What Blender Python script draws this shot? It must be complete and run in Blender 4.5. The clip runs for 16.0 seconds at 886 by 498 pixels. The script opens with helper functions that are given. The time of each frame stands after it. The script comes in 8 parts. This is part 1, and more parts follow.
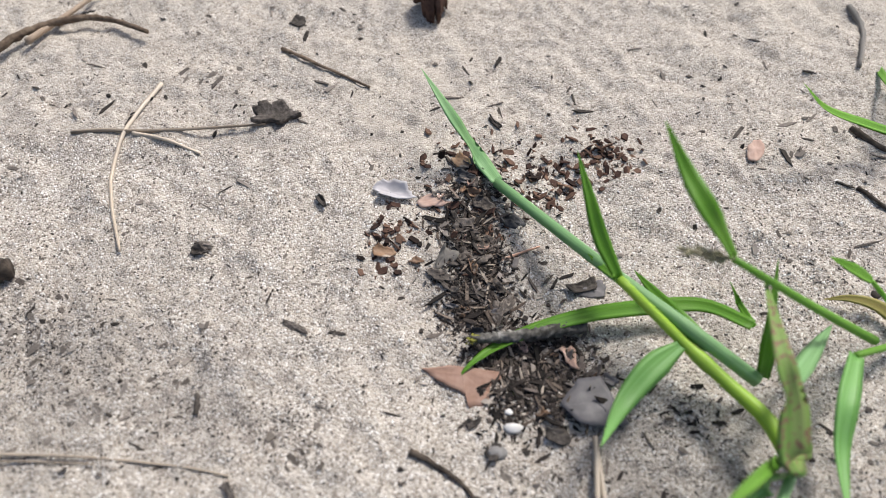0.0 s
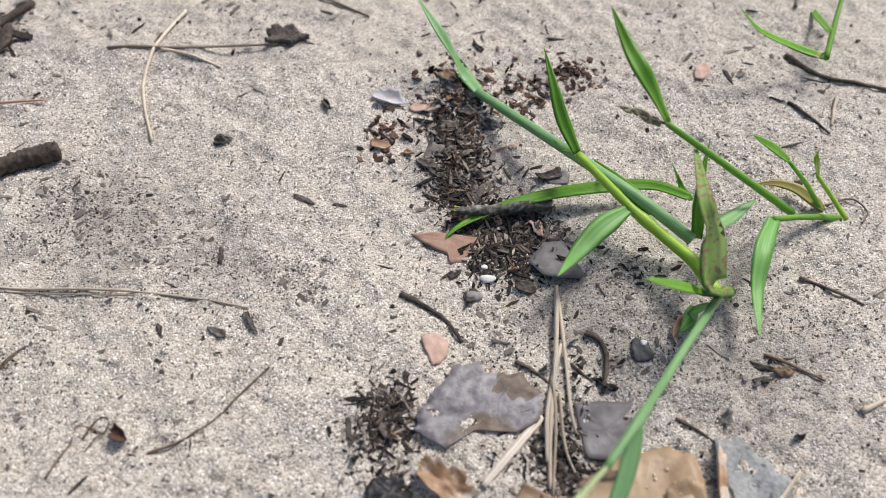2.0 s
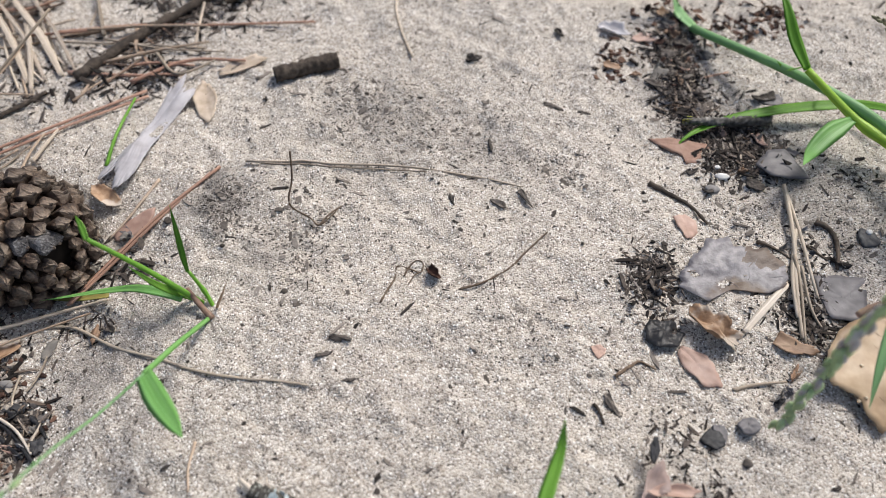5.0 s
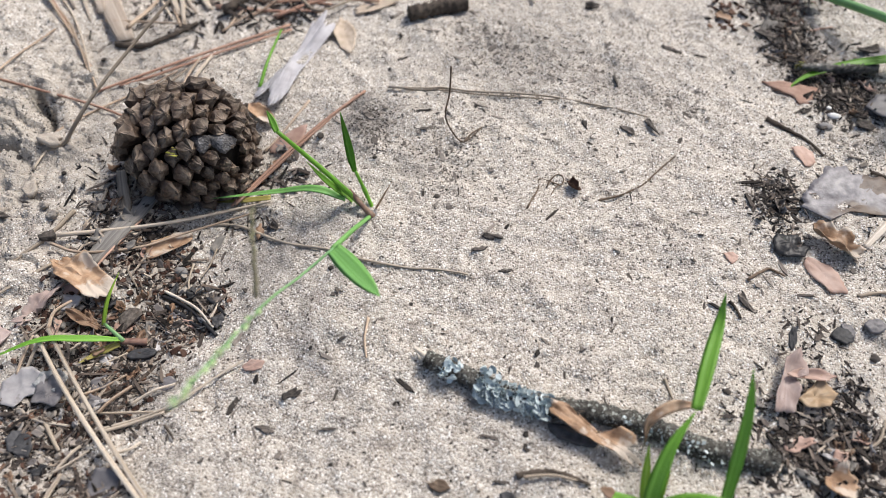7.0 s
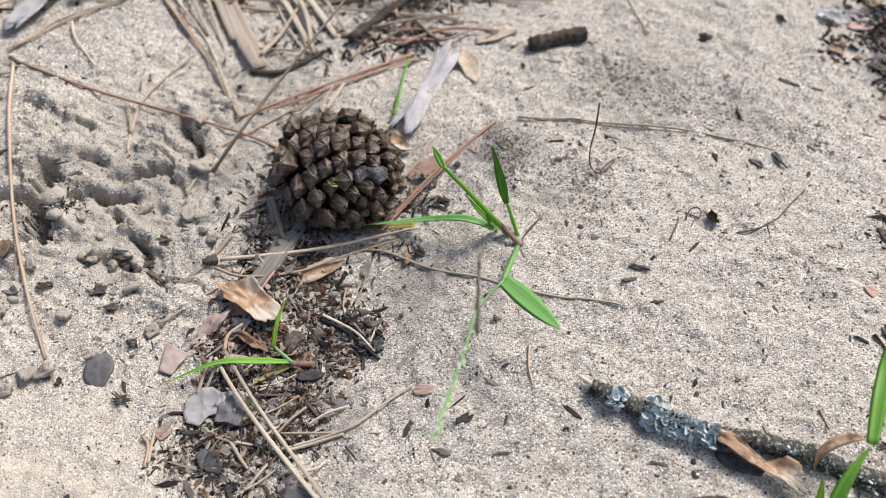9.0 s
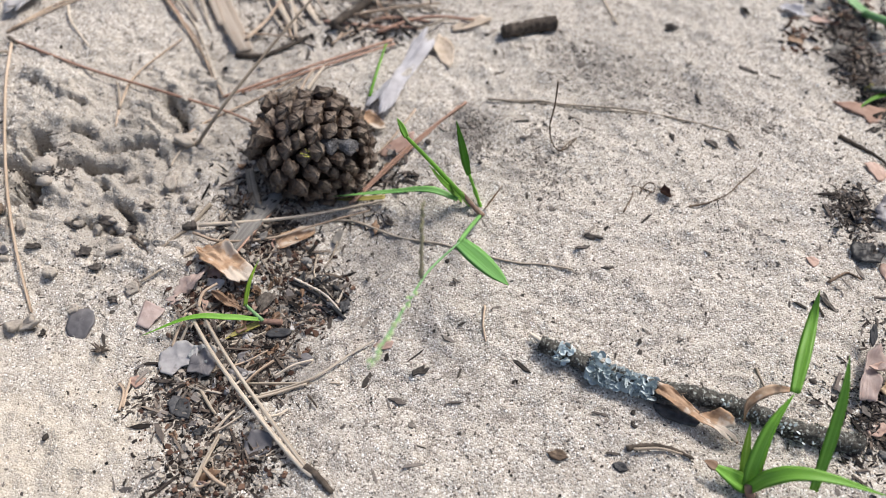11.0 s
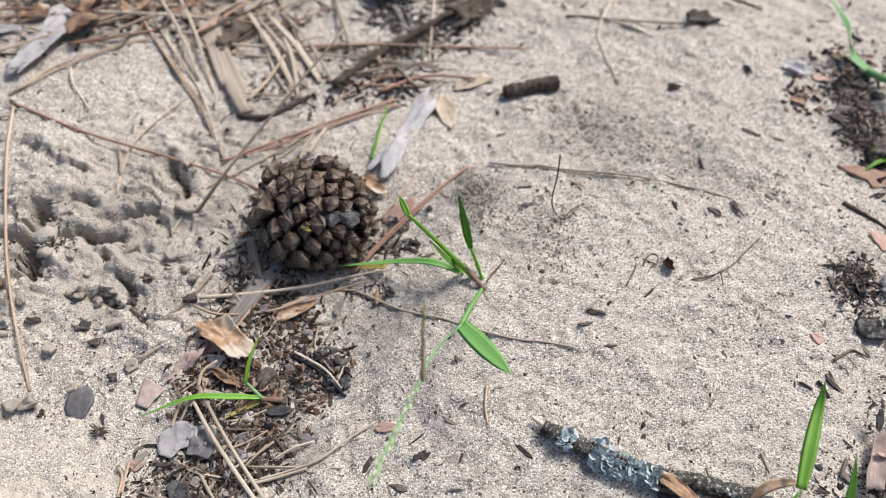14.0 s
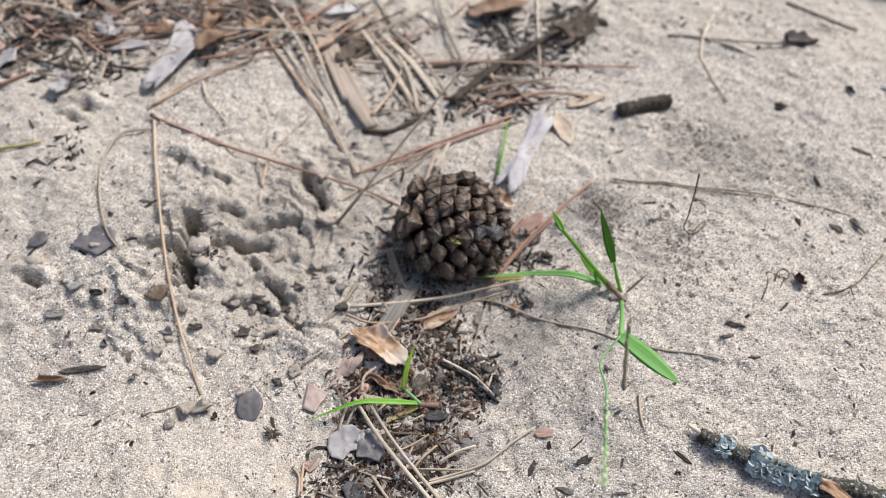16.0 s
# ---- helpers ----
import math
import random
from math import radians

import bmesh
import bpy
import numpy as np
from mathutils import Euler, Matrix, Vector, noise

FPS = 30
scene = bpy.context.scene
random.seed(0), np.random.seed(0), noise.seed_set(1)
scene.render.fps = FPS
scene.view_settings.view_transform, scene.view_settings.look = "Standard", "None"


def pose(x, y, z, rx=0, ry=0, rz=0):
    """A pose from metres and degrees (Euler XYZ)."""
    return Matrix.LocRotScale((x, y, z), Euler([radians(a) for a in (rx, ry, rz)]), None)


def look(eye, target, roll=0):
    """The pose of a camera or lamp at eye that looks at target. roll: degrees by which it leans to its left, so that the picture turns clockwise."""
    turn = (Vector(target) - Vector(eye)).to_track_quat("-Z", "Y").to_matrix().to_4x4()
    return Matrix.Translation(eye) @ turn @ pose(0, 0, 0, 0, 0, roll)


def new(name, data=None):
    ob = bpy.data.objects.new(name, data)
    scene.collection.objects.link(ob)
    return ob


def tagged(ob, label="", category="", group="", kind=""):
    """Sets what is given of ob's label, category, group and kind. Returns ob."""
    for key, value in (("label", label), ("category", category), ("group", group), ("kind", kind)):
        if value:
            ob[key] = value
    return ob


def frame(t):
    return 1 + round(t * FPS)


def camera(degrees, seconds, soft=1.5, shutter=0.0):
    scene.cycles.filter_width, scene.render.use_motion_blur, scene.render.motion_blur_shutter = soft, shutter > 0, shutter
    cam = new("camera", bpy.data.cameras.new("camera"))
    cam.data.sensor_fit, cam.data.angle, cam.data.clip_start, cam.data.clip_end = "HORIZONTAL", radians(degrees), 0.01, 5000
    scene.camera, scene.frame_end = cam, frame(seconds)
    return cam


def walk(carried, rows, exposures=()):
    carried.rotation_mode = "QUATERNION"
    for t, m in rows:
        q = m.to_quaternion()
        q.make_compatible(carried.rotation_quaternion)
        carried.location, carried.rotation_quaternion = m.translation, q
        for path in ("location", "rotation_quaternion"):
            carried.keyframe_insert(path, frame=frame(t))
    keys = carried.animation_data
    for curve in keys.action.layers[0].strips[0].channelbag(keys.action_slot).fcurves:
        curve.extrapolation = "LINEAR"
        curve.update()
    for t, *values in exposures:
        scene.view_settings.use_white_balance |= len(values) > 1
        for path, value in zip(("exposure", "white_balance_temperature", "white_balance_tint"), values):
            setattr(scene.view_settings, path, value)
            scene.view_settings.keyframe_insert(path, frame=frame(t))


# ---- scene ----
cam = camera(64.0, 16.0, soft=0.9)
cam.data.dof.use_dof, cam.data.dof.focus_distance, cam.data.dof.aperture_fstop = True, 0.217, 9.2
PATH = [
    (0, (0.018, 0.023, 0.172), (-0.062, 1.121, -1.498), -0.2),
    (0.5, (0.028, 0.005, 0.173), (-0.045, 1.11, -1.492), 0.3),
    (1, (0.043, -0.003, 0.172), (-0.028, 1.104, -1.492), 0.6),
    (1.5, (0.03, -0.022, 0.173), (-0.017, 1.102, -1.482), 1.9),
    (2, (0.023, -0.028, 0.178), (-0.033, 1.099, -1.473), 1.6),
    (2.5, (0.006, -0.041, 0.18), (-0.066, 1.101, -1.46), 1.2),
    (3, (0.0, -0.046, 0.186), (-0.097, 1.09, -1.457), 0.5),
    (3.5, (-0.003, -0.064, 0.181), (-0.125, 1.082, -1.454), 0.1),
    (4, (-0.01, -0.076, 0.184), (-0.148, 1.069, -1.449), 0.0),
    (4.5, (-0.034, -0.083, 0.186), (-0.178, 1.058, -1.449), 0.3),
    (4.7, (-0.036, -0.084, 0.184), (-0.201, 1.054, -1.452), -0.4),
    (6.8, (-0.066, -0.123, 0.18), (-0.297, 1.03, -1.438), -0.4),
    (7, (-0.071, -0.128, 0.18), (-0.299, 1.017, -1.444), -0.2),
    (7.5, (-0.094, -0.136, 0.185), (-0.321, 0.998, -1.447), 0.2),
    (8, (-0.119, -0.138, 0.193), (-0.349, 0.982, -1.448), 0.3),
    (8.2, (-0.118, -0.135, 0.193), (-0.362, 0.996, -1.438), -0.3),
    (10.3, (-0.108, -0.14, 0.195), (-0.374, 1.005, -1.423), -0.2),
    (10.5, (-0.102, -0.145, 0.193), (-0.375, 1.01, -1.417), -0.3),
    (11, (-0.097, -0.151, 0.196), (-0.374, 1.006, -1.411), -0.4),
    (11.5, (-0.091, -0.148, 0.197), (-0.373, 1.012, -1.409), -0.4),
    (12, (-0.089, -0.147, 0.198), (-0.38, 1.022, -1.399), -0.6),
    (12.5, (-0.09, -0.14, 0.203), (-0.385, 1.029, -1.393), -0.8),
    (13, (-0.088, -0.136, 0.204), (-0.38, 1.037, -1.389), -0.7),
    (13.5, (-0.098, -0.137, 0.203), (-0.383, 1.04, -1.388), -0.5),
    (14, (-0.101, -0.133, 0.208), (-0.389, 1.045, -1.383), -0.6),
    (14.5, (-0.107, -0.134, 0.211), (-0.401, 1.044, -1.379), -0.8),
    (15, (-0.119, -0.139, 0.213), (-0.409, 1.041, -1.376), -0.4),
    (15.5, (-0.139, -0.148, 0.215), (-0.419, 1.034, -1.374), 0.2),
    (16, (-0.149, -0.149, 0.219), (-0.447, 1.036, -1.365), -0.3),
]
EXPOSURES = ((0.0, 0.30), (4.7, 0.29), (6.8, 0.44), (16.0, 0.43))  # stops, as the camera slowly opens up
walk(cam, [(t, look(eye, target, roll)) for t, eye, target, roll in PATH], EXPOSURES)

# ---- world, sun, exposure ----
SUN_AZIMUTH, SUN_HEIGHT = 35.0, 52.0  # degrees east of +y, and above the horizon
world = bpy.data.worlds.new("sky")
scene.world = world
world.use_nodes = True
wt = world.node_tree
sky = wt.nodes.new("ShaderNodeTexSky")
sky.sky_type, sky.sun_disc = "NISHITA", False
sky.sun_elevation, sky.sun_rotation = radians(SUN_HEIGHT), radians(SUN_AZIMUTH)
sky.air_density, sky.dust_density, sky.ozone_density = 1.0, 4.0, 0.6
wt.links.new(sky.outputs[0], wt.nodes["Background"].inputs[0])
wt.nodes["Background"].inputs[1].default_value = 0.105
sun = new("sun", bpy.data.lights.new("sun", "SUN"))
sun.data.energy, sun.data.angle, sun.data.color = 2.4, radians(15), (1.0, 0.97, 0.93)
az, el = radians(SUN_AZIMUTH), radians(SUN_HEIGHT)
sun.matrix_world = look((3 * math.sin(az) * math.cos(el), 3 * math.cos(az) * math.cos(el), 3 * math.sin(el)), (0, 0, 0))


# ---- materials ----
def surface(name, colours, scale=300.0, rough=0.8, bump=0.3, grain=None, along=0.0, vary=0.25, sheen=0.0, island=0.0, spots=None, through_light=0.0, spec=0.3):
    """A natural surface: a ramp of colours over coarse and fine noise, lightness that differs from thing to thing, and relief.
    along > 0: streaks that run down the length of a blade, needle or twig. spots: (colour, share, scale)."""
    m = bpy.data.materials.new(name)
    m.use_nodes = True
    nt = m.node_tree
    n, l = nt.nodes, nt.links
    bsdf = n["Principled BSDF"]
    bsdf.inputs["Roughness"].default_value = rough
    bsdf.inputs["Specular IOR Level"].default_value = spec
    tc = n.new("ShaderNodeTexCoord")
    info = n.new("ShaderNodeObjectInfo")
    shift = n.new("ShaderNodeVectorMath")
    shift.operation = "MULTIPLY_ADD"
    shift.inputs[1].default_value = (1, 1, 1)
    comb = n.new("ShaderNodeCombineXYZ")
    for i in range(3):
        l.new(info.outputs["Random"], comb.inputs[i])
    l.new(comb.outputs[0], shift.inputs[2])
    if along:
        mp = n.new("ShaderNodeMapping")
        mp.inputs["Scale"].default_value = (along, along * 0.035, 1)
        l.new(tc.outputs["UV"], mp.inputs[0])
        l.new(mp.outputs[0], shift.inputs[0])
        fine_scale, coarse_scale = 1.0, 0.22
    else:
        l.new(tc.outputs["Object"], shift.inputs[0])
        fine_scale, coarse_scale = scale, scale * 0.17
    fine, coarse = n.new("ShaderNodeTexNoise"), n.new("ShaderNodeTexNoise")
    fine.inputs["Scale"].default_value, fine.inputs["Detail"].default_value = fine_scale, 6
    coarse.inputs["Scale"].default_value, coarse.inputs["Detail"].default_value = coarse_scale, 3
    for t in (fine, coarse):
        l.new(shift.outputs[0], t.inputs["Vector"])
    mix = n.new("ShaderNodeMath")
    mix.operation = "MULTIPLY_ADD"
    mix.inputs[1].default_value = 0.55
    half = n.new("ShaderNodeMath")
    half.operation = "MULTIPLY"
    half.inputs[1].default_value = 0.45
    l.new(coarse.outputs["Fac"], half.inputs[0])
    l.new(fine.outputs["Fac"], mix.inputs[0])
    l.new(half.outputs[0], mix.inputs[2])
    value = mix.outputs[0]
    if island:
        geo = n.new("ShaderNodeNewGeometry")
        add = n.new("ShaderNodeMath")
        add.operation = "MULTIPLY_ADD"
        add.inputs[1].default_value = island
        l.new(geo.outputs["Random Per Island"], add.inputs[0])
        sub = n.new("ShaderNodeMath")
        sub.operation = "SUBTRACT"
        sub.inputs[1].default_value = island / 2
        l.new(value, sub.inputs[0])
        l.new(sub.outputs[0], add.inputs[2])
        value = add.outputs[0]
    ramp = n.new("ShaderNodeValToRGB")
    lo, hi = (0.32, 0.68) if not island else (0.08, 0.92)
    while len(ramp.color_ramp.elements) < len(colours):
        ramp.color_ramp.elements.new(0.5)
    for i, c in enumerate(colours):
        e = ramp.color_ramp.elements[i]
        e.position = lo + (hi - lo) * i / max(1, len(colours) - 1)
        e.color = (*c, 1)
    l.new(value, ramp.inputs[0])
    colour = ramp.outputs[0]
    if spots:
        vor = n.new("ShaderNodeTexNoise")
        vor.inputs["Scale"].default_value, vor.inputs["Detail"].default_value = spots[2], 4
        l.new(tc.outputs["Object"], vor.inputs["Vector"])
        sr = n.new("ShaderNodeValToRGB")
        sr.color_ramp.elements[0].position, sr.color_ramp.elements[1].position = 1 - spots[1], min(1, 1.06 - spots[1])
        l.new(vor.outputs["Fac"], sr.inputs[0])
        blend = n.new("ShaderNodeMix")
        blend.data_type = "RGBA"
        l.new(sr.outputs[0], blend.inputs["Factor"])
        l.new(colour, blend.inputs["A"])
        blend.inputs["B"].default_value = (*spots[0], 1)
        colour = blend.outputs["Result"]
    hsv = n.new("ShaderNodeHueSaturation")
    rng = n.new("ShaderNodeMapRange")
    rng.inputs["To Min"].default_value, rng.inputs["To Max"].default_value = 1 - vary, 1 + vary
    l.new(info.outputs["Random"], rng.inputs["Value"])
    l.new(rng.outputs[0], hsv.inputs["Value"])
    l.new(colour, hsv.inputs["Color"])
    l.new(hsv.outputs[0], bsdf.inputs["Base Color"])
    if sheen:
        bsdf.inputs["Sheen Weight"].default_value = sheen
    if bump:
        b = n.new("ShaderNodeBump")
        b.inputs["Strength"].default_value, b.inputs["Distance"].default_value = bump, 0.0006
        l.new(mix.outputs[0], b.inputs["Height"])
        l.new(b.outputs[0], bsdf.inputs["Normal"])
    if through_light:
        tr = n.new("ShaderNodeBsdfTranslucent")
        l.new(hsv.outputs[0], tr.inputs["Color"])
        ms = n.new("ShaderNodeMixShader")
        ms.inputs[0].default_value = through_light
        l.new(bsdf.outputs[0], ms.inputs[1])
        l.new(tr.outputs[0], ms.inputs[2])
        l.new(ms.outputs[0], n["Material Output"].inputs["Surface"])
    return m


def sand_material():
    """Dry sand: grains as cells with a colour and a height each, dust stains at two sizes."""
    m = bpy.data.materials.new("dry_sand")
    m.use_nodes = True
    nt = m.node_tree
    n, l = nt.nodes, nt.links
    bsdf = n["Principled BSDF"]
    bsdf.inputs["Roughness"].default_value, bsdf.inputs["Specular IOR Level"].default_value = 0.85, 0.25
    tc = n.new("ShaderNodeTexCoord")
    cell = n.new("ShaderNodeTexVoronoi")
    cell.inputs["Scale"].default_value = 1750
    l.new(tc.outputs["Object"], cell.inputs["Vector"])
    sep = n.new("ShaderNodeSeparateColor")
    l.new(cell.outputs["Color"], sep.inputs[0])
    ramp = n.new("ShaderNodeValToRGB")
    stops = [(0.0, (0.17, 0.148, 0.128)), (0.07, (0.30, 0.257, 0.215)), (0.25, (0.40, 0.357, 0.307)), (0.55, (0.492, 0.446, 0.39)), (0.85, (0.577, 0.536, 0.48)), (1.0, (0.70, 0.66, 0.61))]
    while len(ramp.color_ramp.elements) < len(stops):
        ramp.color_ramp.elements.new(0.5)
    for e, (p, c) in zip(ramp.color_ramp.elements, stops):
        e.position, e.color = p, (*c, 1)
    l.new(sep.outputs[0], ramp.inputs[0])
    colour = ramp.outputs[0]
    for scale, lo, hi, tint, amount in ((38, 0.52, 0.74, (0.37, 0.335, 0.30), 0.45), (170, 0.56, 0.70, (0.20, 0.175, 0.155), 0.55), (9, 0.45, 0.7, (0.62, 0.56, 0.47), 0.35)):
        no = n.new("ShaderNodeTexNoise")
        no.inputs["Scale"].default_value, no.inputs["Detail"].default_value = scale, 5
        l.new(tc.outputs["Object"], no.inputs["Vector"])
        mr = n.new("ShaderNodeMapRange")
        mr.inputs["From Min"].default_value, mr.inputs["From Max"].default_value, mr.inputs["To Max"].default_value = lo, hi, amount
        l.new(no.outputs["Fac"], mr.inputs["Value"])
        mx = n.new("ShaderNodeMix")
        mx.data_type = "RGBA"
        l.new(mr.outputs[0], mx.inputs["Factor"])
        l.new(colour, mx.inputs["A"])
        mx.inputs["B"].default_value = (*tint, 1)
        colour = mx.outputs["Result"]
    l.new(colour, bsdf.inputs["Base Color"])
    inv = n.new("ShaderNodeMath")
    inv.operation = "SUBTRACT"
    inv.inputs[0].default_value = 1.0
    l.new(cell.outputs["Distance"], inv.inputs[1])
    b = n.new("ShaderNodeBump")
    b.inputs["Strength"].default_value, b.inputs["Distance"].default_value = 0.7, 0.0005
    l.new(inv.outputs[0], b.inputs["Height"])
    l.new(b.outputs[0], bsdf.inputs["Normal"])
    return m


def stained(material, patches):
    """Humus worked into the sand in ragged patches: (x, y, radius in m, colour, strength)."""
    n, l = material.node_tree.nodes, material.node_tree.links
    tc, ragged = n.new("ShaderNodeTexCoord"), n.new("ShaderNodeTexNoise")
    ragged.inputs["Scale"].default_value, ragged.inputs["Detail"].default_value, ragged.inputs["Roughness"].default_value = 110, 6, 0.65
    l.new(tc.outputs["Object"], ragged.inputs["Vector"])
    bsdf = n["Principled BSDF"]
    colour = bsdf.inputs["Base Color"].links[0].from_socket
    for x, y, radius, tint, strength in patches:
        gap = n.new("ShaderNodeVectorMath")
        gap.operation = "DISTANCE"
        gap.inputs[1].default_value = (x, y, 0.004)
        l.new(tc.outputs["Object"], gap.inputs[0])
        fall = n.new("ShaderNodeMapRange")
        fall.inputs["From Min"].default_value, fall.inputs["From Max"].default_value = 0.0, radius
        fall.inputs["To Min"].default_value, fall.inputs["To Max"].default_value = 0.62, 0.0
        l.new(gap.outputs["Value"], fall.inputs["Value"])
        both = n.new("ShaderNodeMath")
        both.operation = "ADD"
        l.new(fall.outputs[0], both.inputs[0])
        l.new(ragged.outputs["Fac"], both.inputs[1])
        cut = n.new("ShaderNodeMapRange")
        cut.inputs["From Min"].default_value, cut.inputs["From Max"].default_value, cut.inputs["To Max"].default_value = 0.66, 1.02, strength
        l.new(both.outputs[0], cut.inputs["Value"])
        mx = n.new("ShaderNodeMix")
        mx.data_type = "RGBA"
        l.new(cut.outputs[0], mx.inputs["Factor"])
        l.new(colour, mx.inputs["A"])
        mx.inputs["B"].default_value = (*tint, 1)
        colour = mx.outputs["Result"]
    l.new(colour, bsdf.inputs["Base Color"])


GREY_HUMUS, BROWN_SOIL, YELLOW_DUST = (0.20, 0.185, 0.17), (0.35, 0.318, 0.278), (0.60, 0.525, 0.42)
STAINS = ((-0.134, 0.049, 0.024, GREY_HUMUS, 0.8), (-0.085, 0.094, 0.055, GREY_HUMUS, 0.45), (-0.045, 0.084, 0.030, GREY_HUMUS, 0.35), (-0.110, 0.030, 0.022, GREY_HUMUS, 0.35),
          (0.105, 0.062, 0.050, GREY_HUMUS, 0.5), (0.060, 0.075, 0.030, GREY_HUMUS, 0.55), (0.025, 0.125, 0.040, GREY_HUMUS, 0.6), (-0.255, 0.004, 0.080, BROWN_SOIL, 0.75),
          (-0.185, -0.055, 0.050, GREY_HUMUS, 0.7), (-0.150, -0.010, 0.035, GREY_HUMUS, 0.5), (-0.230, -0.110, 0.060, YELLOW_DUST, 0.5), (-0.230, 0.060, 0.050, BROWN_SOIL, 0.6))
SAND = sand_material()
stained(SAND, STAINS)
GRAIN = surface("sand_grain", [(0.10, 0.082, 0.07), (0.27, 0.225, 0.185), (0.44, 0.395, 0.34), (0.56, 0.517, 0.465), (0.68, 0.645, 0.60), (0.86, 0.84, 0.81)], 900, 0.5, 0, vary=0.0, island=1.3)
stained(GRAIN, STAINS)
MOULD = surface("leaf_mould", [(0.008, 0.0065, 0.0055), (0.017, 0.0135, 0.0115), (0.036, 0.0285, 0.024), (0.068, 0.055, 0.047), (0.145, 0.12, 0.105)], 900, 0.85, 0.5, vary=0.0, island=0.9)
DUST = surface("humus_dust", [(0.02, 0.017, 0.015), (0.06, 0.051, 0.044), (0.13, 0.112, 0.098)], 900, 0.9, 0.3, vary=0.0, island=0.8)
CHIP = surface("bark_chip", [(0.03, 0.026, 0.023), (0.085, 0.073, 0.064), (0.19, 0.165, 0.146)], 900, 0.85, 0.9, vary=0.4)
SPECK = surface("charred_speck", [(0.018, 0.015, 0.013), (0.05, 0.042, 0.036), (0.10, 0.085, 0.074), (0.18, 0.155, 0.135), (0.26, 0.225, 0.195)], 900, 0.85, 0.5, vary=0.0, island=0.9)
RUST_MOULD = surface("rusty_mould", [(0.016, 0.010, 0.008), (0.05, 0.026, 0.02), (0.10, 0.056, 0.04), (0.19, 0.115, 0.08)], 900, 0.9, 0.5, vary=0.0, island=0.85)
SOIL = surface("crumbly_soil", [(0.20, 0.172, 0.145), (0.36, 0.318, 0.272), (0.50, 0.452, 0.395)], 1500, 0.95, 1.0, vary=0.12, island=0.3)
NEEDLE_TAN = surface("tan_needle", [(0.21, 0.14, 0.09), (0.42, 0.32, 0.235), (0.58, 0.47, 0.37)], along=11, rough=0.5, bump=0.3, vary=0.2)
NEEDLE_RED = surface("russet_needle", [(0.20, 0.10, 0.065), (0.38, 0.225, 0.16), (0.53, 0.36, 0.28)], along=11, rough=0.5, bump=0.3, vary=0.2)
NEEDLE_GREY = surface("weathered_needle", [(0.12, 0.092, 0.07), (0.31, 0.255, 0.195), (0.52, 0.45, 0.36)], along=11, rough=0.65, bump=0.4, vary=0.2)
STRAW_GREY = surface("grey_tan_straw", [(0.17, 0.138, 0.108), (0.37, 0.315, 0.25), (0.57, 0.50, 0.41)], along=11, rough=0.65, bump=0.4, vary=0.12)
NEEDLE_PALE = surface("bleached_straw", [(0.24, 0.185, 0.135), (0.52, 0.44, 0.35), (0.72, 0.65, 0.56)], along=11, rough=0.6, bump=0.4, vary=0.15)
TWIG_DARK = surface("dark_twig", [(0.035, 0.028, 0.023), (0.08, 0.063, 0.05), (0.15, 0.12, 0.095)], 700, 0.85, 0.8, vary=0.3)
TWIG_BROWN = surface("brown_twig", [(0.07, 0.048, 0.034), (0.14, 0.10, 0.07), (0.23, 0.175, 0.125)], 700, 0.8, 0.7, vary=0.25)
BARK = surface("bark", [(0.012, 0.011, 0.010), (0.055, 0.051, 0.045), (0.17, 0.165, 0.145)], 1100, 0.9, 1.0, vary=0.1, spots=((0.32, 0.34, 0.31), 0.42, 1300))
BARK_STRIPED = surface("weathered_bark", [(0.022, 0.020, 0.018), (0.065, 0.061, 0.054), (0.17, 0.162, 0.147), (0.48, 0.465, 0.43)], 620, 0.85, 1.0, vary=0.05)
CHAR = surface("charred_chip", [(0.022, 0.022, 0.024), (0.05, 0.05, 0.053), (0.10, 0.098, 0.10)], 600, 0.6, 0.5, vary=0.3)
LEAF_GREY = surface("grey_dead_leaf", [(0.085, 0.078, 0.085), (0.17, 0.16, 0.17), (0.27, 0.258, 0.268), (0.40, 0.375, 0.36)], 420, 0.45, 1.0, vary=0.05, spots=((0.13, 0.096, 0.072), 0.47, 45))
LEAF_DARKGREY = surface("slate_dead_leaf", [(0.085, 0.081, 0.085), (0.145, 0.137, 0.142), (0.23, 0.218, 0.22)], 260, 0.5, 0.35, vary=0.15)
LEAF_PALE = surface("bleached_leaf", [(0.46, 0.44, 0.455), (0.62, 0.60, 0.62), (0.76, 0.745, 0.765)], 240, 0.5, 0.3, vary=0.1, through_light=0.25)
LEAF_ASH = surface("ash_grey_leaf", [(0.24, 0.23, 0.235), (0.36, 0.345, 0.345), (0.46, 0.44, 0.435)], 260, 0.6, 0.3, vary=0.15, spots=((0.15, 0.135, 0.125), 0.36, 150))
LEAF_TAN = surface("tan_oak_leaf", [(0.25, 0.16, 0.092), (0.40, 0.285, 0.175), (0.51, 0.385, 0.255)], 200, 0.42, 0.4, vary=0.06, spots=((0.23, 0.15, 0.095), 0.40, 70), through_light=0.08)
LEAF_ORANGE = surface("orange_dead_leaf", [(0.16, 0.09, 0.05), (0.37, 0.235, 0.145), (0.53, 0.385, 0.265)], 420, 0.5, 0.8, vary=0.12, spots=((0.55, 0.47, 0.39), 0.50, 130), through_light=0.12)
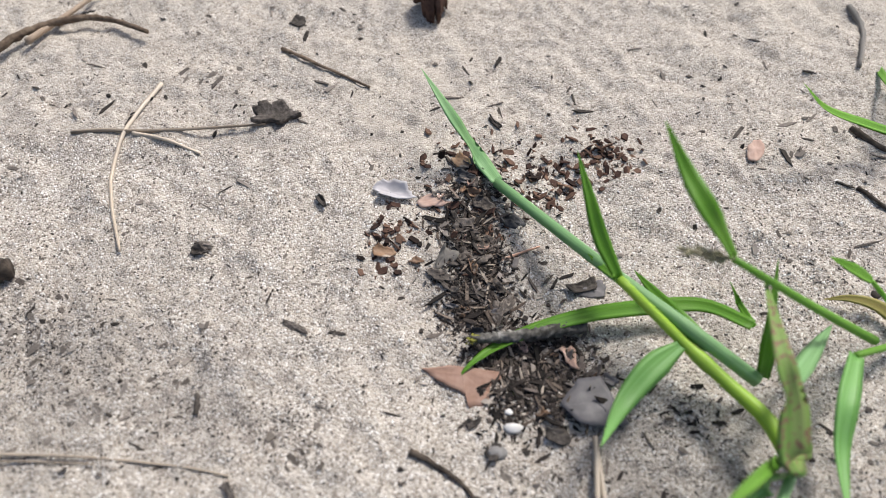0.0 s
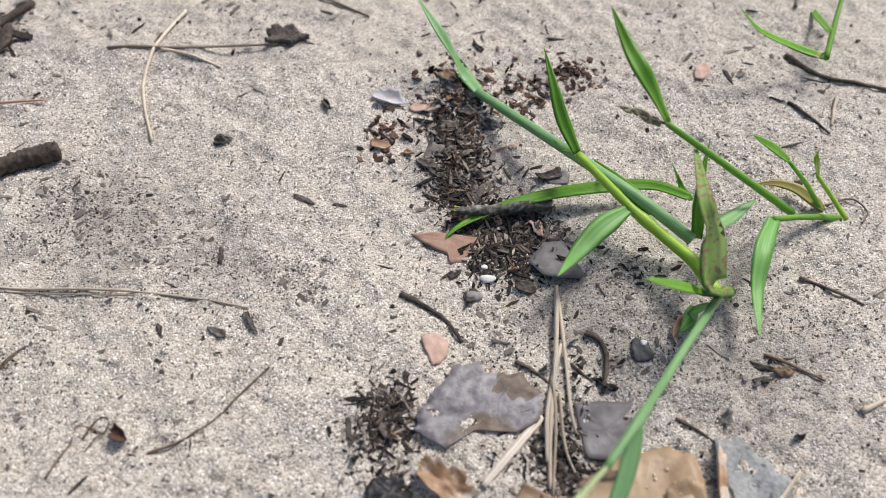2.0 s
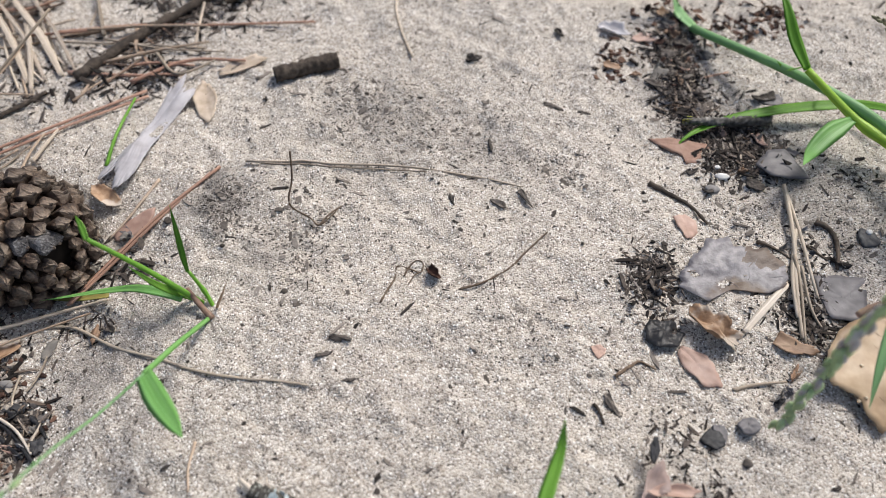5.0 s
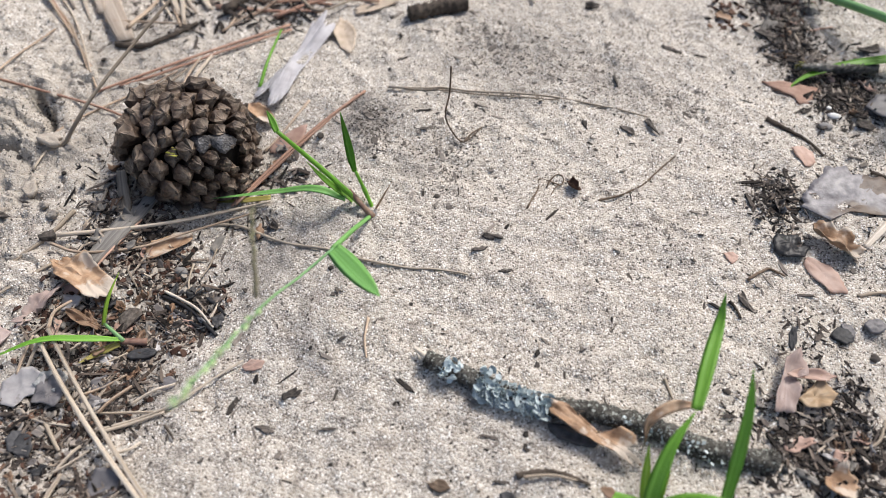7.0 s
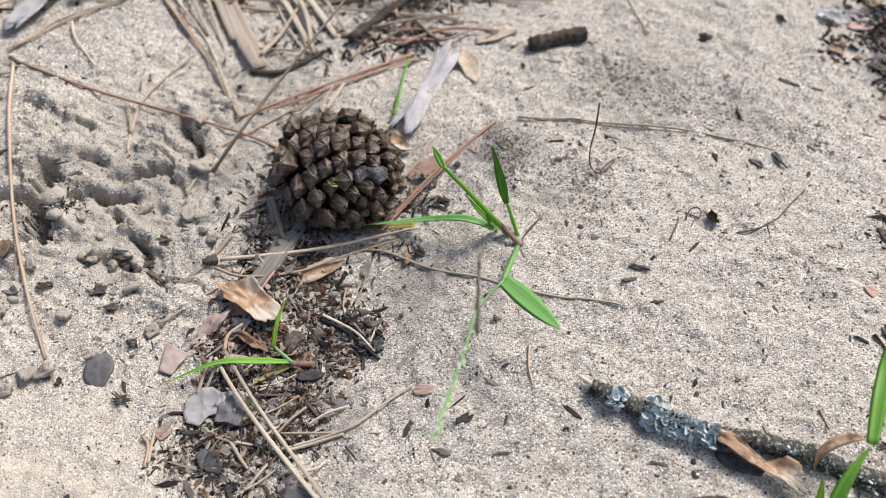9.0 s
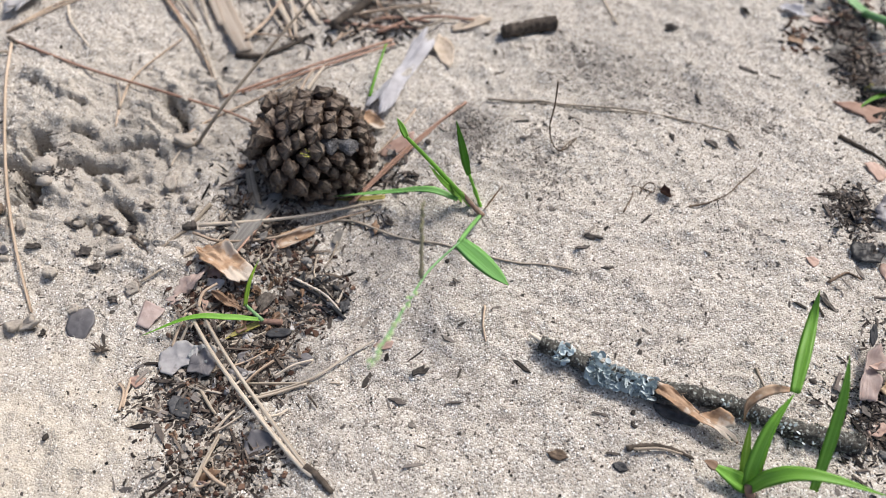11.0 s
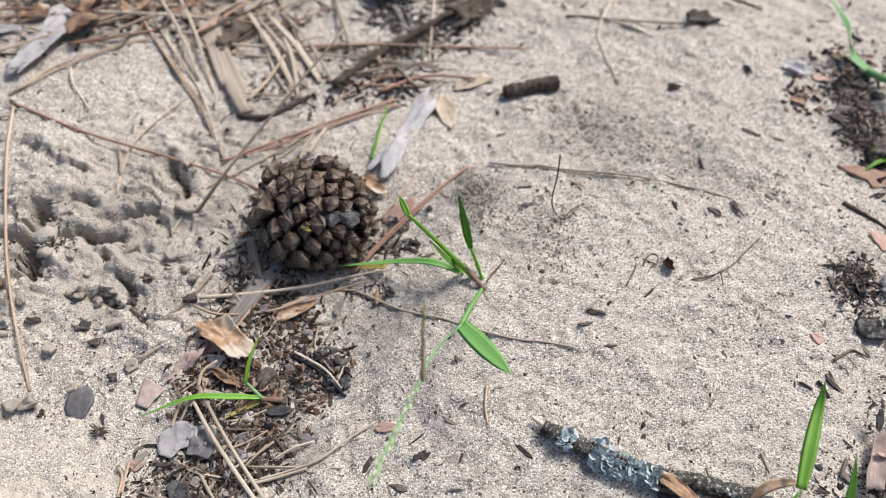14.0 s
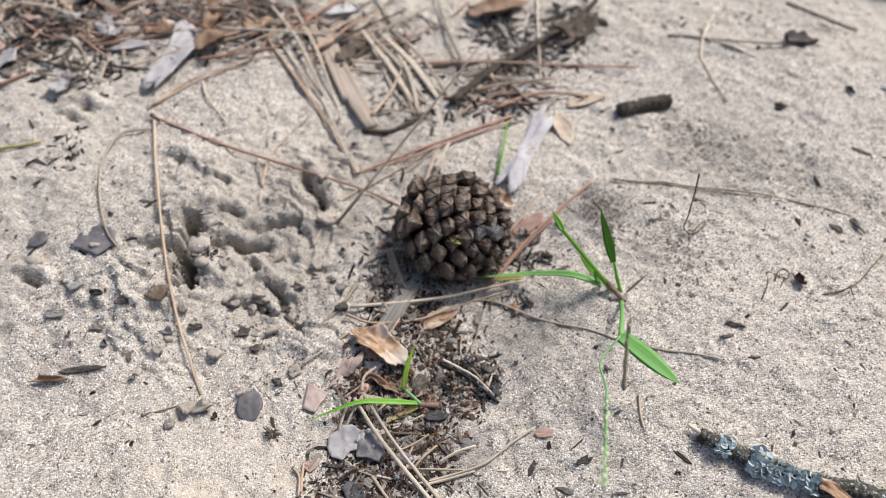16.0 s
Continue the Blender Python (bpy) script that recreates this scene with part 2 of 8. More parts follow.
LEAF_DECAY = surface("decayed_leaf", [(0.15, 0.155, 0.16), (0.27, 0.28, 0.285), (0.40, 0.40, 0.39)], 900, 0.6, 0.6, vary=0.08, spots=((0.10, 0.095, 0.095), 0.38, 420))
CHAR_BLACK = surface("black_char", [(0.010, 0.010, 0.011), (0.022, 0.022, 0.024), (0.05, 0.05, 0.052)], 600, 0.45, 0.7, vary=0.1)
LEAF_UMBER = surface("umber_leaf_corner", [(0.08, 0.06, 0.05), (0.14, 0.108, 0.088), (0.21, 0.168, 0.14)], 420, 0.5, 0.9, vary=0.05)
LEAF_MAUVE = surface("mauve_dead_leaf", [(0.28, 0.205, 0.18), (0.39, 0.305, 0.275), (0.49, 0.40, 0.365)], 320, 0.6, 0.4, vary=0.1)
LEAF_CREAM = surface("cream_dead_leaf", [(0.36, 0.28, 0.20), (0.50, 0.41, 0.32), (0.60, 0.51, 0.42)], 300, 0.6, 0.5, vary=0.08, through_light=0.1)
LEAF_BROWN = surface("brown_dead_leaf", [(0.10, 0.06, 0.038), (0.20, 0.125, 0.08), (0.31, 0.21, 0.14)], 260, 0.55, 0.4, vary=0.2)
LEAF_PINK = surface("pinkish_dead_leaf", [(0.30, 0.185, 0.145), (0.42, 0.285, 0.23), (0.52, 0.385, 0.325)], 260, 0.6, 0.3, vary=0.12)
BARK_RED = surface("red_bark_flake", [(0.24, 0.138, 0.098), (0.36, 0.225, 0.168), (0.46, 0.31, 0.245)], 330, 0.75, 0.5, vary=0.12)
GREEN = surface("bright_grass", [(0.14, 0.33, 0.035), (0.20, 0.45, 0.055), (0.29, 0.55, 0.10)], along=14, rough=0.45, bump=0.2, vary=0.12, through_light=0.3, spec=0.4)
GREEN_DARK = surface("deep_grass", [(0.10, 0.26, 0.022), (0.155, 0.37, 0.035), (0.23, 0.47, 0.07)], along=14, rough=0.45, bump=0.2, vary=0.12, through_light=0.35, spec=0.4)
GREEN_BLUE = surface("bluish_grass", [(0.17, 0.34, 0.13), (0.25, 0.47, 0.20), (0.34, 0.56, 0.29)], along=14, rough=0.5, bump=0.2, vary=0.1, through_light=0.25, spec=0.4)
GREEN_PALE = surface("pale_fresh_grass", [(0.155, 0.37, 0.08), (0.235, 0.51, 0.14), (0.34, 0.62, 0.24)], along=14, rough=0.45, bump=0.2, vary=0.08, through_light=0.3, spec=0.4)
GREEN_LIME = surface("lime_stem", [(0.22, 0.40, 0.025), (0.33, 0.55, 0.05), (0.46, 0.64, 0.11)], along=10, rough=0.45, bump=0.2, vary=0.1, through_light=0.15, spec=0.4)
YELLOW = surface("yellowing_blade", [(0.24, 0.26, 0.05), (0.42, 0.36, 0.11), (0.52, 0.40, 0.20)], along=8, rough=0.5, bump=0.2, vary=0.1, through_light=0.25)
SHEATH = surface("withering_sheath", [(0.14, 0.28, 0.06), (0.24, 0.38, 0.10), (0.36, 0.40, 0.17)], along=6, rough=0.55, bump=0.4, vary=0.05, through_light=0.25, spots=((0.27, 0.18, 0.11), 0.47, 680))
PURPLE = surface("purple_node", [(0.14, 0.075, 0.06), (0.23, 0.14, 0.105), (0.32, 0.23, 0.15)], 500, 0.6, 0.3, vary=0.1)
SEED = surface("grass_seed", [(0.09, 0.065, 0.06), (0.22, 0.20, 0.13), (0.34, 0.37, 0.19)], 700, 0.6, 0.3, vary=0.2, island=0.6)
SEED_GREEN = surface("green_seed_head", [(0.36, 0.28, 0.29), (0.44, 0.57, 0.29), (0.58, 0.71, 0.42)], 700, 0.55, 0.2, vary=0.2, island=0.6, through_light=0.2)
SEED_PALE = surface("pale_seed_husk", [(0.36, 0.28, 0.31), (0.55, 0.52, 0.48), (0.70, 0.70, 0.62)], 700, 0.55, 0.2, vary=0.2, through_light=0.2)
CONE = surface("cone_scale", [(0.010, 0.006, 0.0042), (0.040, 0.0255, 0.018), (0.084, 0.056, 0.039), (0.23, 0.172, 0.127)], 2.6, 0.6, 1.0, vary=0.4, spec=0.4)
CONE_DUSTY = surface("dusty_cone_scale", [(0.035, 0.032, 0.032), (0.11, 0.105, 0.105), (0.34, 0.335, 0.34)], 5.0, 0.9, 1.0, vary=0.2)


def worn(material, low, high, colour, amount):
    """Greyed wear, and painted light on ridges, towards the raised middle of a scale."""
    n, l = material.node_tree.nodes, material.node_tree.links
    tc, sep, mr, mx = n.new("ShaderNodeTexCoord"), n.new("ShaderNodeSeparateXYZ"), n.new("ShaderNodeMapRange"), n.new("ShaderNodeMix")
    noise_tex = n.new("ShaderNodeTexNoise")
    noise_tex.inputs["Scale"].default_value = 5.0
    add = n.new("ShaderNodeMath")
    add.operation = "MULTIPLY_ADD"
    add.inputs[1].default_value = 0.5
    l.new(tc.outputs["Object"], sep.inputs[0])
    l.new(tc.outputs["Object"], noise_tex.inputs["Vector"])
    l.new(noise_tex.outputs["Fac"], add.inputs[0])
    l.new(sep.outputs["Z"], add.inputs[2])
    mr.inputs["From Min"].default_value, mr.inputs["From Max"].default_value, mr.inputs["To Max"].default_value = low, high, amount
    l.new(add.outputs[0], mr.inputs["Value"])
    mx.data_type = "RGBA"
    bsdf = n["Principled BSDF"]
    old = bsdf.inputs["Base Color"].links[0].from_socket
    l.new(mr.outputs[0], mx.inputs["Factor"])
    l.new(old, mx.inputs["A"])
    mx.inputs["B"].default_value = (*colour, 1)
    l.new(mx.outputs["Result"], bsdf.inputs["Base Color"])


# Cone scales: wear plus the light their ridges catch, both as colour
worn(CONE, 0.50, 1.10, (0.40, 0.32, 0.245), 0.62)
MOSS = surface("dull_moss", [(0.10, 0.11, 0.02), (0.20, 0.20, 0.04), (0.30, 0.29, 0.07)], 900, 0.9, 0.4)
# Near-black core colour carries the shade of the gaps between scales
CONE_GAP_SHADE = surface("shade_dark_cone_core", [(0.012, 0.009, 0.007), (0.03, 0.022, 0.017)], 400, 0.9, 0.4)
CONE_TIP = surface("cone_umbo", [(0.05, 0.036, 0.027), (0.12, 0.093, 0.075), (0.28, 0.23, 0.19)], 900, 0.8, 0.8, vary=0.3)
LICHEN = surface("blue_grey_lichen", [(0.34, 0.41, 0.43), (0.50, 0.57, 0.585), (0.66, 0.71, 0.71)], 800, 0.9, 0.5, vary=0.1, island=0.35)
PEBBLE = surface("white_pebble", [(0.58, 0.56, 0.52), (0.72, 0.70, 0.67), (0.82, 0.81, 0.79)], 500, 0.5, 0.2, vary=0.05)
STONE = surface("grey_stone", [(0.17, 0.16, 0.155), (0.27, 0.26, 0.25), (0.36, 0.35, 0.335)], 500, 0.75, 0.4, vary=0.2)
WOOD_PALE = surface("bare_wood", [(0.40, 0.34, 0.27), (0.60, 0.53, 0.45), (0.76, 0.70, 0.62)], along=12, rough=0.7, bump=0.4, vary=0.1)
STALK = surface("dry_stalk", [(0.20, 0.155, 0.12), (0.40, 0.335, 0.275), (0.56, 0.49, 0.415)], along=9, rough=0.8, bump=0.9, vary=0.12)
WOOD_GREY = surface("grey_wood", [(0.12, 0.11, 0.10), (0.24, 0.225, 0.205), (0.38, 0.36, 0.335)], along=14, rough=0.85, bump=0.8, vary=0.12)

WATER = bpy.data.materials.new("water_drop")
WATER.use_nodes = True
drop_shader = WATER.node_tree.nodes["Principled BSDF"]
drop_shader.inputs["Roughness"].default_value, drop_shader.inputs["IOR"].default_value, drop_shader.inputs["Transmission Weight"].default_value = 0.06, 1.33, 0.4
drop_shader.inputs["Base Color"].default_value = (0.78, 0.64, 0.46, 1)

def sstep(a, b, v):
    u = np.clip((v - a) / (b - a), 0, 1)
    return u * u * (3 - 2 * u)


def fractal(x, y, scale, seed, octaves=3):
    """Smooth value noise in -1..1 over arrays of metres."""
    x, y = np.asarray(x, float), np.asarray(y, float)
    total, amp, norm = np.zeros_like(x), 1.0, 0.0
    for o in range(octaves):
        tab = np.random.default_rng(seed + o).uniform(-1, 1, (256, 256))
        gx, gy = x * scale + 17.3 * o, y * scale + 5.7 * o
        ix, iy = np.floor(gx).astype(int), np.floor(gy).astype(int)
        fx, fy = gx - ix, gy - iy
        fx, fy = fx * fx * (3 - 2 * fx), fy * fy * (3 - 2 * fy)
        at = lambda i, j: tab[(ix + i) % 256, (iy + j) % 256]
        total = total + amp * ((at(0, 0) * (1 - fx) + at(1, 0) * fx) * (1 - fy) + (at(0, 1) * (1 - fx) + at(1, 1) * fx) * fy)
        norm += amp
        amp, scale = amp * 0.5, scale * 2.1
    return total / norm


def ground_h(x, y):
    """Height of the bare sand: a low dome, a litter-filled trough, a crumbly bank and the hollow under the cone."""
    h = 0.006 * np.exp(-((x + 0.07) / 0.075) ** 2 - ((y - 0.02) / 0.10) ** 2)
    h = h - 0.011 * np.exp(-((x + 0.172 - 0.25 * (y + 0.03)) / 0.026) ** 2 - ((y + 0.025) / 0.055) ** 2)
    h = h - 0.008 * np.exp(-((x + 0.188) / 0.026) ** 2 - ((y - 0.024) / 0.026) ** 2)
    h = h + 0.014 * sstep(-0.245, -0.30, x) * sstep(-0.09, 0.02, y)
    h = h - 0.003 * np.exp(-((x - 0.035) / 0.03) ** 2 - ((y - 0.12) / 0.06) ** 2)
    return h


HOLE = (-0.2815, -0.0180)
# Cracks and hollows of the bank: a line in plan, half its width, its depth
CREVICES = (
    (((-0.2868, 0.0000), (-0.2840, -0.0060), (-0.2835, -0.0130), (-0.2800, -0.0190), (-0.2765, -0.0240)), 0.0048, 0.027),
    (((-0.2965, -0.0165), (-0.2900, -0.0145), (-0.2850, -0.0130)), 0.0016, 0.010),
    (((-0.2745, -0.0085), (-0.2700, -0.0040), (-0.2650, -0.0052), (-0.2570, -0.0005)), 0.0019, 0.011),
    (((-0.2610, 0.0050), (-0.2585, 0.0085), (-0.2540, 0.0110), (-0.2490, 0.0125)), 0.0024, 0.006),
    (((-0.2560, 0.0385), (-0.2525, 0.0345), (-0.2470, 0.0310), (-0.2430, 0.0245)), 0.0026, 0.008),
    (((-0.3020, 0.0245), (-0.3005, 0.0232)), 0.0022, 0.009),
    (((-0.2780, 0.0065), (-0.2735, 0.0085)), 0.0018, 0.006),
    (((-0.2860, 0.0205), (-0.2815, 0.0210)), 0.0012, 0.005),
    (((-0.2510, -0.0160), (-0.2462, -0.0174), (-0.2425, -0.0205)), 0.0018, 0.008),
    (((-0.2590, -0.0100), (-0.2550, -0.0125)), 0.0014, 0.006),
    (((-0.2560, -0.0270), (-0.2500, -0.0250), (-0.2440, -0.0290)), 0.0015, 0.005),
    (((-0.3360, -0.0385), (-0.3300, -0.0395)), 0.0020, 0.006),
    (((-0.3575, 0.0440), (-0.3560, 0.0430)), 0.0026, 0.008),
    (((-0.3590, 0.0353), (-0.3578, 0.0350)), 0.0020, 0.007),
)


def soft_h(x, y):
    """The sand with its gentle swells, without the broken crust."""
    return ground_h(x, y) + 0.0013 * fractal(x, y, 30, 21, 2) + 0.0018 * fractal(x, y, 75, 3)


def relief(x, y):
    """The full height of the sand with its lumps, the broken crust of the bank and the cleft in it."""
    u, v = 0.82 * x + 0.57 * y, 0.82 * y - 0.57 * x
    h = soft_h(x, y) + 0.0009 * fractal(u, v, 210, 11, 3) + 0.00045 * fractal(0.4 * x - 0.92 * y, 0.92 * x + 0.4 * y, 370, 31, 1)
    wx, wy = x + 0.006 * fractal(x, y, 70, 61, 3), y + 0.006 * fractal(x, y, 70, 71, 3)
    bank = sstep(-0.186, -0.212, wx) * sstep(-0.318, -0.296, wx) * sstep(-0.070, -0.045, wy) * sstep(0.100, 0.055, wy)
    heart = np.exp(-((x + 0.262) / 0.034) ** 2 - ((y + 0.006) / 0.034) ** 2)
    broken = bank * np.clip(0.40 + 0.5 * fractal(x, y, 34, 83, 2) + 0.55 * heart, 0, 1)
    hummock = np.abs(fractal(wx, wy * 1.3, 46, 7, 1)) ** 0.8
    lump = np.abs(fractal(wx + 0.3, wy * 1.2, 120, 9, 1)) ** 0.7
    crumb = np.abs(fractal(wx, wy, 330, 19, 1)) ** 0.8
    s = (0.97 * y + 0.24 * x) / 0.0150 + 1.5 * fractal(x, y, 40, 23, 2) + 0.5 * fractal(x, y, 190, 29, 2)
    saw = s - np.floor(s)
    ledge = np.minimum(saw / 0.05, (1 - saw) / 0.95) * sstep(-0.10, 0.30, fractal(x, y, 58, 47, 2))
    h = h + broken * (0.0026 * hummock + 0.0022 * lump + 0.0024 * crumb + 0.0048 * ledge - 0.0037)
    rough = 0.6 * fractal(x, y, 210, 43, 2) + 0.7 * fractal(x, y, 560, 53, 2)
    for path, wide, deep in CREVICES:
        cx, cy = np.array(path).mean(0)
        if np.min(np.hypot(x - cx, y - cy)) > 0.04:
            continue
        d, below = np.full(np.shape(x), 1.0), np.zeros(np.shape(x))
        for (x0, y0), (x1, y1) in zip(path[:-1], path[1:]):
            k = np.clip(((x - x0) * (x1 - x0) + (y - y0) * (y1 - y0)) / ((x1 - x0) ** 2 + (y1 - y0) ** 2), 0, 1)
            gap = np.hypot(x - x0 - k * (x1 - x0), y - y0 - k * (y1 - y0))
            below = np.where(gap < d, y0 + k * (y1 - y0) - y, below)
            d = np.minimum(d, gap)
        reach = wide * (0.60 + 0.35 * sstep(-0.2, 0.8, below / wide)) * (1 + 0.85 * rough)
        h = h - deep * np.exp(-np.clip(d / reach, 0, 3) ** 5) + 0.0022 * np.exp(-((d - 1.9 * wide) / wide) ** 2) * sstep(0.2, -0.6, below / wide)
    return h


# ---- building helpers ----
def link(name, verts, faces, material, parent=None, label="", uvs=None, origin=None, smooth=True):
    """One mesh object from world coordinates, with its own origin."""
    v = np.asarray(verts, float)
    o = np.array(origin if origin is not None else (v.min(0) + v.max(0)) / 2 * (1, 1, 0) + (0, 0, v[:, 2].min()), float)
    me = bpy.data.meshes.new(name)
    me.from_pydata((v - o).tolist(), [], faces)
    if uvs is not None:
        lay = me.uv_layers.new(name="UVMap")
        idx = np.empty(len(me.loops), int)
        me.loops.foreach_get("vertex_index", idx)
        lay.data.foreach_set("uv", np.asarray(uvs, np.float32)[idx].ravel())
    me.polygons.foreach_set("use_smooth", [smooth] * len(me.polygons))
    me.materials.append(material)
    me.update()
    ob = new(name, me)
    ob.location = o
    if parent is not None:
        ob.parent = parent
        ob.location = Vector(o) - parent.location
        if parent.parent is not None:
            ob.location -= parent.parent.location
    if label:
        ob["label"] = label
    return ob


def thing(name, at, label, category, group=""):
    ob = new(name)
    ob.location, ob.empty_display_size = at, 0.01
    return tagged(ob, label, category, group)


def curve(pts, per=6):
    """Points along a smooth curve through pts."""
    p = [np.array(q, float) for q in pts]
    if len(p) == 2:
        return [p[0] + (p[1] - p[0]) * i / per for i in range(per + 1)]
    p = [2 * p[0] - p[1]] + p + [2 * p[-1] - p[-2]]
    out = []
    for i in range(1, len(p) - 2):
        a, b, c, d = p[i - 1:i + 3]
        for j in range(per):
            u = j / per
            out.append(0.5 * (2 * b + (c - a) * u + (2 * a - 5 * b + 4 * c - d) * u * u + (3 * b - a - 3 * c + d) * u ** 3))
    return out + [p[-2]]


def sweep(pts, section, size, roll=0.0, per=6, wobble=0.0, seed=1):
    """Verts, faces and uvs of a section swept along a curve; size(u) gives the (width, thickness) there."""
    c = curve(pts, per)
    rng = np.random.default_rng(seed)
    verts, faces, uvs, k = [], [], [], len(section)
    length = 0.0
    for i, p in enumerate(c):
        t = c[min(i + 1, len(c) - 1)] - c[max(i - 1, 0)]
        t = t / (np.linalg.norm(t) + 1e-12)
        side = np.cross(t, (0, 0, 1.0))
        if np.linalg.norm(side) < 0.15:
            side = np.array((1.0, 0, 0)) - t * t[0]
        side /= np.linalg.norm(side)
        up = np.cross(side, t)
        u = i / (len(c) - 1)
        r = radians(roll(u) if callable(roll) else roll)
        s2, u2 = side * math.cos(r) + up * math.sin(r), up * math.cos(r) - side * math.sin(r)
        w, h = size(u)
        if i:
            length += np.linalg.norm(p - c[i - 1])
        for j, (a, b) in enumerate(section):
            f = 1 + wobble * rng.uniform(-1, 1)
            verts.append(p + s2 * a * w * f + u2 * b * h * f)
            uvs.append((j / k + 0.5 * (a + 1), length * 100))
    for i in range(len(c) - 1):
        for j in range(k):
            q = (j + 1) % k
            faces.append((i * k + j, i * k + q, (i + 1) * k + q, (i + 1) * k + j))
    faces.append(tuple(range(k))[::-1])
    faces.append(tuple((len(c) - 1) * k + j for j in range(k)))
    return verts, faces, uvs


def ring(k):
    return [(math.cos(2 * math.pi * j / k), math.sin(2 * math.pi * j / k)) for j in range(k)]


BLADE = [(-1, 0.8), (-0.5, 0.38), (0, 0), (0.5, 0.38), (1, 0.8), (0.5, 0.22), (0, -0.16), (-0.5, 0.22)]


def blade(name, pts, width, material, parent, label="", roll=0.0, base=0.5, fold=0.3, per=7):
    """A grass blade, width in mm at its widest, keeled along the midrib and drawn out to a point."""
    def size(u):
        w = (base + (1 - base) * min(1, u / 0.25)) * (1 - max(0, (u - 0.35) / 0.65) ** 1.7) + 0.02
        return width * 0.0005 * w, width * 0.0005 * fold * w + 0.00005
    v, f, uv = sweep(pts, BLADE, size, roll, per)
    return link(name, v, f, material, parent, label, uv)


def rod(name, pts, r0, r1, material, parent=None, label="", sides=7, wobble=0.0, seed=1, per=6, bulge=None):
    """A round stem, needle or twig, radii in mm."""
    def size(u):
        r = (r0 + (r1 - r0) * u) * 0.001
        if bulge:
            r *= 1 + bulge[1] * math.exp(-((u - bulge[0]) / 0.06) ** 2)
        return r, r
    v, f, uv = sweep(pts, ring(sides), size, 0, per, wobble, seed)
    return link(name, v, f, material, parent, label, uv)


def lift(pts, mm):
    return [(p[0], p[1], p[2] + mm * 0.001) for p in pts]


def settle(pts, r, up):
    """A line that lies on the sand: smoothed, lifted, and nowhere sunk below the surface."""
    c = np.array(curve(lift(pts, up), 7))
    c[:, 2] = np.maximum(c[:, 2], soft_h(c[:, 0], c[:, 1]) + r * 0.0006)
    return [tuple(p) for p in c]


def needle(pts, material, label, r=0.45, name="pine_needle", category="needle", group="pine needles on the sand", up=0.45, taper=0.6, wobble=0.04, seed=1):
    """One dry needle or straw that lies on the sand."""
    return tagged(rod(name, settle(pts, r, up), r, r * taper, material, wobble=wobble, seed=seed, per=1), label, category, group)


def twig(pts, material, label, r=0.8, up=None, taper=0.55, seed=1, name="twig", wobble=0.32, group="twigs on the sand", per=8):
    return tagged(rod(name, settle(pts, r, r * 0.8 if up is None else up), r, r * taper, material, wobble=wobble, seed=seed, per=1), label, "twig", group)


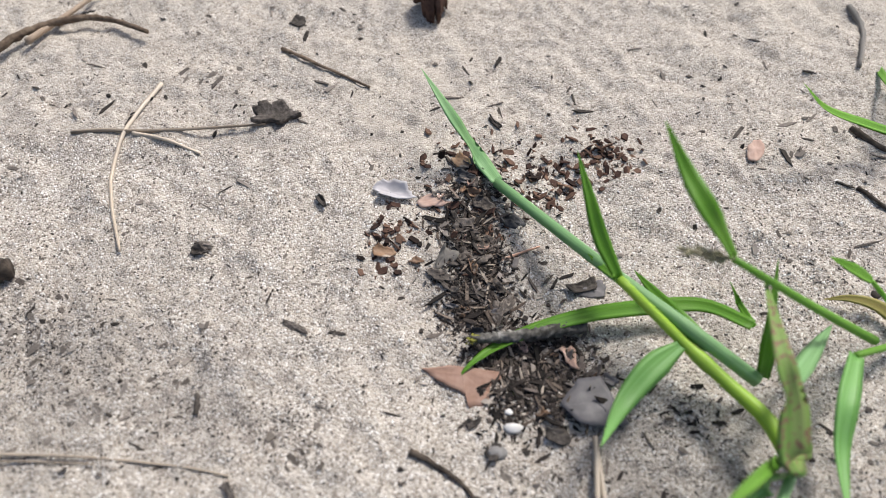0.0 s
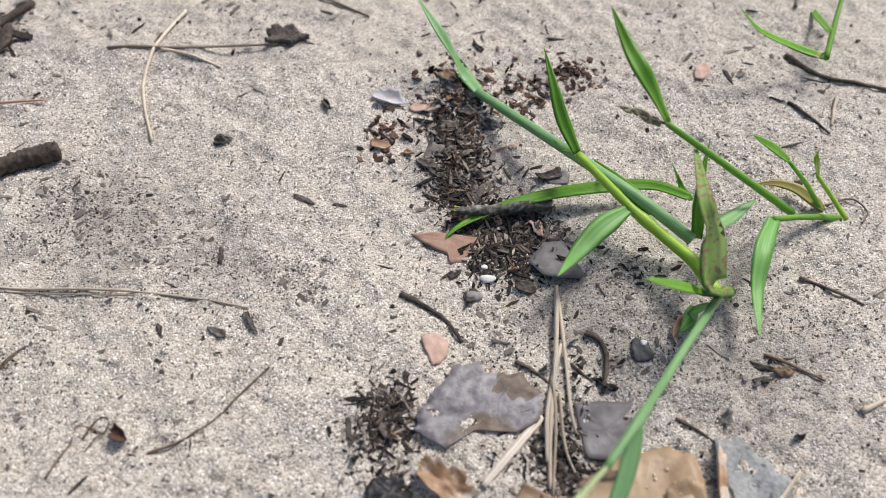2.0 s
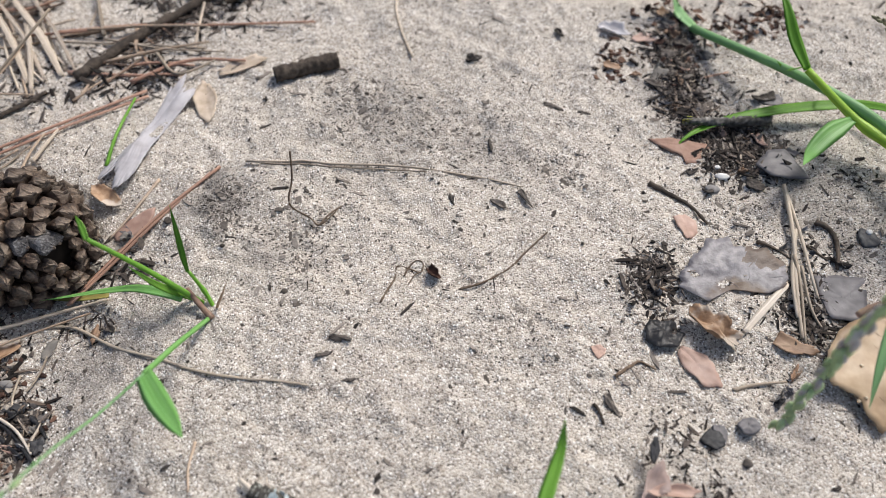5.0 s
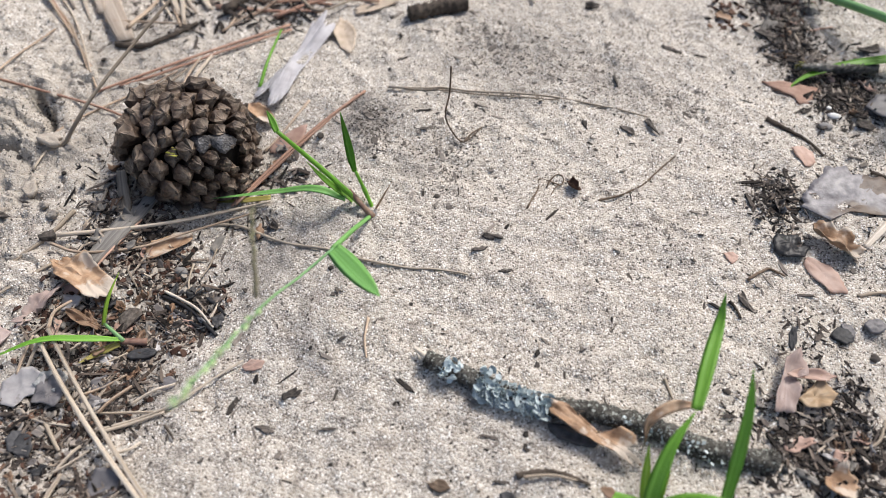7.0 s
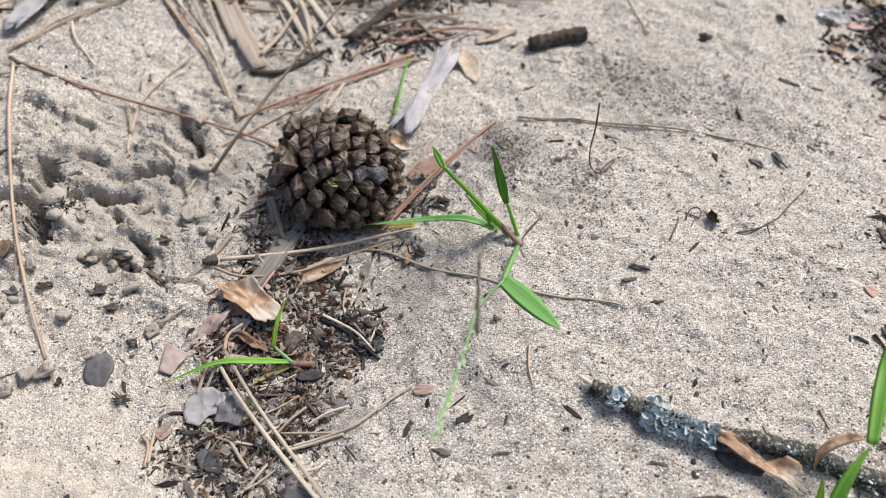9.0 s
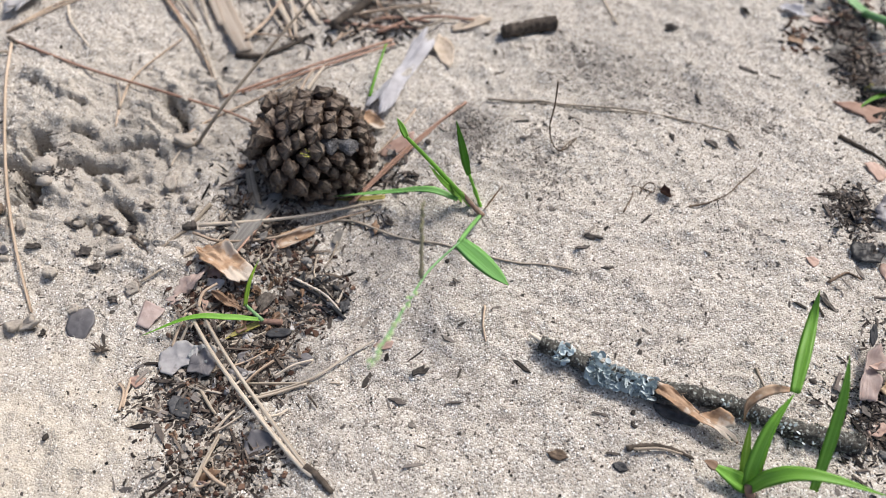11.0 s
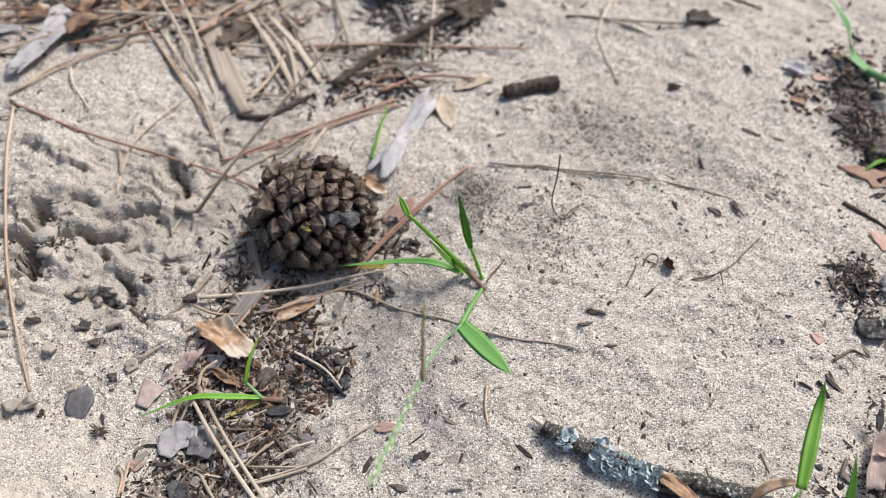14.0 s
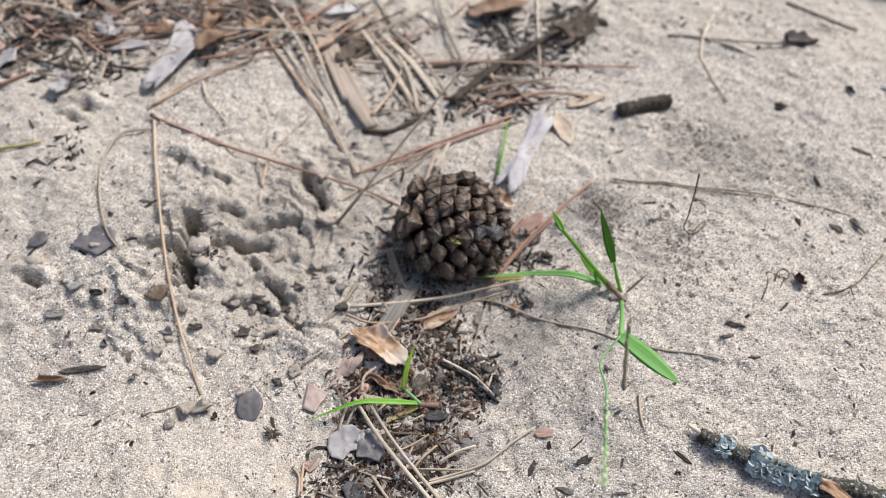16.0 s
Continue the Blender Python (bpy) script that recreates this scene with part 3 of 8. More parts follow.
def sheet(a, b, width, thick, seed, jag=0.12, lobes=0, lobe=0.0, curl=0.0, arch=0.0, tilt=0.0, blunt=2.2, up=0.3, crumple=0.25, n=56, rings=5, taper=0.0, bites=2, corners=0, outline=None):
    """Verts and faces of a thin torn sheet from a to b (world), width and thickness in mm, and a function that gives points on its top:
    curl lifts the sides, arch the middle, bites are torn out of the rim."""
    rng = np.random.default_rng(seed)
    a, b = np.array(a, float), np.array(b, float)
    x = b - a
    half = np.linalg.norm(x) / 2
    x /= 2 * half
    y = np.cross((0, 0, 1.0), x)
    y /= np.linalg.norm(y)
    tl = radians(tilt)
    z = np.cross(x, y)
    y, z = y * math.cos(tl) + z * math.sin(tl), z * math.cos(tl) - y * math.sin(tl)
    mid = (a + b) / 2 + np.array((0, 0, up * 0.001))
    w = width * 0.0005
    th = np.arange(n) * 2 * math.pi / n
    c, s = np.cos(th), np.sin(th)
    rad = (np.abs(c) ** blunt + np.abs(s) ** blunt) ** (-1 / blunt)
    if outline is not None:
        o = np.array(outline, float)
        along = np.concatenate([[0.0], np.cumsum(np.hypot(*(np.roll(o, -1, 0) - o).T))])
        q = np.arange(n) * along[-1] / n
        ox, oy = np.interp(q, along, np.append(o[:, 0], o[0, 0])), np.interp(q, along, np.append(o[:, 1], o[0, 1]))

        ragged = 1 + 0.06 * jag ** 0.5 * rng.uniform(-1, 1, n) + 0.4 * jag * fractal(ox * 3, oy * 3 + seed, 1.0, seed + 5, 2)
        ox, oy = ox * ragged, oy * ragged
    elif lobes:
        rad *= 1 + lobe * np.cos(lobes * th + rng.uniform(0, 6.28)) + 0.6 * jag * fractal(c * 4, s * 4 + seed, 1.0, seed + 5, 2)
        ox, oy = c * rad, s * rad
    else:
        k = corners or int(rng.integers(6, 10))
        a0 = (np.arange(k) + rng.uniform(-0.36, 0.36, k)) * 2 * math.pi / k
        r0 = np.interp(a0 % (2 * math.pi), np.append(th, 2 * math.pi), np.append(rad, rad[0])) * (1 + jag * rng.uniform(-1.6, 0.7, k))
        q = np.arange(n) * k / n
        lo, fr = q.astype(int), q - q.astype(int)
        hi = (lo + 1) % k
        ox = r0[lo] * np.cos(a0[lo]) * (1 - fr) + r0[hi] * np.cos(a0[hi]) * fr
        oy = r0[lo] * np.sin(a0[lo]) * (1 - fr) + r0[hi] * np.sin(a0[hi]) * fr
        ragged = 1 + 0.10 * jag ** 0.5 * rng.uniform(-1, 1, n) + 0.5 * jag * fractal(ox * 3, oy * 3 + seed, 1.0, seed + 5, 2)
        ox, oy = ox * ragged * 1.08, oy * ragged * 1.08
    for _ in range(bites):
        gap = np.abs((th - rng.uniform(0, 6.28) + math.pi) % (2 * math.pi) - math.pi)
        cut = 1 - rng.uniform(0.3, 1.0) * jag * np.exp(-(gap / rng.uniform(0.06, 0.16)) ** 2)
        ox, oy = ox * cut, oy * cut

    def top(px, py):
        px, py = np.asarray(px, float), np.asarray(py, float)
        zz = curl * (py * py + 0.35 * np.abs(px) ** 3) + arch * (1 - px * px)
        zz = zz + crumple * (1.6 * fractal(px + seed, py, 1.1, seed + 9, 2) + 0.8 * fractal(px, py + seed, 3.0, seed + 19, 2))
        return mid + px[..., None] * x * half + (py * (1 - taper * px))[..., None] * y * w + (zz * 0.001)[..., None] * z

    q = np.concatenate([[0.0], np.repeat(np.arange(1, rings + 1) / rings, n)])
    j = np.concatenate([[0], np.tile(np.arange(n), rings)])
    v = top(ox[j] * q, oy[j] * q)
    m = len(v)
    verts = np.concatenate([v, v - z * thick * 0.001])
    faces = []
    for off, flip in ((0, False), (m, True)):
        for j in range(n):
            k = (j + 1) % n
            f = [off, off + 1 + j, off + 1 + k]
            faces.append(tuple(f[::-1] if flip else f))
            for r in range(rings - 1):
                s0, s1 = off + 1 + r * n, off + 1 + (r + 1) * n
                f = [s0 + j, s1 + j, s1 + k, s0 + k]
                faces.append(tuple(f[::-1] if flip else f))
    s0 = 1 + (rings - 1) * n
    for j in range(n):
        k = (j + 1) % n
        faces.append((s0 + k, s0 + j, m + s0 + j, m + s0 + k))
    return verts, faces, top


def veins(top, parent, material, width, pairs=4):
    """A midrib and side veins, each a part of its leaf, raised on the top of the sheet."""
    u = np.linspace(-0.9, 0.9, 7)
    low = np.array((0, 0, 0.00006))
    rod("midrib", [tuple(p - low) for p in top(u, u * 0)], 0.008 * width ** 0.6 + 0.06, 0.05, material, parent, sides=5, per=2)
    for i in range(pairs):
        s0 = -0.7 + 1.25 * i / pairs
        for side in (-1, 1):
            k = np.linspace(0, 1, 4)
            rod("vein", [tuple(p - low) for p in top(s0 + 0.30 * k, side * 0.62 * k)], 0.004 * width ** 0.6 + 0.045, 0.035, material, parent, sides=4, per=2)


def flake(name, a, b, width, material, label, category, seed, thick=0.3, group="", ribs=0, **shape):
    v, f, top = sheet(a, b, width, thick, seed, **shape)
    half = len(v) // 2
    rise = max(0.0, float(np.percentile(relief(v[half:, 0], v[half:, 1]) - v[half:, 2], 72)) + 0.0002)
    if rise:
        v[:, 2] += rise
        a, b = np.array(a) + (0, 0, rise), np.array(b) + (0, 0, rise)
        top = sheet(a, b, width, thick, seed, **shape)[2]
    ob = tagged(link(name, v, f, material), label, category, group)
    if ribs:
        veins(top, ob, material, width, ribs)
    return ob


def strip(name, pts, width, thick, material, label, category, seed=1, group="", wobble=0.16, point=0.3):
    """A split flat piece of wood or bark that lies along pts, width and thickness in mm, narrowed at its ends."""
    box = [(-1, 0.2), (-0.75, 0.9), (-0.2, 1), (0.3, 0.8), (0.8, 1), (1, 0.1), (0.7, -1), (-0.7, -1)]
    end = lambda u: 1 - point * (abs(2 * u - 1) ** 3)
    line = np.array(curve(pts, 7))
    line[:, 2] = np.maximum(line[:, 2], soft_h(line[:, 0], line[:, 1]) + thick * 0.0007)
    v, f, uv = sweep([tuple(p) for p in line], box, lambda u: (width * 0.0005 * end(u), thick * 0.0005), 0, 1, wobble, seed)
    return tagged(link(name, v, f, material, None, "", uv), label, category, group)


def pebble(name, at, sizes, material, label, seed, category="stone", group="", turn=0.0):
    """A worn stone, sizes in mm, a third of it sunk in the sand."""
    rng = np.random.default_rng(seed)
    bm = bmesh.new()
    bmesh.ops.create_icosphere(bm, subdivisions=3, radius=1)
    ph = rng.uniform(0, 6.28, 3)
    ct, st = math.cos(radians(turn)), math.sin(radians(turn))
    for v in bm.verts:
        f = 1 + 0.10 * math.sin(2.3 * v.co.x + ph[0]) + 0.08 * math.sin(3.1 * v.co.y + ph[1]) + 0.05 * math.sin(5 * v.co.z + ph[2])
        p = Vector((v.co.x * sizes[0], v.co.y * sizes[1], v.co.z * sizes[2])) * f * 0.0005
        v.co = (p.x * ct - p.y * st, p.x * st + p.y * ct, p.z + sizes[2] * 0.00018)
    me = bpy.data.meshes.new(name)
    bm.to_mesh(me)
    bm.free()
    me.polygons.foreach_set("use_smooth", [True] * len(me.polygons))
    me.materials.append(material)
    ob = new(name, me)
    ob.location = at
    return tagged(ob, label, category, group)


# ---- ground ----
def axis(lo, hi, step, far):
    mid = np.arange(lo, hi + step / 2, step)
    grow, out, s = [], 0.0, step
    while out < far:
        s *= 1.22
        out += s
        grow.append(out)
    grow = np.array(grow)
    return np.concatenate([lo - grow[::-1], mid, hi + grow])


def refined(line, lo, hi, step):
    """The same grid line with finer steps between lo and hi."""
    return np.concatenate([line[line < lo], np.arange(lo, hi, step), line[line >= hi]])


gx = refined(axis(-0.43, 0.20, 0.00115, 400), -0.296, -0.196, 0.0007)
gy = refined(axis(-0.17, 0.30, 0.00115, 400), -0.065, 0.055, 0.0007)
X, Y = np.meshgrid(gx, gy)
near = np.exp(-np.maximum(0, np.hypot(X + 0.1, Y - 0.08) - 0.45) * 7)
Z = relief(X, Y) * near + 0.02 * fractal(X, Y, 1.3, 91) * (1 - near)
nx, ny = len(gx), len(gy)
quad = np.arange(nx * ny).reshape(ny, nx)
F = np.stack([quad[:-1, :-1], quad[:-1, 1:], quad[1:, 1:], quad[1:, :-1]], -1).reshape(-1, 4)
ground_mesh = bpy.data.meshes.new("ground")
ground_mesh.vertices.add(nx * ny)
ground_mesh.vertices.foreach_set("co", np.stack([X, Y, Z], -1).astype(np.float32).ravel())
ground_mesh.loops.add(F.size)
ground_mesh.loops.foreach_set("vertex_index", F.ravel().astype(np.int32))
ground_mesh.polygons.add(len(F))
ground_mesh.polygons.foreach_set("loop_start", np.arange(0, F.size, 4, dtype=np.int32))
ground_mesh.polygons.foreach_set("use_smooth", np.ones(len(F), bool))
ground_mesh.update()
ground_mesh.validate()
ground_mesh.materials.append(SAND)
ground = tagged(new("ground", ground_mesh), "pale dry sandy soil flecked with dark specks", "ground", kind="structure")

# ---- big creeping grass ----
g = thing("grass_plant", (0.0987, 0.0830, 0.0008), "green creeping crabgrass with long jointed stems and drooping blades", "grass", "grass plants")
rod("stem", lift([(0.0898, 0.0969, 0.0073), (0.0729, 0.1069, 0.0132), (0.0525, 0.1257, 0.0114), (0.0246, 0.1606, -0.0001)], 1.6), 1.9, 1.6, GREEN_BLUE, g, "bluish-green stem", 9)
blade("blade", lift([(0.0246, 0.1606, -0.0001), (0.0183, 0.1694, 0.0009), (0.0103, 0.1720, 0.0147), (-0.0003, 0.1859, 0.0211)], 1.9), 5.2, GREEN_BLUE, g, "bluish-green blade", 0, 0.75)
rod("stem", [(0.0929, 0.0770, 0.0119), (0.0887, 0.0860, 0.0122), (0.0811, 0.0944, 0.0121), (0.0716, 0.1040, 0.0130), (0.0548, 0.1165, 0.0213)], 2.2, 1.2, GREEN_LIME, g, "bright lime-green stem", 9, bulge=(0.66, 0.25))
blade("blade", [(0.0548, 0.1165, 0.0213), (0.0499, 0.1249, 0.0264), (0.0467, 0.1329, 0.0317), (0.0432, 0.1441, 0.0366)], 3.9, GREEN_DARK, g, "", 25, 0.6, 0.4)
blade("blade", [(0.0532, 0.1159, 0.0226), (0.0519, 0.1250, 0.0136), (0.0485, 0.1277, 0.0150)], 1.8, GREEN_DARK, g, "short pointed ligule leaf", 30, 0.6)
blade("blade", [(0.0716, 0.1037, 0.0133), (0.0627, 0.0961, 0.0128), (0.0555, 0.0870, 0.0124), (0.0485, 0.0742, 0.0191)], 6.4, GREEN_PALE, g, "broad drooping bright green blade", 12, 0.35, 0.3)
blade("blade", [(0.0901, 0.1106, 0.0115), (0.0798, 0.1185, 0.0064), (0.0631, 0.1176, 0.0041), (0.0499, 0.1157, 0.0019), (0.0366, 0.1112, 0.0010), (0.0263, 0.1059, 0.0003), (0.0199, 0.1005, 0.0004), (0.0158, 0.0959, -0.0012)], 4.6, GREEN_DARK, g, "long arching blade with its tip on the sand", lambda u: 12 - 30 * u, 0.7, 0.4)
blade("blade", [(0.0779, 0.1030, 0.0129), (0.0701, 0.1129, 0.0122), (0.0630, 0.1289, 0.0058)], 4.4, GREEN_DARK, g, "", 35, 0.6)
blade("sheath", [(0.0946, 0.0783, 0.0101), (0.0880, 0.0733, 0.0218), (0.0867, 0.0825, 0.0296), (0.0830, 0.0896, 0.0380), (0.0855, 0.1139, 0.0322)], 7.0, SHEATH, g, "withering sheath leaf streaked green and purplish brown", 0, 0.55, 0.5)
blade("blade", [(0.0918, 0.0986, 0.0075), (0.0888, 0.1034, 0.0236), (0.0937, 0.1229, 0.0247)], 3.6, GREEN_DARK, g, "", 60, 0.9)
blade("blade", [(0.0918, 0.1120, 0.0085), (0.0905, 0.1212, 0.0049), (0.0846, 0.1214, 0.0153)], 1.8, GREEN_DARK, g, "", 40, 0.9)
blade("blade", [(0.0890, 0.0878, 0.0267), (0.0998, 0.1004, 0.0169), (0.1119, 0.1142, 0.0087)], 4.6, GREEN_BLUE, g, "", 15, 0.6)
rod("stem", [(0.1221, 0.1106, 0.0077), (0.0955, 0.1088, 0.0282), (0.0753, 0.1106, 0.0414)], 1.25, 0.8, GREEN, g, "", 9)
blade("blade", [(0.0753, 0.1106, 0.0414), (0.0663, 0.1127, 0.0546), (0.0615, 0.1211, 0.0581), (0.0566, 0.1295, 0.0637)], 4.4, GREEN_DARK, g, "", 20, 0.55, 0.4)
head = rod("seed_head", [(0.0753, 0.1106, 0.0414), (0.0691, 0.1092, 0.0445), (0.0616, 0.1063, 0.0507)], 0.45, 0.25, SEED, g, "small purplish-brown seed head", 6)
blade("blade", [(0.0890, 0.0712, 0.0164), (0.0886, 0.0729, 0.0051), (0.0843, 0.0685, 0.0036)], 6.4, GREEN_PALE, g, "short blade with a browned edge", 20, 0.6)
blade("dry_edge", [(0.0904, 0.0750, 0.0021), (0.0860, 0.0733, 0.0018), (0.0837, 0.0693, 0.0009), (0.0848, 0.0662, 0.0003)], 3.2, LEAF_ORANGE, g, "brown curled dead edge", 40, 0.5)
rod("runner", [(0.1009, 0.0829, 0.0040), (0.0944, 0.0772, 0.0117), (0.0880, 0.0749, 0.0154)], 1.4, 1.2, SHEATH, g, "dull green joint with a brown node", 9, bulge=(0.25, 0.5))
blade("blade", [(0.0885, 0.0754, 0.0146), (0.0734, 0.0637, 0.0350), (0.0614, 0.0545, 0.0515)], 3.2, GREEN, g, "", 20, 0.8)
rod("stem", [(0.0933, 0.0754, 0.0122), (0.0781, 0.0530, 0.0221), (0.0632, 0.0305, 0.0356), (0.0543, 0.0178, 0.0383)], 1.2, 0.8, GREEN_BLUE, g, "stem that leans up with a dark node", 9, bulge=(0.7, 0.3))
blade("blade", [(0.0626, 0.0289, 0.0348), (0.0601, 0.0200, 0.0309), (0.0556, 0.0059, 0.0245), (0.0544, -0.0037, 0.0170)], 3.8, GREEN_BLUE, g, "", 10, 0.5)
rod("dark_node", [(0.0508, 0.0167, 0.0271), (0.0545, 0.0187, 0.0287), (0.0591, 0.0193, 0.0297)], 0.9, 1.2, PURPLE, g, "dark purple swollen node", 8, 0.15)
spike = rod("seed_head", [(0.0543, 0.0178, 0.0383), (0.0403, 0.0002, 0.0625), (0.0361, -0.0048, 0.0444), (0.0316, -0.0117, 0.0164)], 0.5, 0.3, SEED_GREEN, g, "long green and purple seed spike", 6)
shoot = thing("grass_plant", (0.1393, 0.1148, 0.0007), "small grass tuft with yellowing leaf beside the big stems", "grass", "grass plants")
rod("stem", [(0.1362, 0.1182, 0.0001), (0.1272, 0.1190, 0.0109), (0.1194, 0.1221, 0.0178)], 0.9, 0.6, GREEN, shoot)
blade("blade", [(0.1194, 0.1221, 0.0178), (0.1112, 0.1209, 0.0245), (0.1038, 0.1213, 0.0289)], 3.4, GREEN_DARK, shoot, "", 20, 0.6)
rod("stem", [(0.1396, 0.1109, 0.0056), (0.1342, 0.1162, 0.0100), (0.1272, 0.1175, 0.0172)], 0.85, 0.6, GREEN_LIME, shoot)
blade("blade", [(0.1272, 0.1175, 0.0172), (0.1221, 0.1147, 0.0266), (0.1222, 0.1170, 0.0294)], 2.0, GREEN_LIME, shoot, "", 70, 0.7)
blade("blade", [(0.1362, 0.1180, 0.0012), (0.1329, 0.1186, 0.0034), (0.1272, 0.1230, 0.0044), (0.1209, 0.1250, 0.0040), (0.1146, 0.1252, 0.0024)], 3.6, YELLOW, shoot, "yellowing blade with a brown tip", 25, 0.6)
rod("runner", [(0.1411, 0.1161, -0.0002), (0.1261, 0.1096, 0.0071), (0.1133, 0.1036, 0.0126)], 1.0, 0.9, GREEN, shoot)
blade("blade", [(0.1133, 0.1036, 0.0126), (0.1067, 0.0901, 0.0153), (0.1045, 0.0791, 0.0116), (0.1022, 0.0630, 0.0126)], 5.2, GREEN_PALE, shoot, "drooping blade that bends to the sand", 5, 0.7, 0.35)
needle([(0.1368, 0.1188, 0.0009), (0.1464, 0.1234, -0.0004), (0.1500, 0.1183, 0.0001), (0.1474, 0.1135, -0.0002)], TWIG_BROWN, "thin curled brown rootlet at the grass tuft", 0.35, "rootlet", "root", "", 1.2)
fern = thing("grass_plant", (0.1554, 0.1937, -0.0003), "small far grass tuft with a yellow base", "grass", "grass plants")
blade("blade", [(0.1467, 0.1815, 0.0094), (0.1358, 0.1824, 0.0122), (0.1194, 0.1791, 0.0210), (0.1091, 0.1795, 0.0301)], 3.0, GREEN, fern, "", 20, 0.9)
rod("stem", [(0.1457, 0.1774, 0.0123), (0.1550, 0.1997, 0.0100), (0.1617, 0.2172, 0.0120)], 1.1, 0.8, GREEN_DARK, fern)
blade("blade", [(0.1455, 0.1809, 0.0098), (0.1402, 0.1826, 0.0099), (0.1319, 0.1802, 0.0136)], 3.0, YELLOW, fern, "yellow withered base leaf", 10, 0.8)
blade("blade", [(0.1480, 0.1875, 0.0156), (0.1563, 0.2212, -0.0004), (0.1558, 0.2357, -0.0001)], 2.6, GREEN, fern, "", 30, 0.8)


def spikelets(parent, pts, count, size, seed, material):
    """Pointed seeds set along a spike, each a part of it."""
    rng = np.random.default_rng(seed)
    c = curve(pts, 12)
    for i in range(count):
        u = (i + 0.5) / count * (len(c) - 1)
        k = min(int(u), len(c) - 2)
        p = c[k] + (c[k + 1] - c[k]) * (u - k)
        t = c[k + 1] - c[k]
        t /= np.linalg.norm(t)
        o = rng.normal(size=3)
        o -= t * o.dot(t)
        o /= np.linalg.norm(o)
        ax = t * 1.0 + o * 0.24
        s = size * 0.001 * rng.uniform(0.8, 1.2)
        m = p + o * size * 0.0002
        v, f, uv = sweep([m - ax * s * 0.3, m + ax * s * 0.1 + o * s * 0.06, m + ax * s * 0.7], ring(5), lambda w: (s * (0.04 + 0.20 * math.sin(math.pi * min(1, w * 0.95 + 0.05))), s * (0.04 + 0.16 * math.sin(math.pi * min(1, w * 0.95 + 0.05)))), 0, 3)
        link("spikelet", v, f, SEED_PALE if material is SEED_GREEN and i % 3 == 0 else material, parent, "", uv)


spikelets(head, [(0.0730, 0.1105, 0.0419), (0.0691, 0.1092, 0.0445), (0.0616, 0.1063, 0.0507)], 22, 2.9, 5, SEED)
spikelets(spike, [(0.0403, 0.0002, 0.0625), (0.0361, -0.0048, 0.0444), (0.0316, -0.0117, 0.0164)], 76, 3.5, 6, SEED_GREEN)

# ---- sprout beside the cone ----
s = thing("grass_sprout", (-0.1204, 0.0052, 0.0037), "young green grass sprout with narrow blades beside the cone", "grass", "grass plants")
rod("stem", [(-0.1216, 0.0092, -0.0018), (-0.1351, 0.0092, 0.0162), (-0.1466, 0.0071, 0.0336)], 1.0, 0.6, GREEN, s, "", 8)
blade("blade", [(-0.1466, 0.0071, 0.0336), (-0.1489, 0.0101, 0.0347), (-0.1512, 0.0124, 0.0362)], 2.2, GREEN, s, "", 30, 0.8)
blade("blade", [(-0.1255, 0.0147, -0.0070), (-0.1331, 0.0075, 0.0123), (-0.1398, 0.0070, 0.0227)], 2.2, GREEN, s, "", 40, 0.9)
rod("stem", [(-0.1203, 0.0073, 0.0021), (-0.1235, 0.0107, 0.0070), (-0.1265, 0.0121, 0.0152)], 0.7, 0.5, GREEN, s, "", 8, bulge=(0.55, 0.5))
blade("blade", [(-0.1265, 0.0121, 0.0152), (-0.1301, 0.0192, 0.0199), (-0.1346, 0.0272, 0.0253)], 4.0, GREEN_DARK, s, "", 55, 0.55)
blade("dry_bract", [(-0.1199, 0.0079, 0.0029), (-0.1170, 0.0086, 0.0095), (-0.1143, 0.0095, 0.0158)], 2.2, LEAF_ORANGE, s, "withered orange-brown bract", 25, 0.7, 0.5)
blade("blade", [(-0.1297, 0.0079, 0.0061), (-0.1395, 0.0083, 0.0083), (-0.1542, 0.0108, 0.0009), (-0.1758, 0.0046, -0.0005)], 2.7, GREEN_PALE, s, "long lying blade with a yellow tip", 10, 0.7)
blade("dry_tip", [(-0.1578, 0.0113, -0.0037), (-0.1674, 0.0100, -0.0059), (-0.1778, 0.0090, -0.0080)], 2.0, YELLOW, s, "withered yellow tip", 10, 1.0)
rod("base", [(-0.1197, 0.0040, 0.0042), (-0.1239, 0.0069, 0.0055), (-0.1291, 0.0109, 0.0072)], 1.0, 0.7, PURPLE, s, "purple-brown sheathing base", 9, 0.1)
rod("stem", [(-0.1207, 0.0059, 0.0026), (-0.1216, -0.0096, 0.0144), (-0.1225, -0.0230, 0.0232)], 0.7, 0.8, GREEN_PALE, s, "", 8)
blade("blade", [(-0.1225, -0.0230, 0.0232), (-0.1156, -0.0296, 0.0260), (-0.1092, -0.0350, 0.0273), (-0.1048, -0.0389, 0.0288)], 5.6, GREEN_PALE, s, "", -10, 0.75, 0.25)
run = rod("runner", [(-0.1225, -0.0230, 0.0232), (-0.1279, -0.0350, 0.0253), (-0.1272, -0.0553, 0.0433), (-0.1281, -0.0885, 0.0630)], 0.4, 0.32, GREEN_BLUE, s, "thin green runner that rises from the sand", 7)
dark = rod("seed_head", [(-0.1245, -0.0588, 0.0542), (-0.1258, -0.0525, 0.0611), (-0.1270, -0.0468, 0.0679)], 0.5, 0.3, SEED, s, "dark upright seed head", 7)
spikelets(dark, [(-0.1246, -0.0584, 0.0544), (-0.1270, -0.0468, 0.0679)], 20, 1.5, 8, SEED)
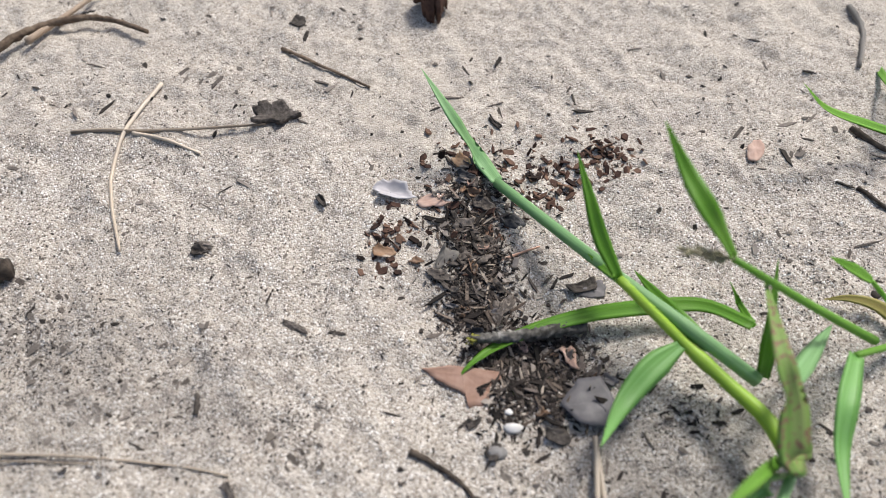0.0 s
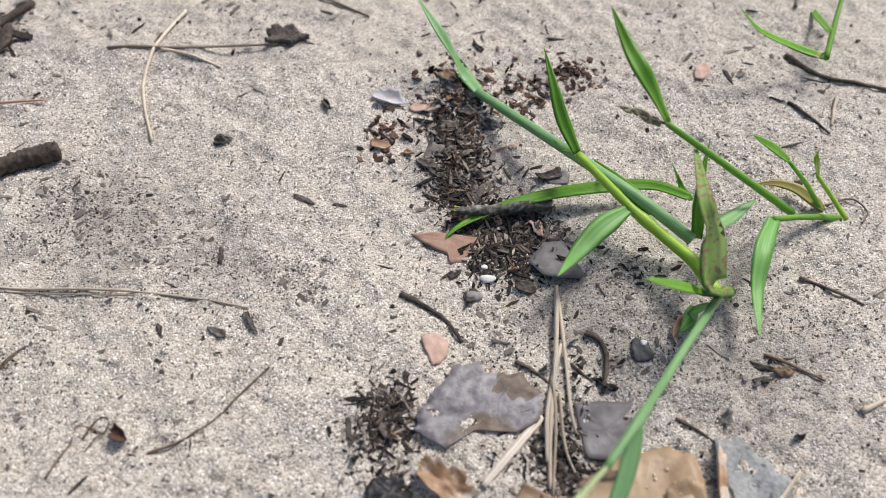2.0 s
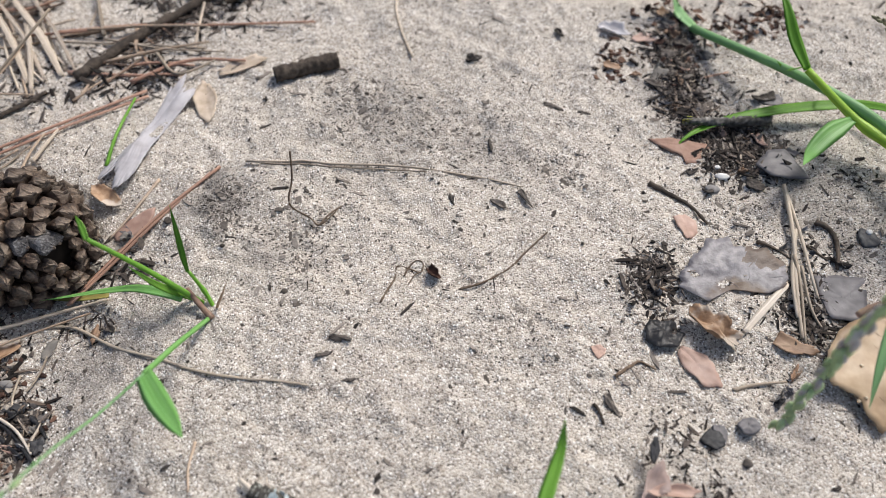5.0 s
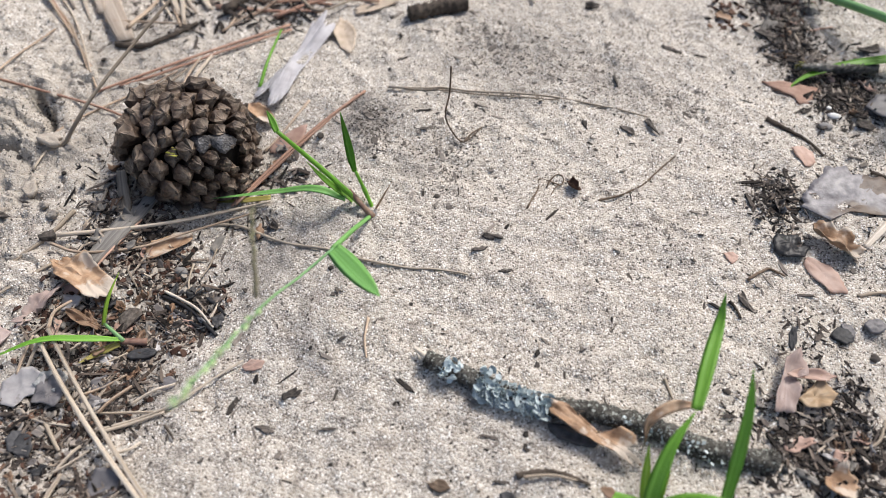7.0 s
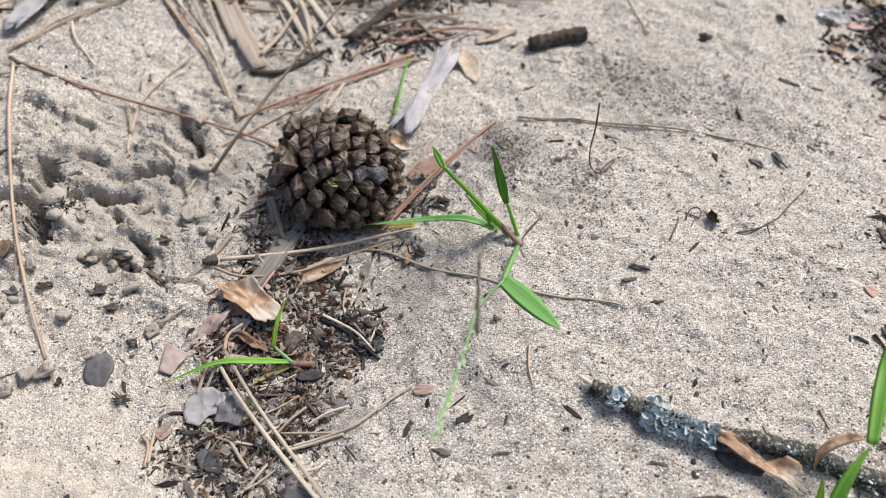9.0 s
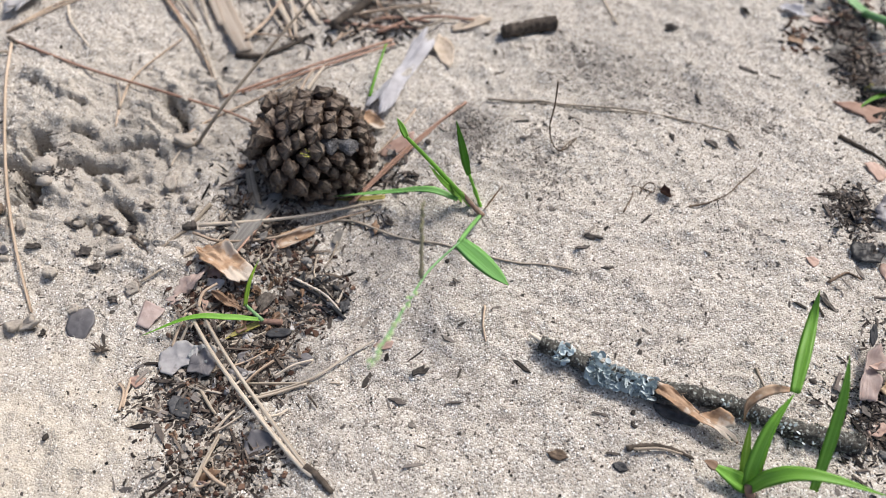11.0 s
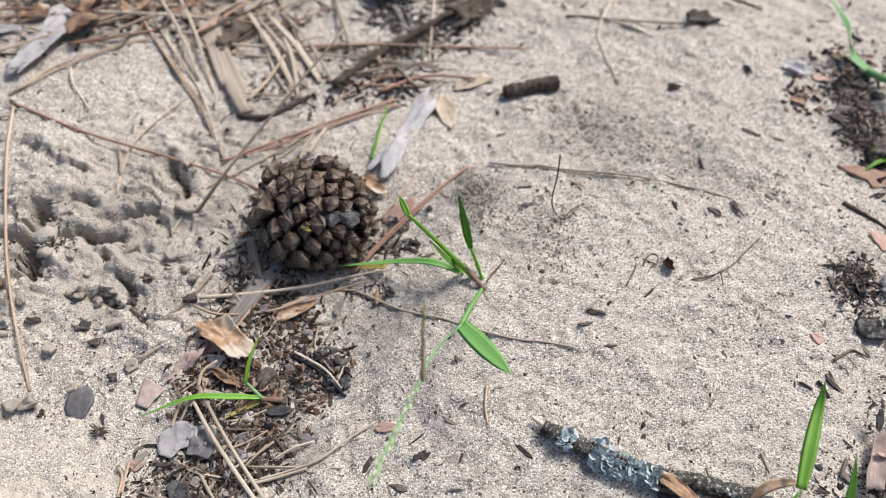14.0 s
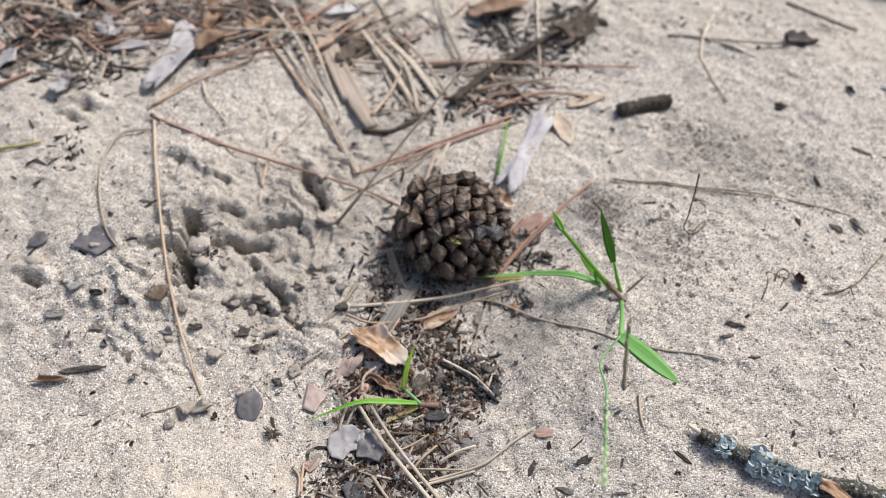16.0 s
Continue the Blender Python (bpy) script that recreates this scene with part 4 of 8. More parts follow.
spikelets(run, [(-0.1272, -0.0553, 0.0433), (-0.1281, -0.0885, 0.0630)], 34, 2.1, 9, SEED_GREEN)

# ---- small sprout in the litter ----
c = thing("grass_sprout", (-0.1788, -0.0468, -0.0088), "tiny grass sprout with a purple base in the leaf litter", "grass", "grass plants")
rod("base", [(-0.1769, -0.0464, -0.0069), (-0.1833, -0.0487, -0.0046)], 1.2, 0.9, PURPLE, c, "purple-brown shoot base", 8, 0.1)
blade("blade", [(-0.1824, -0.0482, -0.0043), (-0.1919, -0.0523, 0.0003), (-0.2021, -0.0566, 0.0032), (-0.2160, -0.0652, 0.0006)], 2.1, GREEN, c, "", 5, 0.5, 0.6)
rod("stem", [(-0.1823, -0.0486, -0.0042), (-0.1891, -0.0453, -0.0020)], 0.7, 0.5, GREEN_BLUE, c)
blade("blade", [(-0.1890, -0.0458, -0.0020), (-0.1895, -0.0389, 0.0015), (-0.1887, -0.0310, 0.0047)], 2.3, GREEN_LIME, c, "", 30, 0.8)
blade("blade", [(-0.1835, -0.0493, -0.0051), (-0.1879, -0.0533, -0.0049), (-0.1918, -0.0581, -0.0038)], 2.2, YELLOW, c, "yellow-green side blade", 10, 0.8)

# ---- tuft beside the lichened twig ----
d = thing("grass_plant", (-0.0309, -0.0719, 0.0016), "green grass tuft with upright blades beside the lichened twig", "grass", "grass plants")
blade("sheath", [(-0.0319, -0.0718, 0.0034), (-0.0321, -0.0676, 0.0100), (-0.0302, -0.0598, 0.0176), (-0.0258, -0.0517, 0.0231)], 3.9, GREEN, d, "folded lower blade", 10, 0.8, 0.4)
blade("blade", [(-0.0258, -0.0517, 0.0231), (-0.0234, -0.0403, 0.0248), (-0.0207, -0.0286, 0.0259), (-0.0205, -0.0226, 0.0310)], 3.6, GREEN, d, "", 20, 0.7, 0.35)
blade("blade", [(-0.0155, -0.0697, 0.0057), (-0.0150, -0.0595, 0.0176), (-0.0152, -0.0511, 0.0274), (-0.0164, -0.0443, 0.0348)], 2.9, GREEN, d, "blade with a dark brown spot", 20, 0.7, 0.4)
blade("blade", [(-0.0322, -0.0730, 0.0040), (-0.0293, -0.0719, 0.0118), (-0.0239, -0.0709, 0.0162), (-0.0149, -0.0709, 0.0177), (-0.0016, -0.0717, 0.0164)], 4.2, GREEN, d, "", -5, 0.6, 0.4)
blade("blade", [(-0.0319, -0.0718, 0.0034), (-0.0357, -0.0711, 0.0051), (-0.0430, -0.0690, 0.0071)], 5.4, GREEN, d, "short blade with a reddish tip", 10, 0.7)
blade("dry_tip", [(-0.0411, -0.0699, 0.0072), (-0.0426, -0.0693, 0.0073), (-0.0444, -0.0687, 0.0074)], 2.8, LEAF_BROWN, d, "reddish-brown dry tip", 10, 0.8)
blade("blade", [(-0.0330, -0.0702, 0.0036), (-0.0339, -0.0647, 0.0097), (-0.0348, -0.0589, 0.0156)], 2.6, GREEN_LIME, d, "", 40, 0.9)
blade("blade", [(-0.0302, -0.0697, 0.0041), (-0.0297, -0.0668, 0.0073), (-0.0286, -0.0626, 0.0117)], 2.4, GREEN_LIME, d, "", 40, 0.9)
rod("stem", [(-0.0304, -0.0732, 0.0013), (-0.0318, -0.0721, 0.0044), (-0.0244, -0.0587, -0.0165)], 1.3, 1.1, PURPLE, d, "purplish stem base", 8, 0.08)
blade("dry_leaf", [(-0.0239, -0.0468, 0.0161), (-0.0304, -0.0493, 0.0174), (-0.0347, -0.0528, 0.0143), (-0.0342, -0.0561, 0.0079)], 2.8, LEAF_ORANGE, d, "withered tan-brown leaf", 15, 0.4, 0.4)

# ---- pine cone ----
cone_at = Vector((-0.1868, 0.0212, 0.0056))
cone = thing("pine_cone", (cone_at.x, cone_at.y, cone_at.z - 0.018), "closed weathered dark brown pine cone lying in the litter", "pine cone")
cone_turn = Vector((0.93, -0.24, 0.19)).to_track_quat("Z", "Y").to_matrix()
CONE_LEN, CONE_RAD = 0.0395, 0.0192


def cone_spot(c, a, grow=1.0):
    """Place on the ovoid cone at height c (-1 base to 1 tip) and angle a."""
    r = CONE_RAD * math.sqrt(max(0, 1 - c * c)) ** 0.85 * (1.0 - 0.12 * c) * grow
    return Vector((r * math.cos(a), r * math.sin(a), c * CONE_LEN / 2 * grow))


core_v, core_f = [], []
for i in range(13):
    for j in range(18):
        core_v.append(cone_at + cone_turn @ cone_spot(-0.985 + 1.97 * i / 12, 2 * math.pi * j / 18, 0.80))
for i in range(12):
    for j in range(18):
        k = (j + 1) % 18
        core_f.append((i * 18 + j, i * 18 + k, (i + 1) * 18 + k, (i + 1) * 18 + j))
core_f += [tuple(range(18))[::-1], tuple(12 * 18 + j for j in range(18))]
link("core", [tuple(v) for v in core_v], core_f, CONE_GAP_SHADE, cone)


def scale_mesh(seed):
    """A woody scale end: a diamond-shaped plate with a raised cross keel and a cracked rim; x across, y towards the tip, z outwards."""
    rng = np.random.default_rng(seed)
    v, f, k = [], [], 20
    wrinkle = rng.uniform(-1, 1, k)
    blunt, skew = rng.uniform(1.15, 1.5), rng.uniform(-0.2, 0.2)
    for size, z, fwd in ((0.46, -1.9, 0.0), (0.86, -0.5, 0.0), (1.06, -0.06, 0.04), (1.0, 0.10, 0.08), (0.66, 0.34, 0.16), (0.36, 0.56, 0.24), (0.14, 0.74, 0.28)):
        for j in range(k):
            a = 2 * math.pi * j / k
            ca, sa = math.cos(a), math.sin(a)
            rad = (abs(ca) ** blunt + abs(sa) ** blunt) ** (-1 / blunt) * size * (1 + 0.10 * wrinkle[j] * (z > -0.2) + rng.uniform(-0.05, 0.05))
            keel = (0.34 * (1 - abs(sa)) * size - 0.10 * wrinkle[(j * 7) % k]) * (z > 0.05)
            v.append((rad * ca + skew * fwd * 2, rad * sa * (0.86 if sa > 0 else 0.72) + fwd, z + keel + rng.uniform(-0.05, 0.05)))
    rows = 7
    for i in range(rows - 1):
        for j in range(k):
            f.append((i * k + j, i * k + (j + 1) % k, (i + 1) * k + (j + 1) % k, (i + 1) * k + j))
    v.append((skew * 0.56, 0.28, 0.80))
    f += [((rows - 1) * k + j, (rows - 1) * k + (j + 1) % k, rows * k) for j in range(k)]
    me = bpy.data.meshes.new("scale")
    me.from_pydata(v, [], f)
    me.materials.append(CONE)
    me.update()
    return me


def umbo_mesh():
    v, f = [], []
    for size, z in ((0.24, 0.62), (0.20, 0.84), (0.09, 0.96)):
        v += [(size * math.cos(2 * math.pi * j / 7), 0.27 + size * 0.7 * math.sin(2 * math.pi * j / 7), z) for j in range(7)]
    for i in range(2):
        f += [(i * 7 + j, i * 7 + (j + 1) % 7, (i + 1) * 7 + (j + 1) % 7, (i + 1) * 7 + j) for j in range(7)]
    v.append((0, 0.22, 1.02))
    f += [(14 + j, 14 + (j + 1) % 7, 21) for j in range(7)]
    me = bpy.data.meshes.new("umbo")
    me.from_pydata(v, [], f)
    me.materials.append(CONE_TIP)
    me.update()
    return me


scale_kinds, umbo_kind = [scale_mesh(k) for k in range(7)], umbo_mesh()
dusty_kind = scale_mesh(8)
dusty_kind.materials.clear()
dusty_kind.materials.append(CONE_DUSTY)
rng = np.random.default_rng(4)
SCALES = 124
for i in range(SCALES):
    u = (i + 0.5) / SCALES
    c = -0.99 + 1.97 * (1 - (1 - u) ** 1.5) * (0.75 + 0.25 * u)
    a = i * 2.399963
    p = cone_spot(c, a)
    out = (cone_spot(min(0.999, c + 0.03), a) - cone_spot(max(-0.999, c - 0.03), a)).cross(Vector((math.sin(a), -math.cos(a), 0))).normalized()
    if out.dot(p) < 0:
        out = -out
    tip = (Vector((0, 0, 1)) - out * out.z).normalized()
    size = 0.0046 * (1 - 0.34 * u) * (0.74 + 0.28 * math.sqrt(1 - c * c)) * rng.uniform(0.88, 1.12)
    across = tip.cross(out)
    lean = Matrix.Rotation(radians(-rng.uniform(6, 50)), 3, across)
    m = cone_turn @ lean @ Matrix((across, tip, out)).transposed()
    dusty = (cone_turn @ out).dot(Vector((0.62, -0.28, 0.73))) > rng.uniform(0.90, 1.02)
    sc = new("scale", dusty_kind if dusty else scale_kinds[i % 7])
    sc.parent = cone
    sc.matrix_local = Matrix.Translation(cone_at + cone_turn @ (p * rng.uniform(0.92, 1.13)) - cone.location) @ m.to_4x4() @ Matrix.Diagonal((size * 0.98, size * 1.06, size * rng.uniform(0.85, 1.15), 1))
    um = new("umbo", umbo_kind)
    um.parent = sc
moss_at = cone_at + Vector((0.0035, -0.0150, 0.0135))
moss_rng = np.random.default_rng(12)
for k in range(7):
    d = moss_rng.normal(size=3) * 0.0009
    m0 = np.array(moss_at) + d
    blade("moss", [m0, m0 + (0.0004, -0.0008, 0.0007), m0 + (0.0010 * moss_rng.normal(), -0.0016, 0.0014)], 0.8, MOSS, cone, "yellow-green moss tuft", 20, 0.8, per=3)

# ---- lichened twig ----
TW = [(-0.0930, -0.0426, 0.0051), (-0.0849, -0.0444, 0.0047), (-0.0744, -0.0471, 0.0042), (-0.0594, -0.0494, 0.0045), (-0.0461, -0.0485, 0.0031), (-0.0330, -0.0491, 0.0021), (-0.0189, -0.0523, 0.0020), (-0.0038, -0.0531, 0.0022), (-0.0033, -0.0514, 0.0018)]
lt = thing("lichened_twig", TW[3], "dark fallen twig with pale blue-grey lichen lying on sand", "twig")
rod("stick", lift(TW, 1.8), 2.3, 2.9, BARK, lt, "dark rough bark", 18, 0.20, 3, 16)
rod("broken_tip", [(-0.0966, -0.0401, 0.0070), (-0.0914, -0.0432, 0.0075)], 0.55, 0.9, WOOD_PALE, lt, "bare broken tip", 7, 0.15)
rng = np.random.default_rng(21)


def lichen(name, a, b, count, spread, size, seed, parent):
    """A patch of small overlapping upturned lobes between a and b."""
    rng = np.random.default_rng(seed)
    a, b = np.array(a), np.array(b)
    v, f = [], []
    for _ in range(count):
        u = rng.uniform()
        ang = rng.uniform(-1.0, 1.45)
        along = (b - a) / np.linalg.norm(b - a)
        side = np.cross(along, (0, 0, 1.0))
        out = side * math.sin(ang) + np.array((0, 0, 1.0)) * math.cos(ang)
        p = a + (b - a) * u + out * 0.0029 * spread
        w = size * 0.001 * rng.uniform(0.6, 1.3)
        d = out * 0.30 + rng.normal(size=3) * 0.5
        d /= np.linalg.norm(d)
        q = np.cross(d, rng.normal(size=3))
        q /= np.linalg.norm(q)
        e = out * 0.16
        k, fan = len(v), 7
        rim = [p - d * w * 0.5]
        for t in range(fan):
            turn = math.pi * (t / (fan - 1) - 0.5) * 1.25
            rim.append(p + d * w * (0.15 + 0.62 * math.cos(turn)) + q * w * 0.78 * math.sin(turn) + e * w * (0.5 + 0.5 * math.cos(2 * turn)) * rng.uniform(0.7, 1.3))
        mid = p + d * w * 0.25 - e * w * 0.1
        v += rim + [mid] + [x - e * w * 0.55 - d * w * 0.06 for x in rim]
        m, low = k + fan + 1, k + fan + 2
        for t in range(fan + 1):
            z = (t + 1) % (fan + 1)
            f += [(k + t, k + z, m), (k + t, low + t, low + z, k + z)]
        f.append(tuple(low + t for t in range(fan + 1))[::-1])
    return tagged(link(name, v, f, LICHEN, parent, "blue-grey leafy lichen lobes", smooth=False), kind="stuff")


lichen("lichen", (-0.0779, -0.0476, 0.0053), (-0.0589, -0.0504, 0.0061), 280, 0.95, 1.65, 5, lt)
lichen("lichen", (-0.0877, -0.0441, 0.0065), (-0.0833, -0.0454, 0.0065), 40, 0.95, 1.2, 6, lt)
lichen("lichen", (-0.0775, -0.0448, 0.0065), (-0.0723, -0.0457, 0.0060), 26, 1.0, 1.2, 7, lt)
lichen("lichen", (-0.0416, -0.0497, 0.0043), (-0.0136, -0.0544, 0.0038), 60, 0.95, 0.7, 8, lt)

# ---- long stems and needles on the dome ----
needle([(-0.0673, 0.0254, 0.0054), (-0.0665, 0.0288, 0.0050), (-0.0647, 0.0313, 0.0053), (-0.0626, 0.0308, 0.0052), (-0.0625, 0.0279, 0.0051), (-0.0643, 0.0261, 0.0053), (-0.0656, 0.0224, 0.0055)], TWIG_BROWN, "tiny looped brown rootlet on the sand", 0.28, "rootlet", "root", "", 0.5)
needle([(-0.1298, 0.0658, 0.0015), (-0.1020, 0.0668, 0.0034), (-0.0730, 0.0678, 0.0052), (-0.0480, 0.0676, 0.0036), (-0.0358, 0.0664, 0.0030)], STRAW_GREY, "long dry brown grass stem lying on the sand", 0.48, "dried_stalk", "stalk", "", 0.9)
needle([(-0.1240, 0.0648, 0.0027), (-0.0960, 0.0657, 0.0040), (-0.0673, 0.0664, 0.0056)], NEEDLE_GREY, "long dry brown grass stem lying on the sand", 0.34, "dried_stalk", "stalk", "", 0.7)
needle([(-0.1026, 0.0449, 0.0333), (-0.1023, 0.0410, 0.0259), (-0.1027, 0.0361, 0.0201), (-0.1007, 0.0426, 0.0057), (-0.0970, 0.0407, 0.0051), (-0.0926, 0.0469, 0.0058)], TWIG_BROWN, "thin wiry dark rootlet standing out of the sand", 0.3, "rootlet", "root", "", 0.2, 0.8, 0.1)
needle([(-0.0972, 0.0417, 0.0041), (-0.0953, 0.0459, 0.0041), (-0.0920, 0.0498, 0.0041)], TWIG_BROWN, "thin wiry dark rootlet lying on the sand", 0.3, "rootlet", "root", "", 0.5)
needle([(-0.1752, 0.0005, -0.0095), (-0.1653, 0.0006, -0.0084), (-0.1474, -0.0058, -0.0041), (-0.1194, -0.0124, 0.0036), (-0.1039, -0.0128, 0.0036), (-0.0865, -0.0131, 0.0057)], STRAW_GREY, "dry grey-tan straw lying on the sand", 0.58, "straw", "straw", "dry straws")
needle([(-0.2163, -0.0202, 0.0016), (-0.1898, -0.0080, -0.0019), (-0.1687, 0.0057, -0.0057), (-0.1575, 0.0099, -0.0039)], NEEDLE_PALE, "dry tan forked straw beside the cone", 0.72, "straw", "straw", "dry straws", 0)
needle([(-0.2172, -0.0231, 0.0008), (-0.2066, -0.0242, 0.0005), (-0.1917, -0.0172, -0.0024), (-0.1812, -0.0076, -0.0050), (-0.1620, 0.0053, -0.0055)], NEEDLE_TAN, "dry tan forked straw beside the cone", 0.55, "straw", "straw", "dry straws", 0)
twig([(-0.2179, -0.0084, -0.0016), (-0.2207, -0.0209, -0.0008), (-0.2256, -0.0316, -0.0003), (-0.2300, -0.0401, -0.0010)], NEEDLE_GREY, "weathered grey twig with a dark knot", 0.8, seed=4)
flake("twig_knot", (-0.2211, -0.0218, 0.0004), (-0.2175, -0.0188, -0.0005), 3.2, CHIP, "dark ragged knot on a twig", "twig", 3, 2.0, jag=0.3)
twig([(-0.2390, -0.0284, -0.0016), (-0.2322, -0.0314, -0.0012), (-0.2270, -0.0365, -0.0006)], TWIG_DARK, "short dark twig in crumbly soil", 0.72, seed=5)
needle([(-0.2125, 0.0030, -0.0024), (-0.2110, -0.0050, -0.0021), (-0.2123, -0.0136, -0.0017)], NEEDLE_GREY, "short weathered straw by the cone", 0.5, "straw", "straw", "dry straws")
needle([(-0.2056, 0.0104, -0.0042), (-0.2041, 0.0004, -0.0035), (-0.2022, -0.0107, -0.0024)], NEEDLE_PALE, "short pale straw by the cone", 0.5, "straw", "straw", "dry straws")
strip("wood_strip", [(-0.2034, -0.0267, -0.0013), (-0.2001, -0.0139, -0.0007), (-0.1968, 0.0059, -0.0041)], 7, 1.4, WOOD_GREY, "weathered grey wood strip under the cone", "wood", 3)
strip("wood_strip", [(-0.2107, 0.0110, -0.0011), (-0.2061, 0.0027, -0.0018), (-0.2011, -0.0050, -0.0018)], 4, 0.9, NEEDLE_GREY, "brown-grey curled wood strip by the cone", "wood", 15)
needle([(-0.1956, -0.0067, -0.0021), (-0.1987, -0.0224, -0.0004), (-0.2007, -0.0299, -0.0009)], NEEDLE_RED, "russet pine needle in the litter", 0.5, up=0)

# ---- russet and tan needles round the cone ----
nd = thing("needle_pair", (-0.1384, 0.0625, 0.0008), "two russet pine needles joined at one end on sand", "needle", "pine needles on the sand")
rod("needle", [(-0.1381, 0.0626, 0.0018), (-0.1500, 0.0438, 0.0006), (-0.1597, 0.0282, -0.0026), (-0.1707, 0.0070, -0.0059)], 0.55, 0.5, NEEDLE_RED, nd)
rod("needle", [(-0.1406, 0.0598, 0.0014), (-0.1533, 0.0367, -0.0009), (-0.1628, 0.0210, -0.0045), (-0.1690, 0.0070, -0.0046)], 0.55, 0.5, NEEDLE_RED, nd)
needle([(-0.1575, 0.0555, -0.0002), (-0.1622, 0.0428, -0.0027), (-0.1676, 0.0323, -0.0056)], NEEDLE_TAN, "dry tan pine needle beside the cone", 0.55)
flake("bark_flake", (-0.1659, 0.0320, -0.0055), (-0.1543, 0.0437, -0.0015), 7, LEAF_PINK, "flat reddish-brown bark flake on sand", "bark", 8, 0.5, jag=0.1)
bent = thing("needle_pair", (-0.3249, 0.0440, 0.0133), "two russet needles spread from one dark sheath", "needle", "pine needles on the sand")
rod("needle", [(-0.3229, 0.0430, 0.0152), (-0.2878, 0.0359, 0.0134), (-0.2551, 0.0377, 0.0048), (-0.2302, 0.0361, 0.0016), (-0.2121, 0.0335, -0.0020)], 0.6, 0.45, NEEDLE_RED, bent)
rod("needle", [(-0.3226, 0.0415, 0.0153), (-0.3073, 0.0145, 0.0161), (-0.2874, -0.0199, 0.0108), (-0.2725, -0.0427, 0.0049), (-0.2545, -0.0648, 0.0005)], 0.62, 0.5, NEEDLE_TAN, bent)
rod("sheath", [(-0.3253, 0.0441, 0.0153), (-0.3197, 0.0409, 0.0158)], 0.9, 0.7, TWIG_DARK, bent, "dark sheath")
needle([(-0.3213, 0.0364, 0.0135), (-0.3327, 0.0306, 0.0130), (-0.3311, 0.0141, 0.0139), (-0.3240, -0.0015, 0.0123), (-0.3138, -0.0152, 0.0106), (-0.3041, -0.0227, 0.0102)], NEEDLE_GREY, "curved weathered grey strand on the sand", 0.55, "dried_strand", "strand", "", 1.5)
far = thing("needle_pair", (-0.2052, 0.0714, -0.0000), "two russet pine needles lying side by side", "needle", "pine needles on the sand")
rod("needle", [(-0.1782, 0.0961, 0.0006), (-0.2011, 0.0754, 0.0013), (-0.2216, 0.0569, 0.0014), (-0.2352, 0.0440, 0.0014)], 0.6, 0.5, NEEDLE_RED, far)
rod("needle", [(-0.1764, 0.0931, 0.0009), (-0.1983, 0.0745, 0.0013), (-0.2179, 0.0572, 0.0010), (-0.2293, 0.0488, 0.0007)], 0.55, 0.5, NEEDLE_RED, far)
needle([(-0.2410, 0.0130, -0.0089), (-0.2219, 0.0298, 0.0165), (-0.1929, 0.0875, 0.0414)], NEEDLE_GREY, "long thin grey-brown twig leaning over the litter", 0.85, "twig", "twig", "twigs on the sand", 0, 0.45, 0.12)
needle([(-0.2440, 0.0109, -0.0002), (-0.2373, 0.0276, 0.0001), (-0.2217, 0.0480, -0.0007), (-0.2114, 0.0609, 0.0000)], NEEDLE_TAN, "dry tan pine needle on sand", 0.5, up=0.8)
needle([(-0.2210, 0.0458, -0.0011), (-0.2135, 0.0545, -0.0011), (-0.2082, 0.0632, 0.0002)], NEEDLE_GREY, "short weathered needle by the cone", 0.5)
HEAP_WORDS = {NEEDLE_TAN: "dry tan pine needle in a loose heap", NEEDLE_RED: "russet dead pine needle in a loose heap", NEEDLE_PALE: "bleached pale straw in a loose heap", NEEDLE_GREY: "weathered grey needle in a loose heap", YELLOW: "yellow-green dry strand on the sand"}


def heap_needle(k, r, material, *line):
    needle(line, material, HEAP_WORDS[material], r, up=0.7 + 0.5 * (k % 3), seed=k)


heap_needle(0, 0.6, NEEDLE_TAN, (-0.3294, 0.0478, 0.0138), (-0.3218, 0.0686, 0.0132), (-0.3085, 0.0818, 0.0138), (-0.2918, 0.0948, 0.0140))
heap_needle(1, 0.55, NEEDLE_TAN, (-0.3283, 0.0499, 0.0139), (-0.3177, 0.0687, 0.0133), (-0.3020, 0.0860, 0.0139), (-0.2882, 0.0959, 0.0129))
heap_needle(2, 0.65, NEEDLE_TAN, (-0.3122, 0.1199, 0.0146), (-0.2906, 0.0984, 0.0131), (-0.2677, 0.0785, 0.0055), (-0.2528, 0.0649, 0.0004), (-0.2347, 0.0436, 0.0006))
heap_needle(3, 0.6, NEEDLE_PALE, (-0.3087, 0.1231, 0.0142), (-0.2818, 0.0964, 0.0114), (-0.2609, 0.0780, 0.0040), (-0.2370, 0.0453, 0.0006))
heap_needle(4, 0.5, NEEDLE_TAN, (-0.3099, 0.1174, 0.0140), (-0.2789, 0.0880, 0.0087), (-0.2612, 0.0747, 0.0034), (-0.2412, 0.0501, 0.0000))
heap_needle(5, 0.5, NEEDLE_RED, (-0.2863, 0.0943, 0.0122), (-0.2723, 0.0840, 0.0066), (-0.2569, 0.0692, 0.0007), (-0.2449, 0.0570, -0.0007))
heap_needle(6, 0.75, NEEDLE_TAN, (-0.2526, 0.1308, -0.0004), (-0.2369, 0.1091, 0.0002), (-0.2207, 0.0859, 0.0005))
heap_needle(7, 0.7, NEEDLE_PALE, (-0.2566, 0.1314, 0.0002), (-0.2385, 0.1048, -0.0001), (-0.2249, 0.0883, 0.0010))
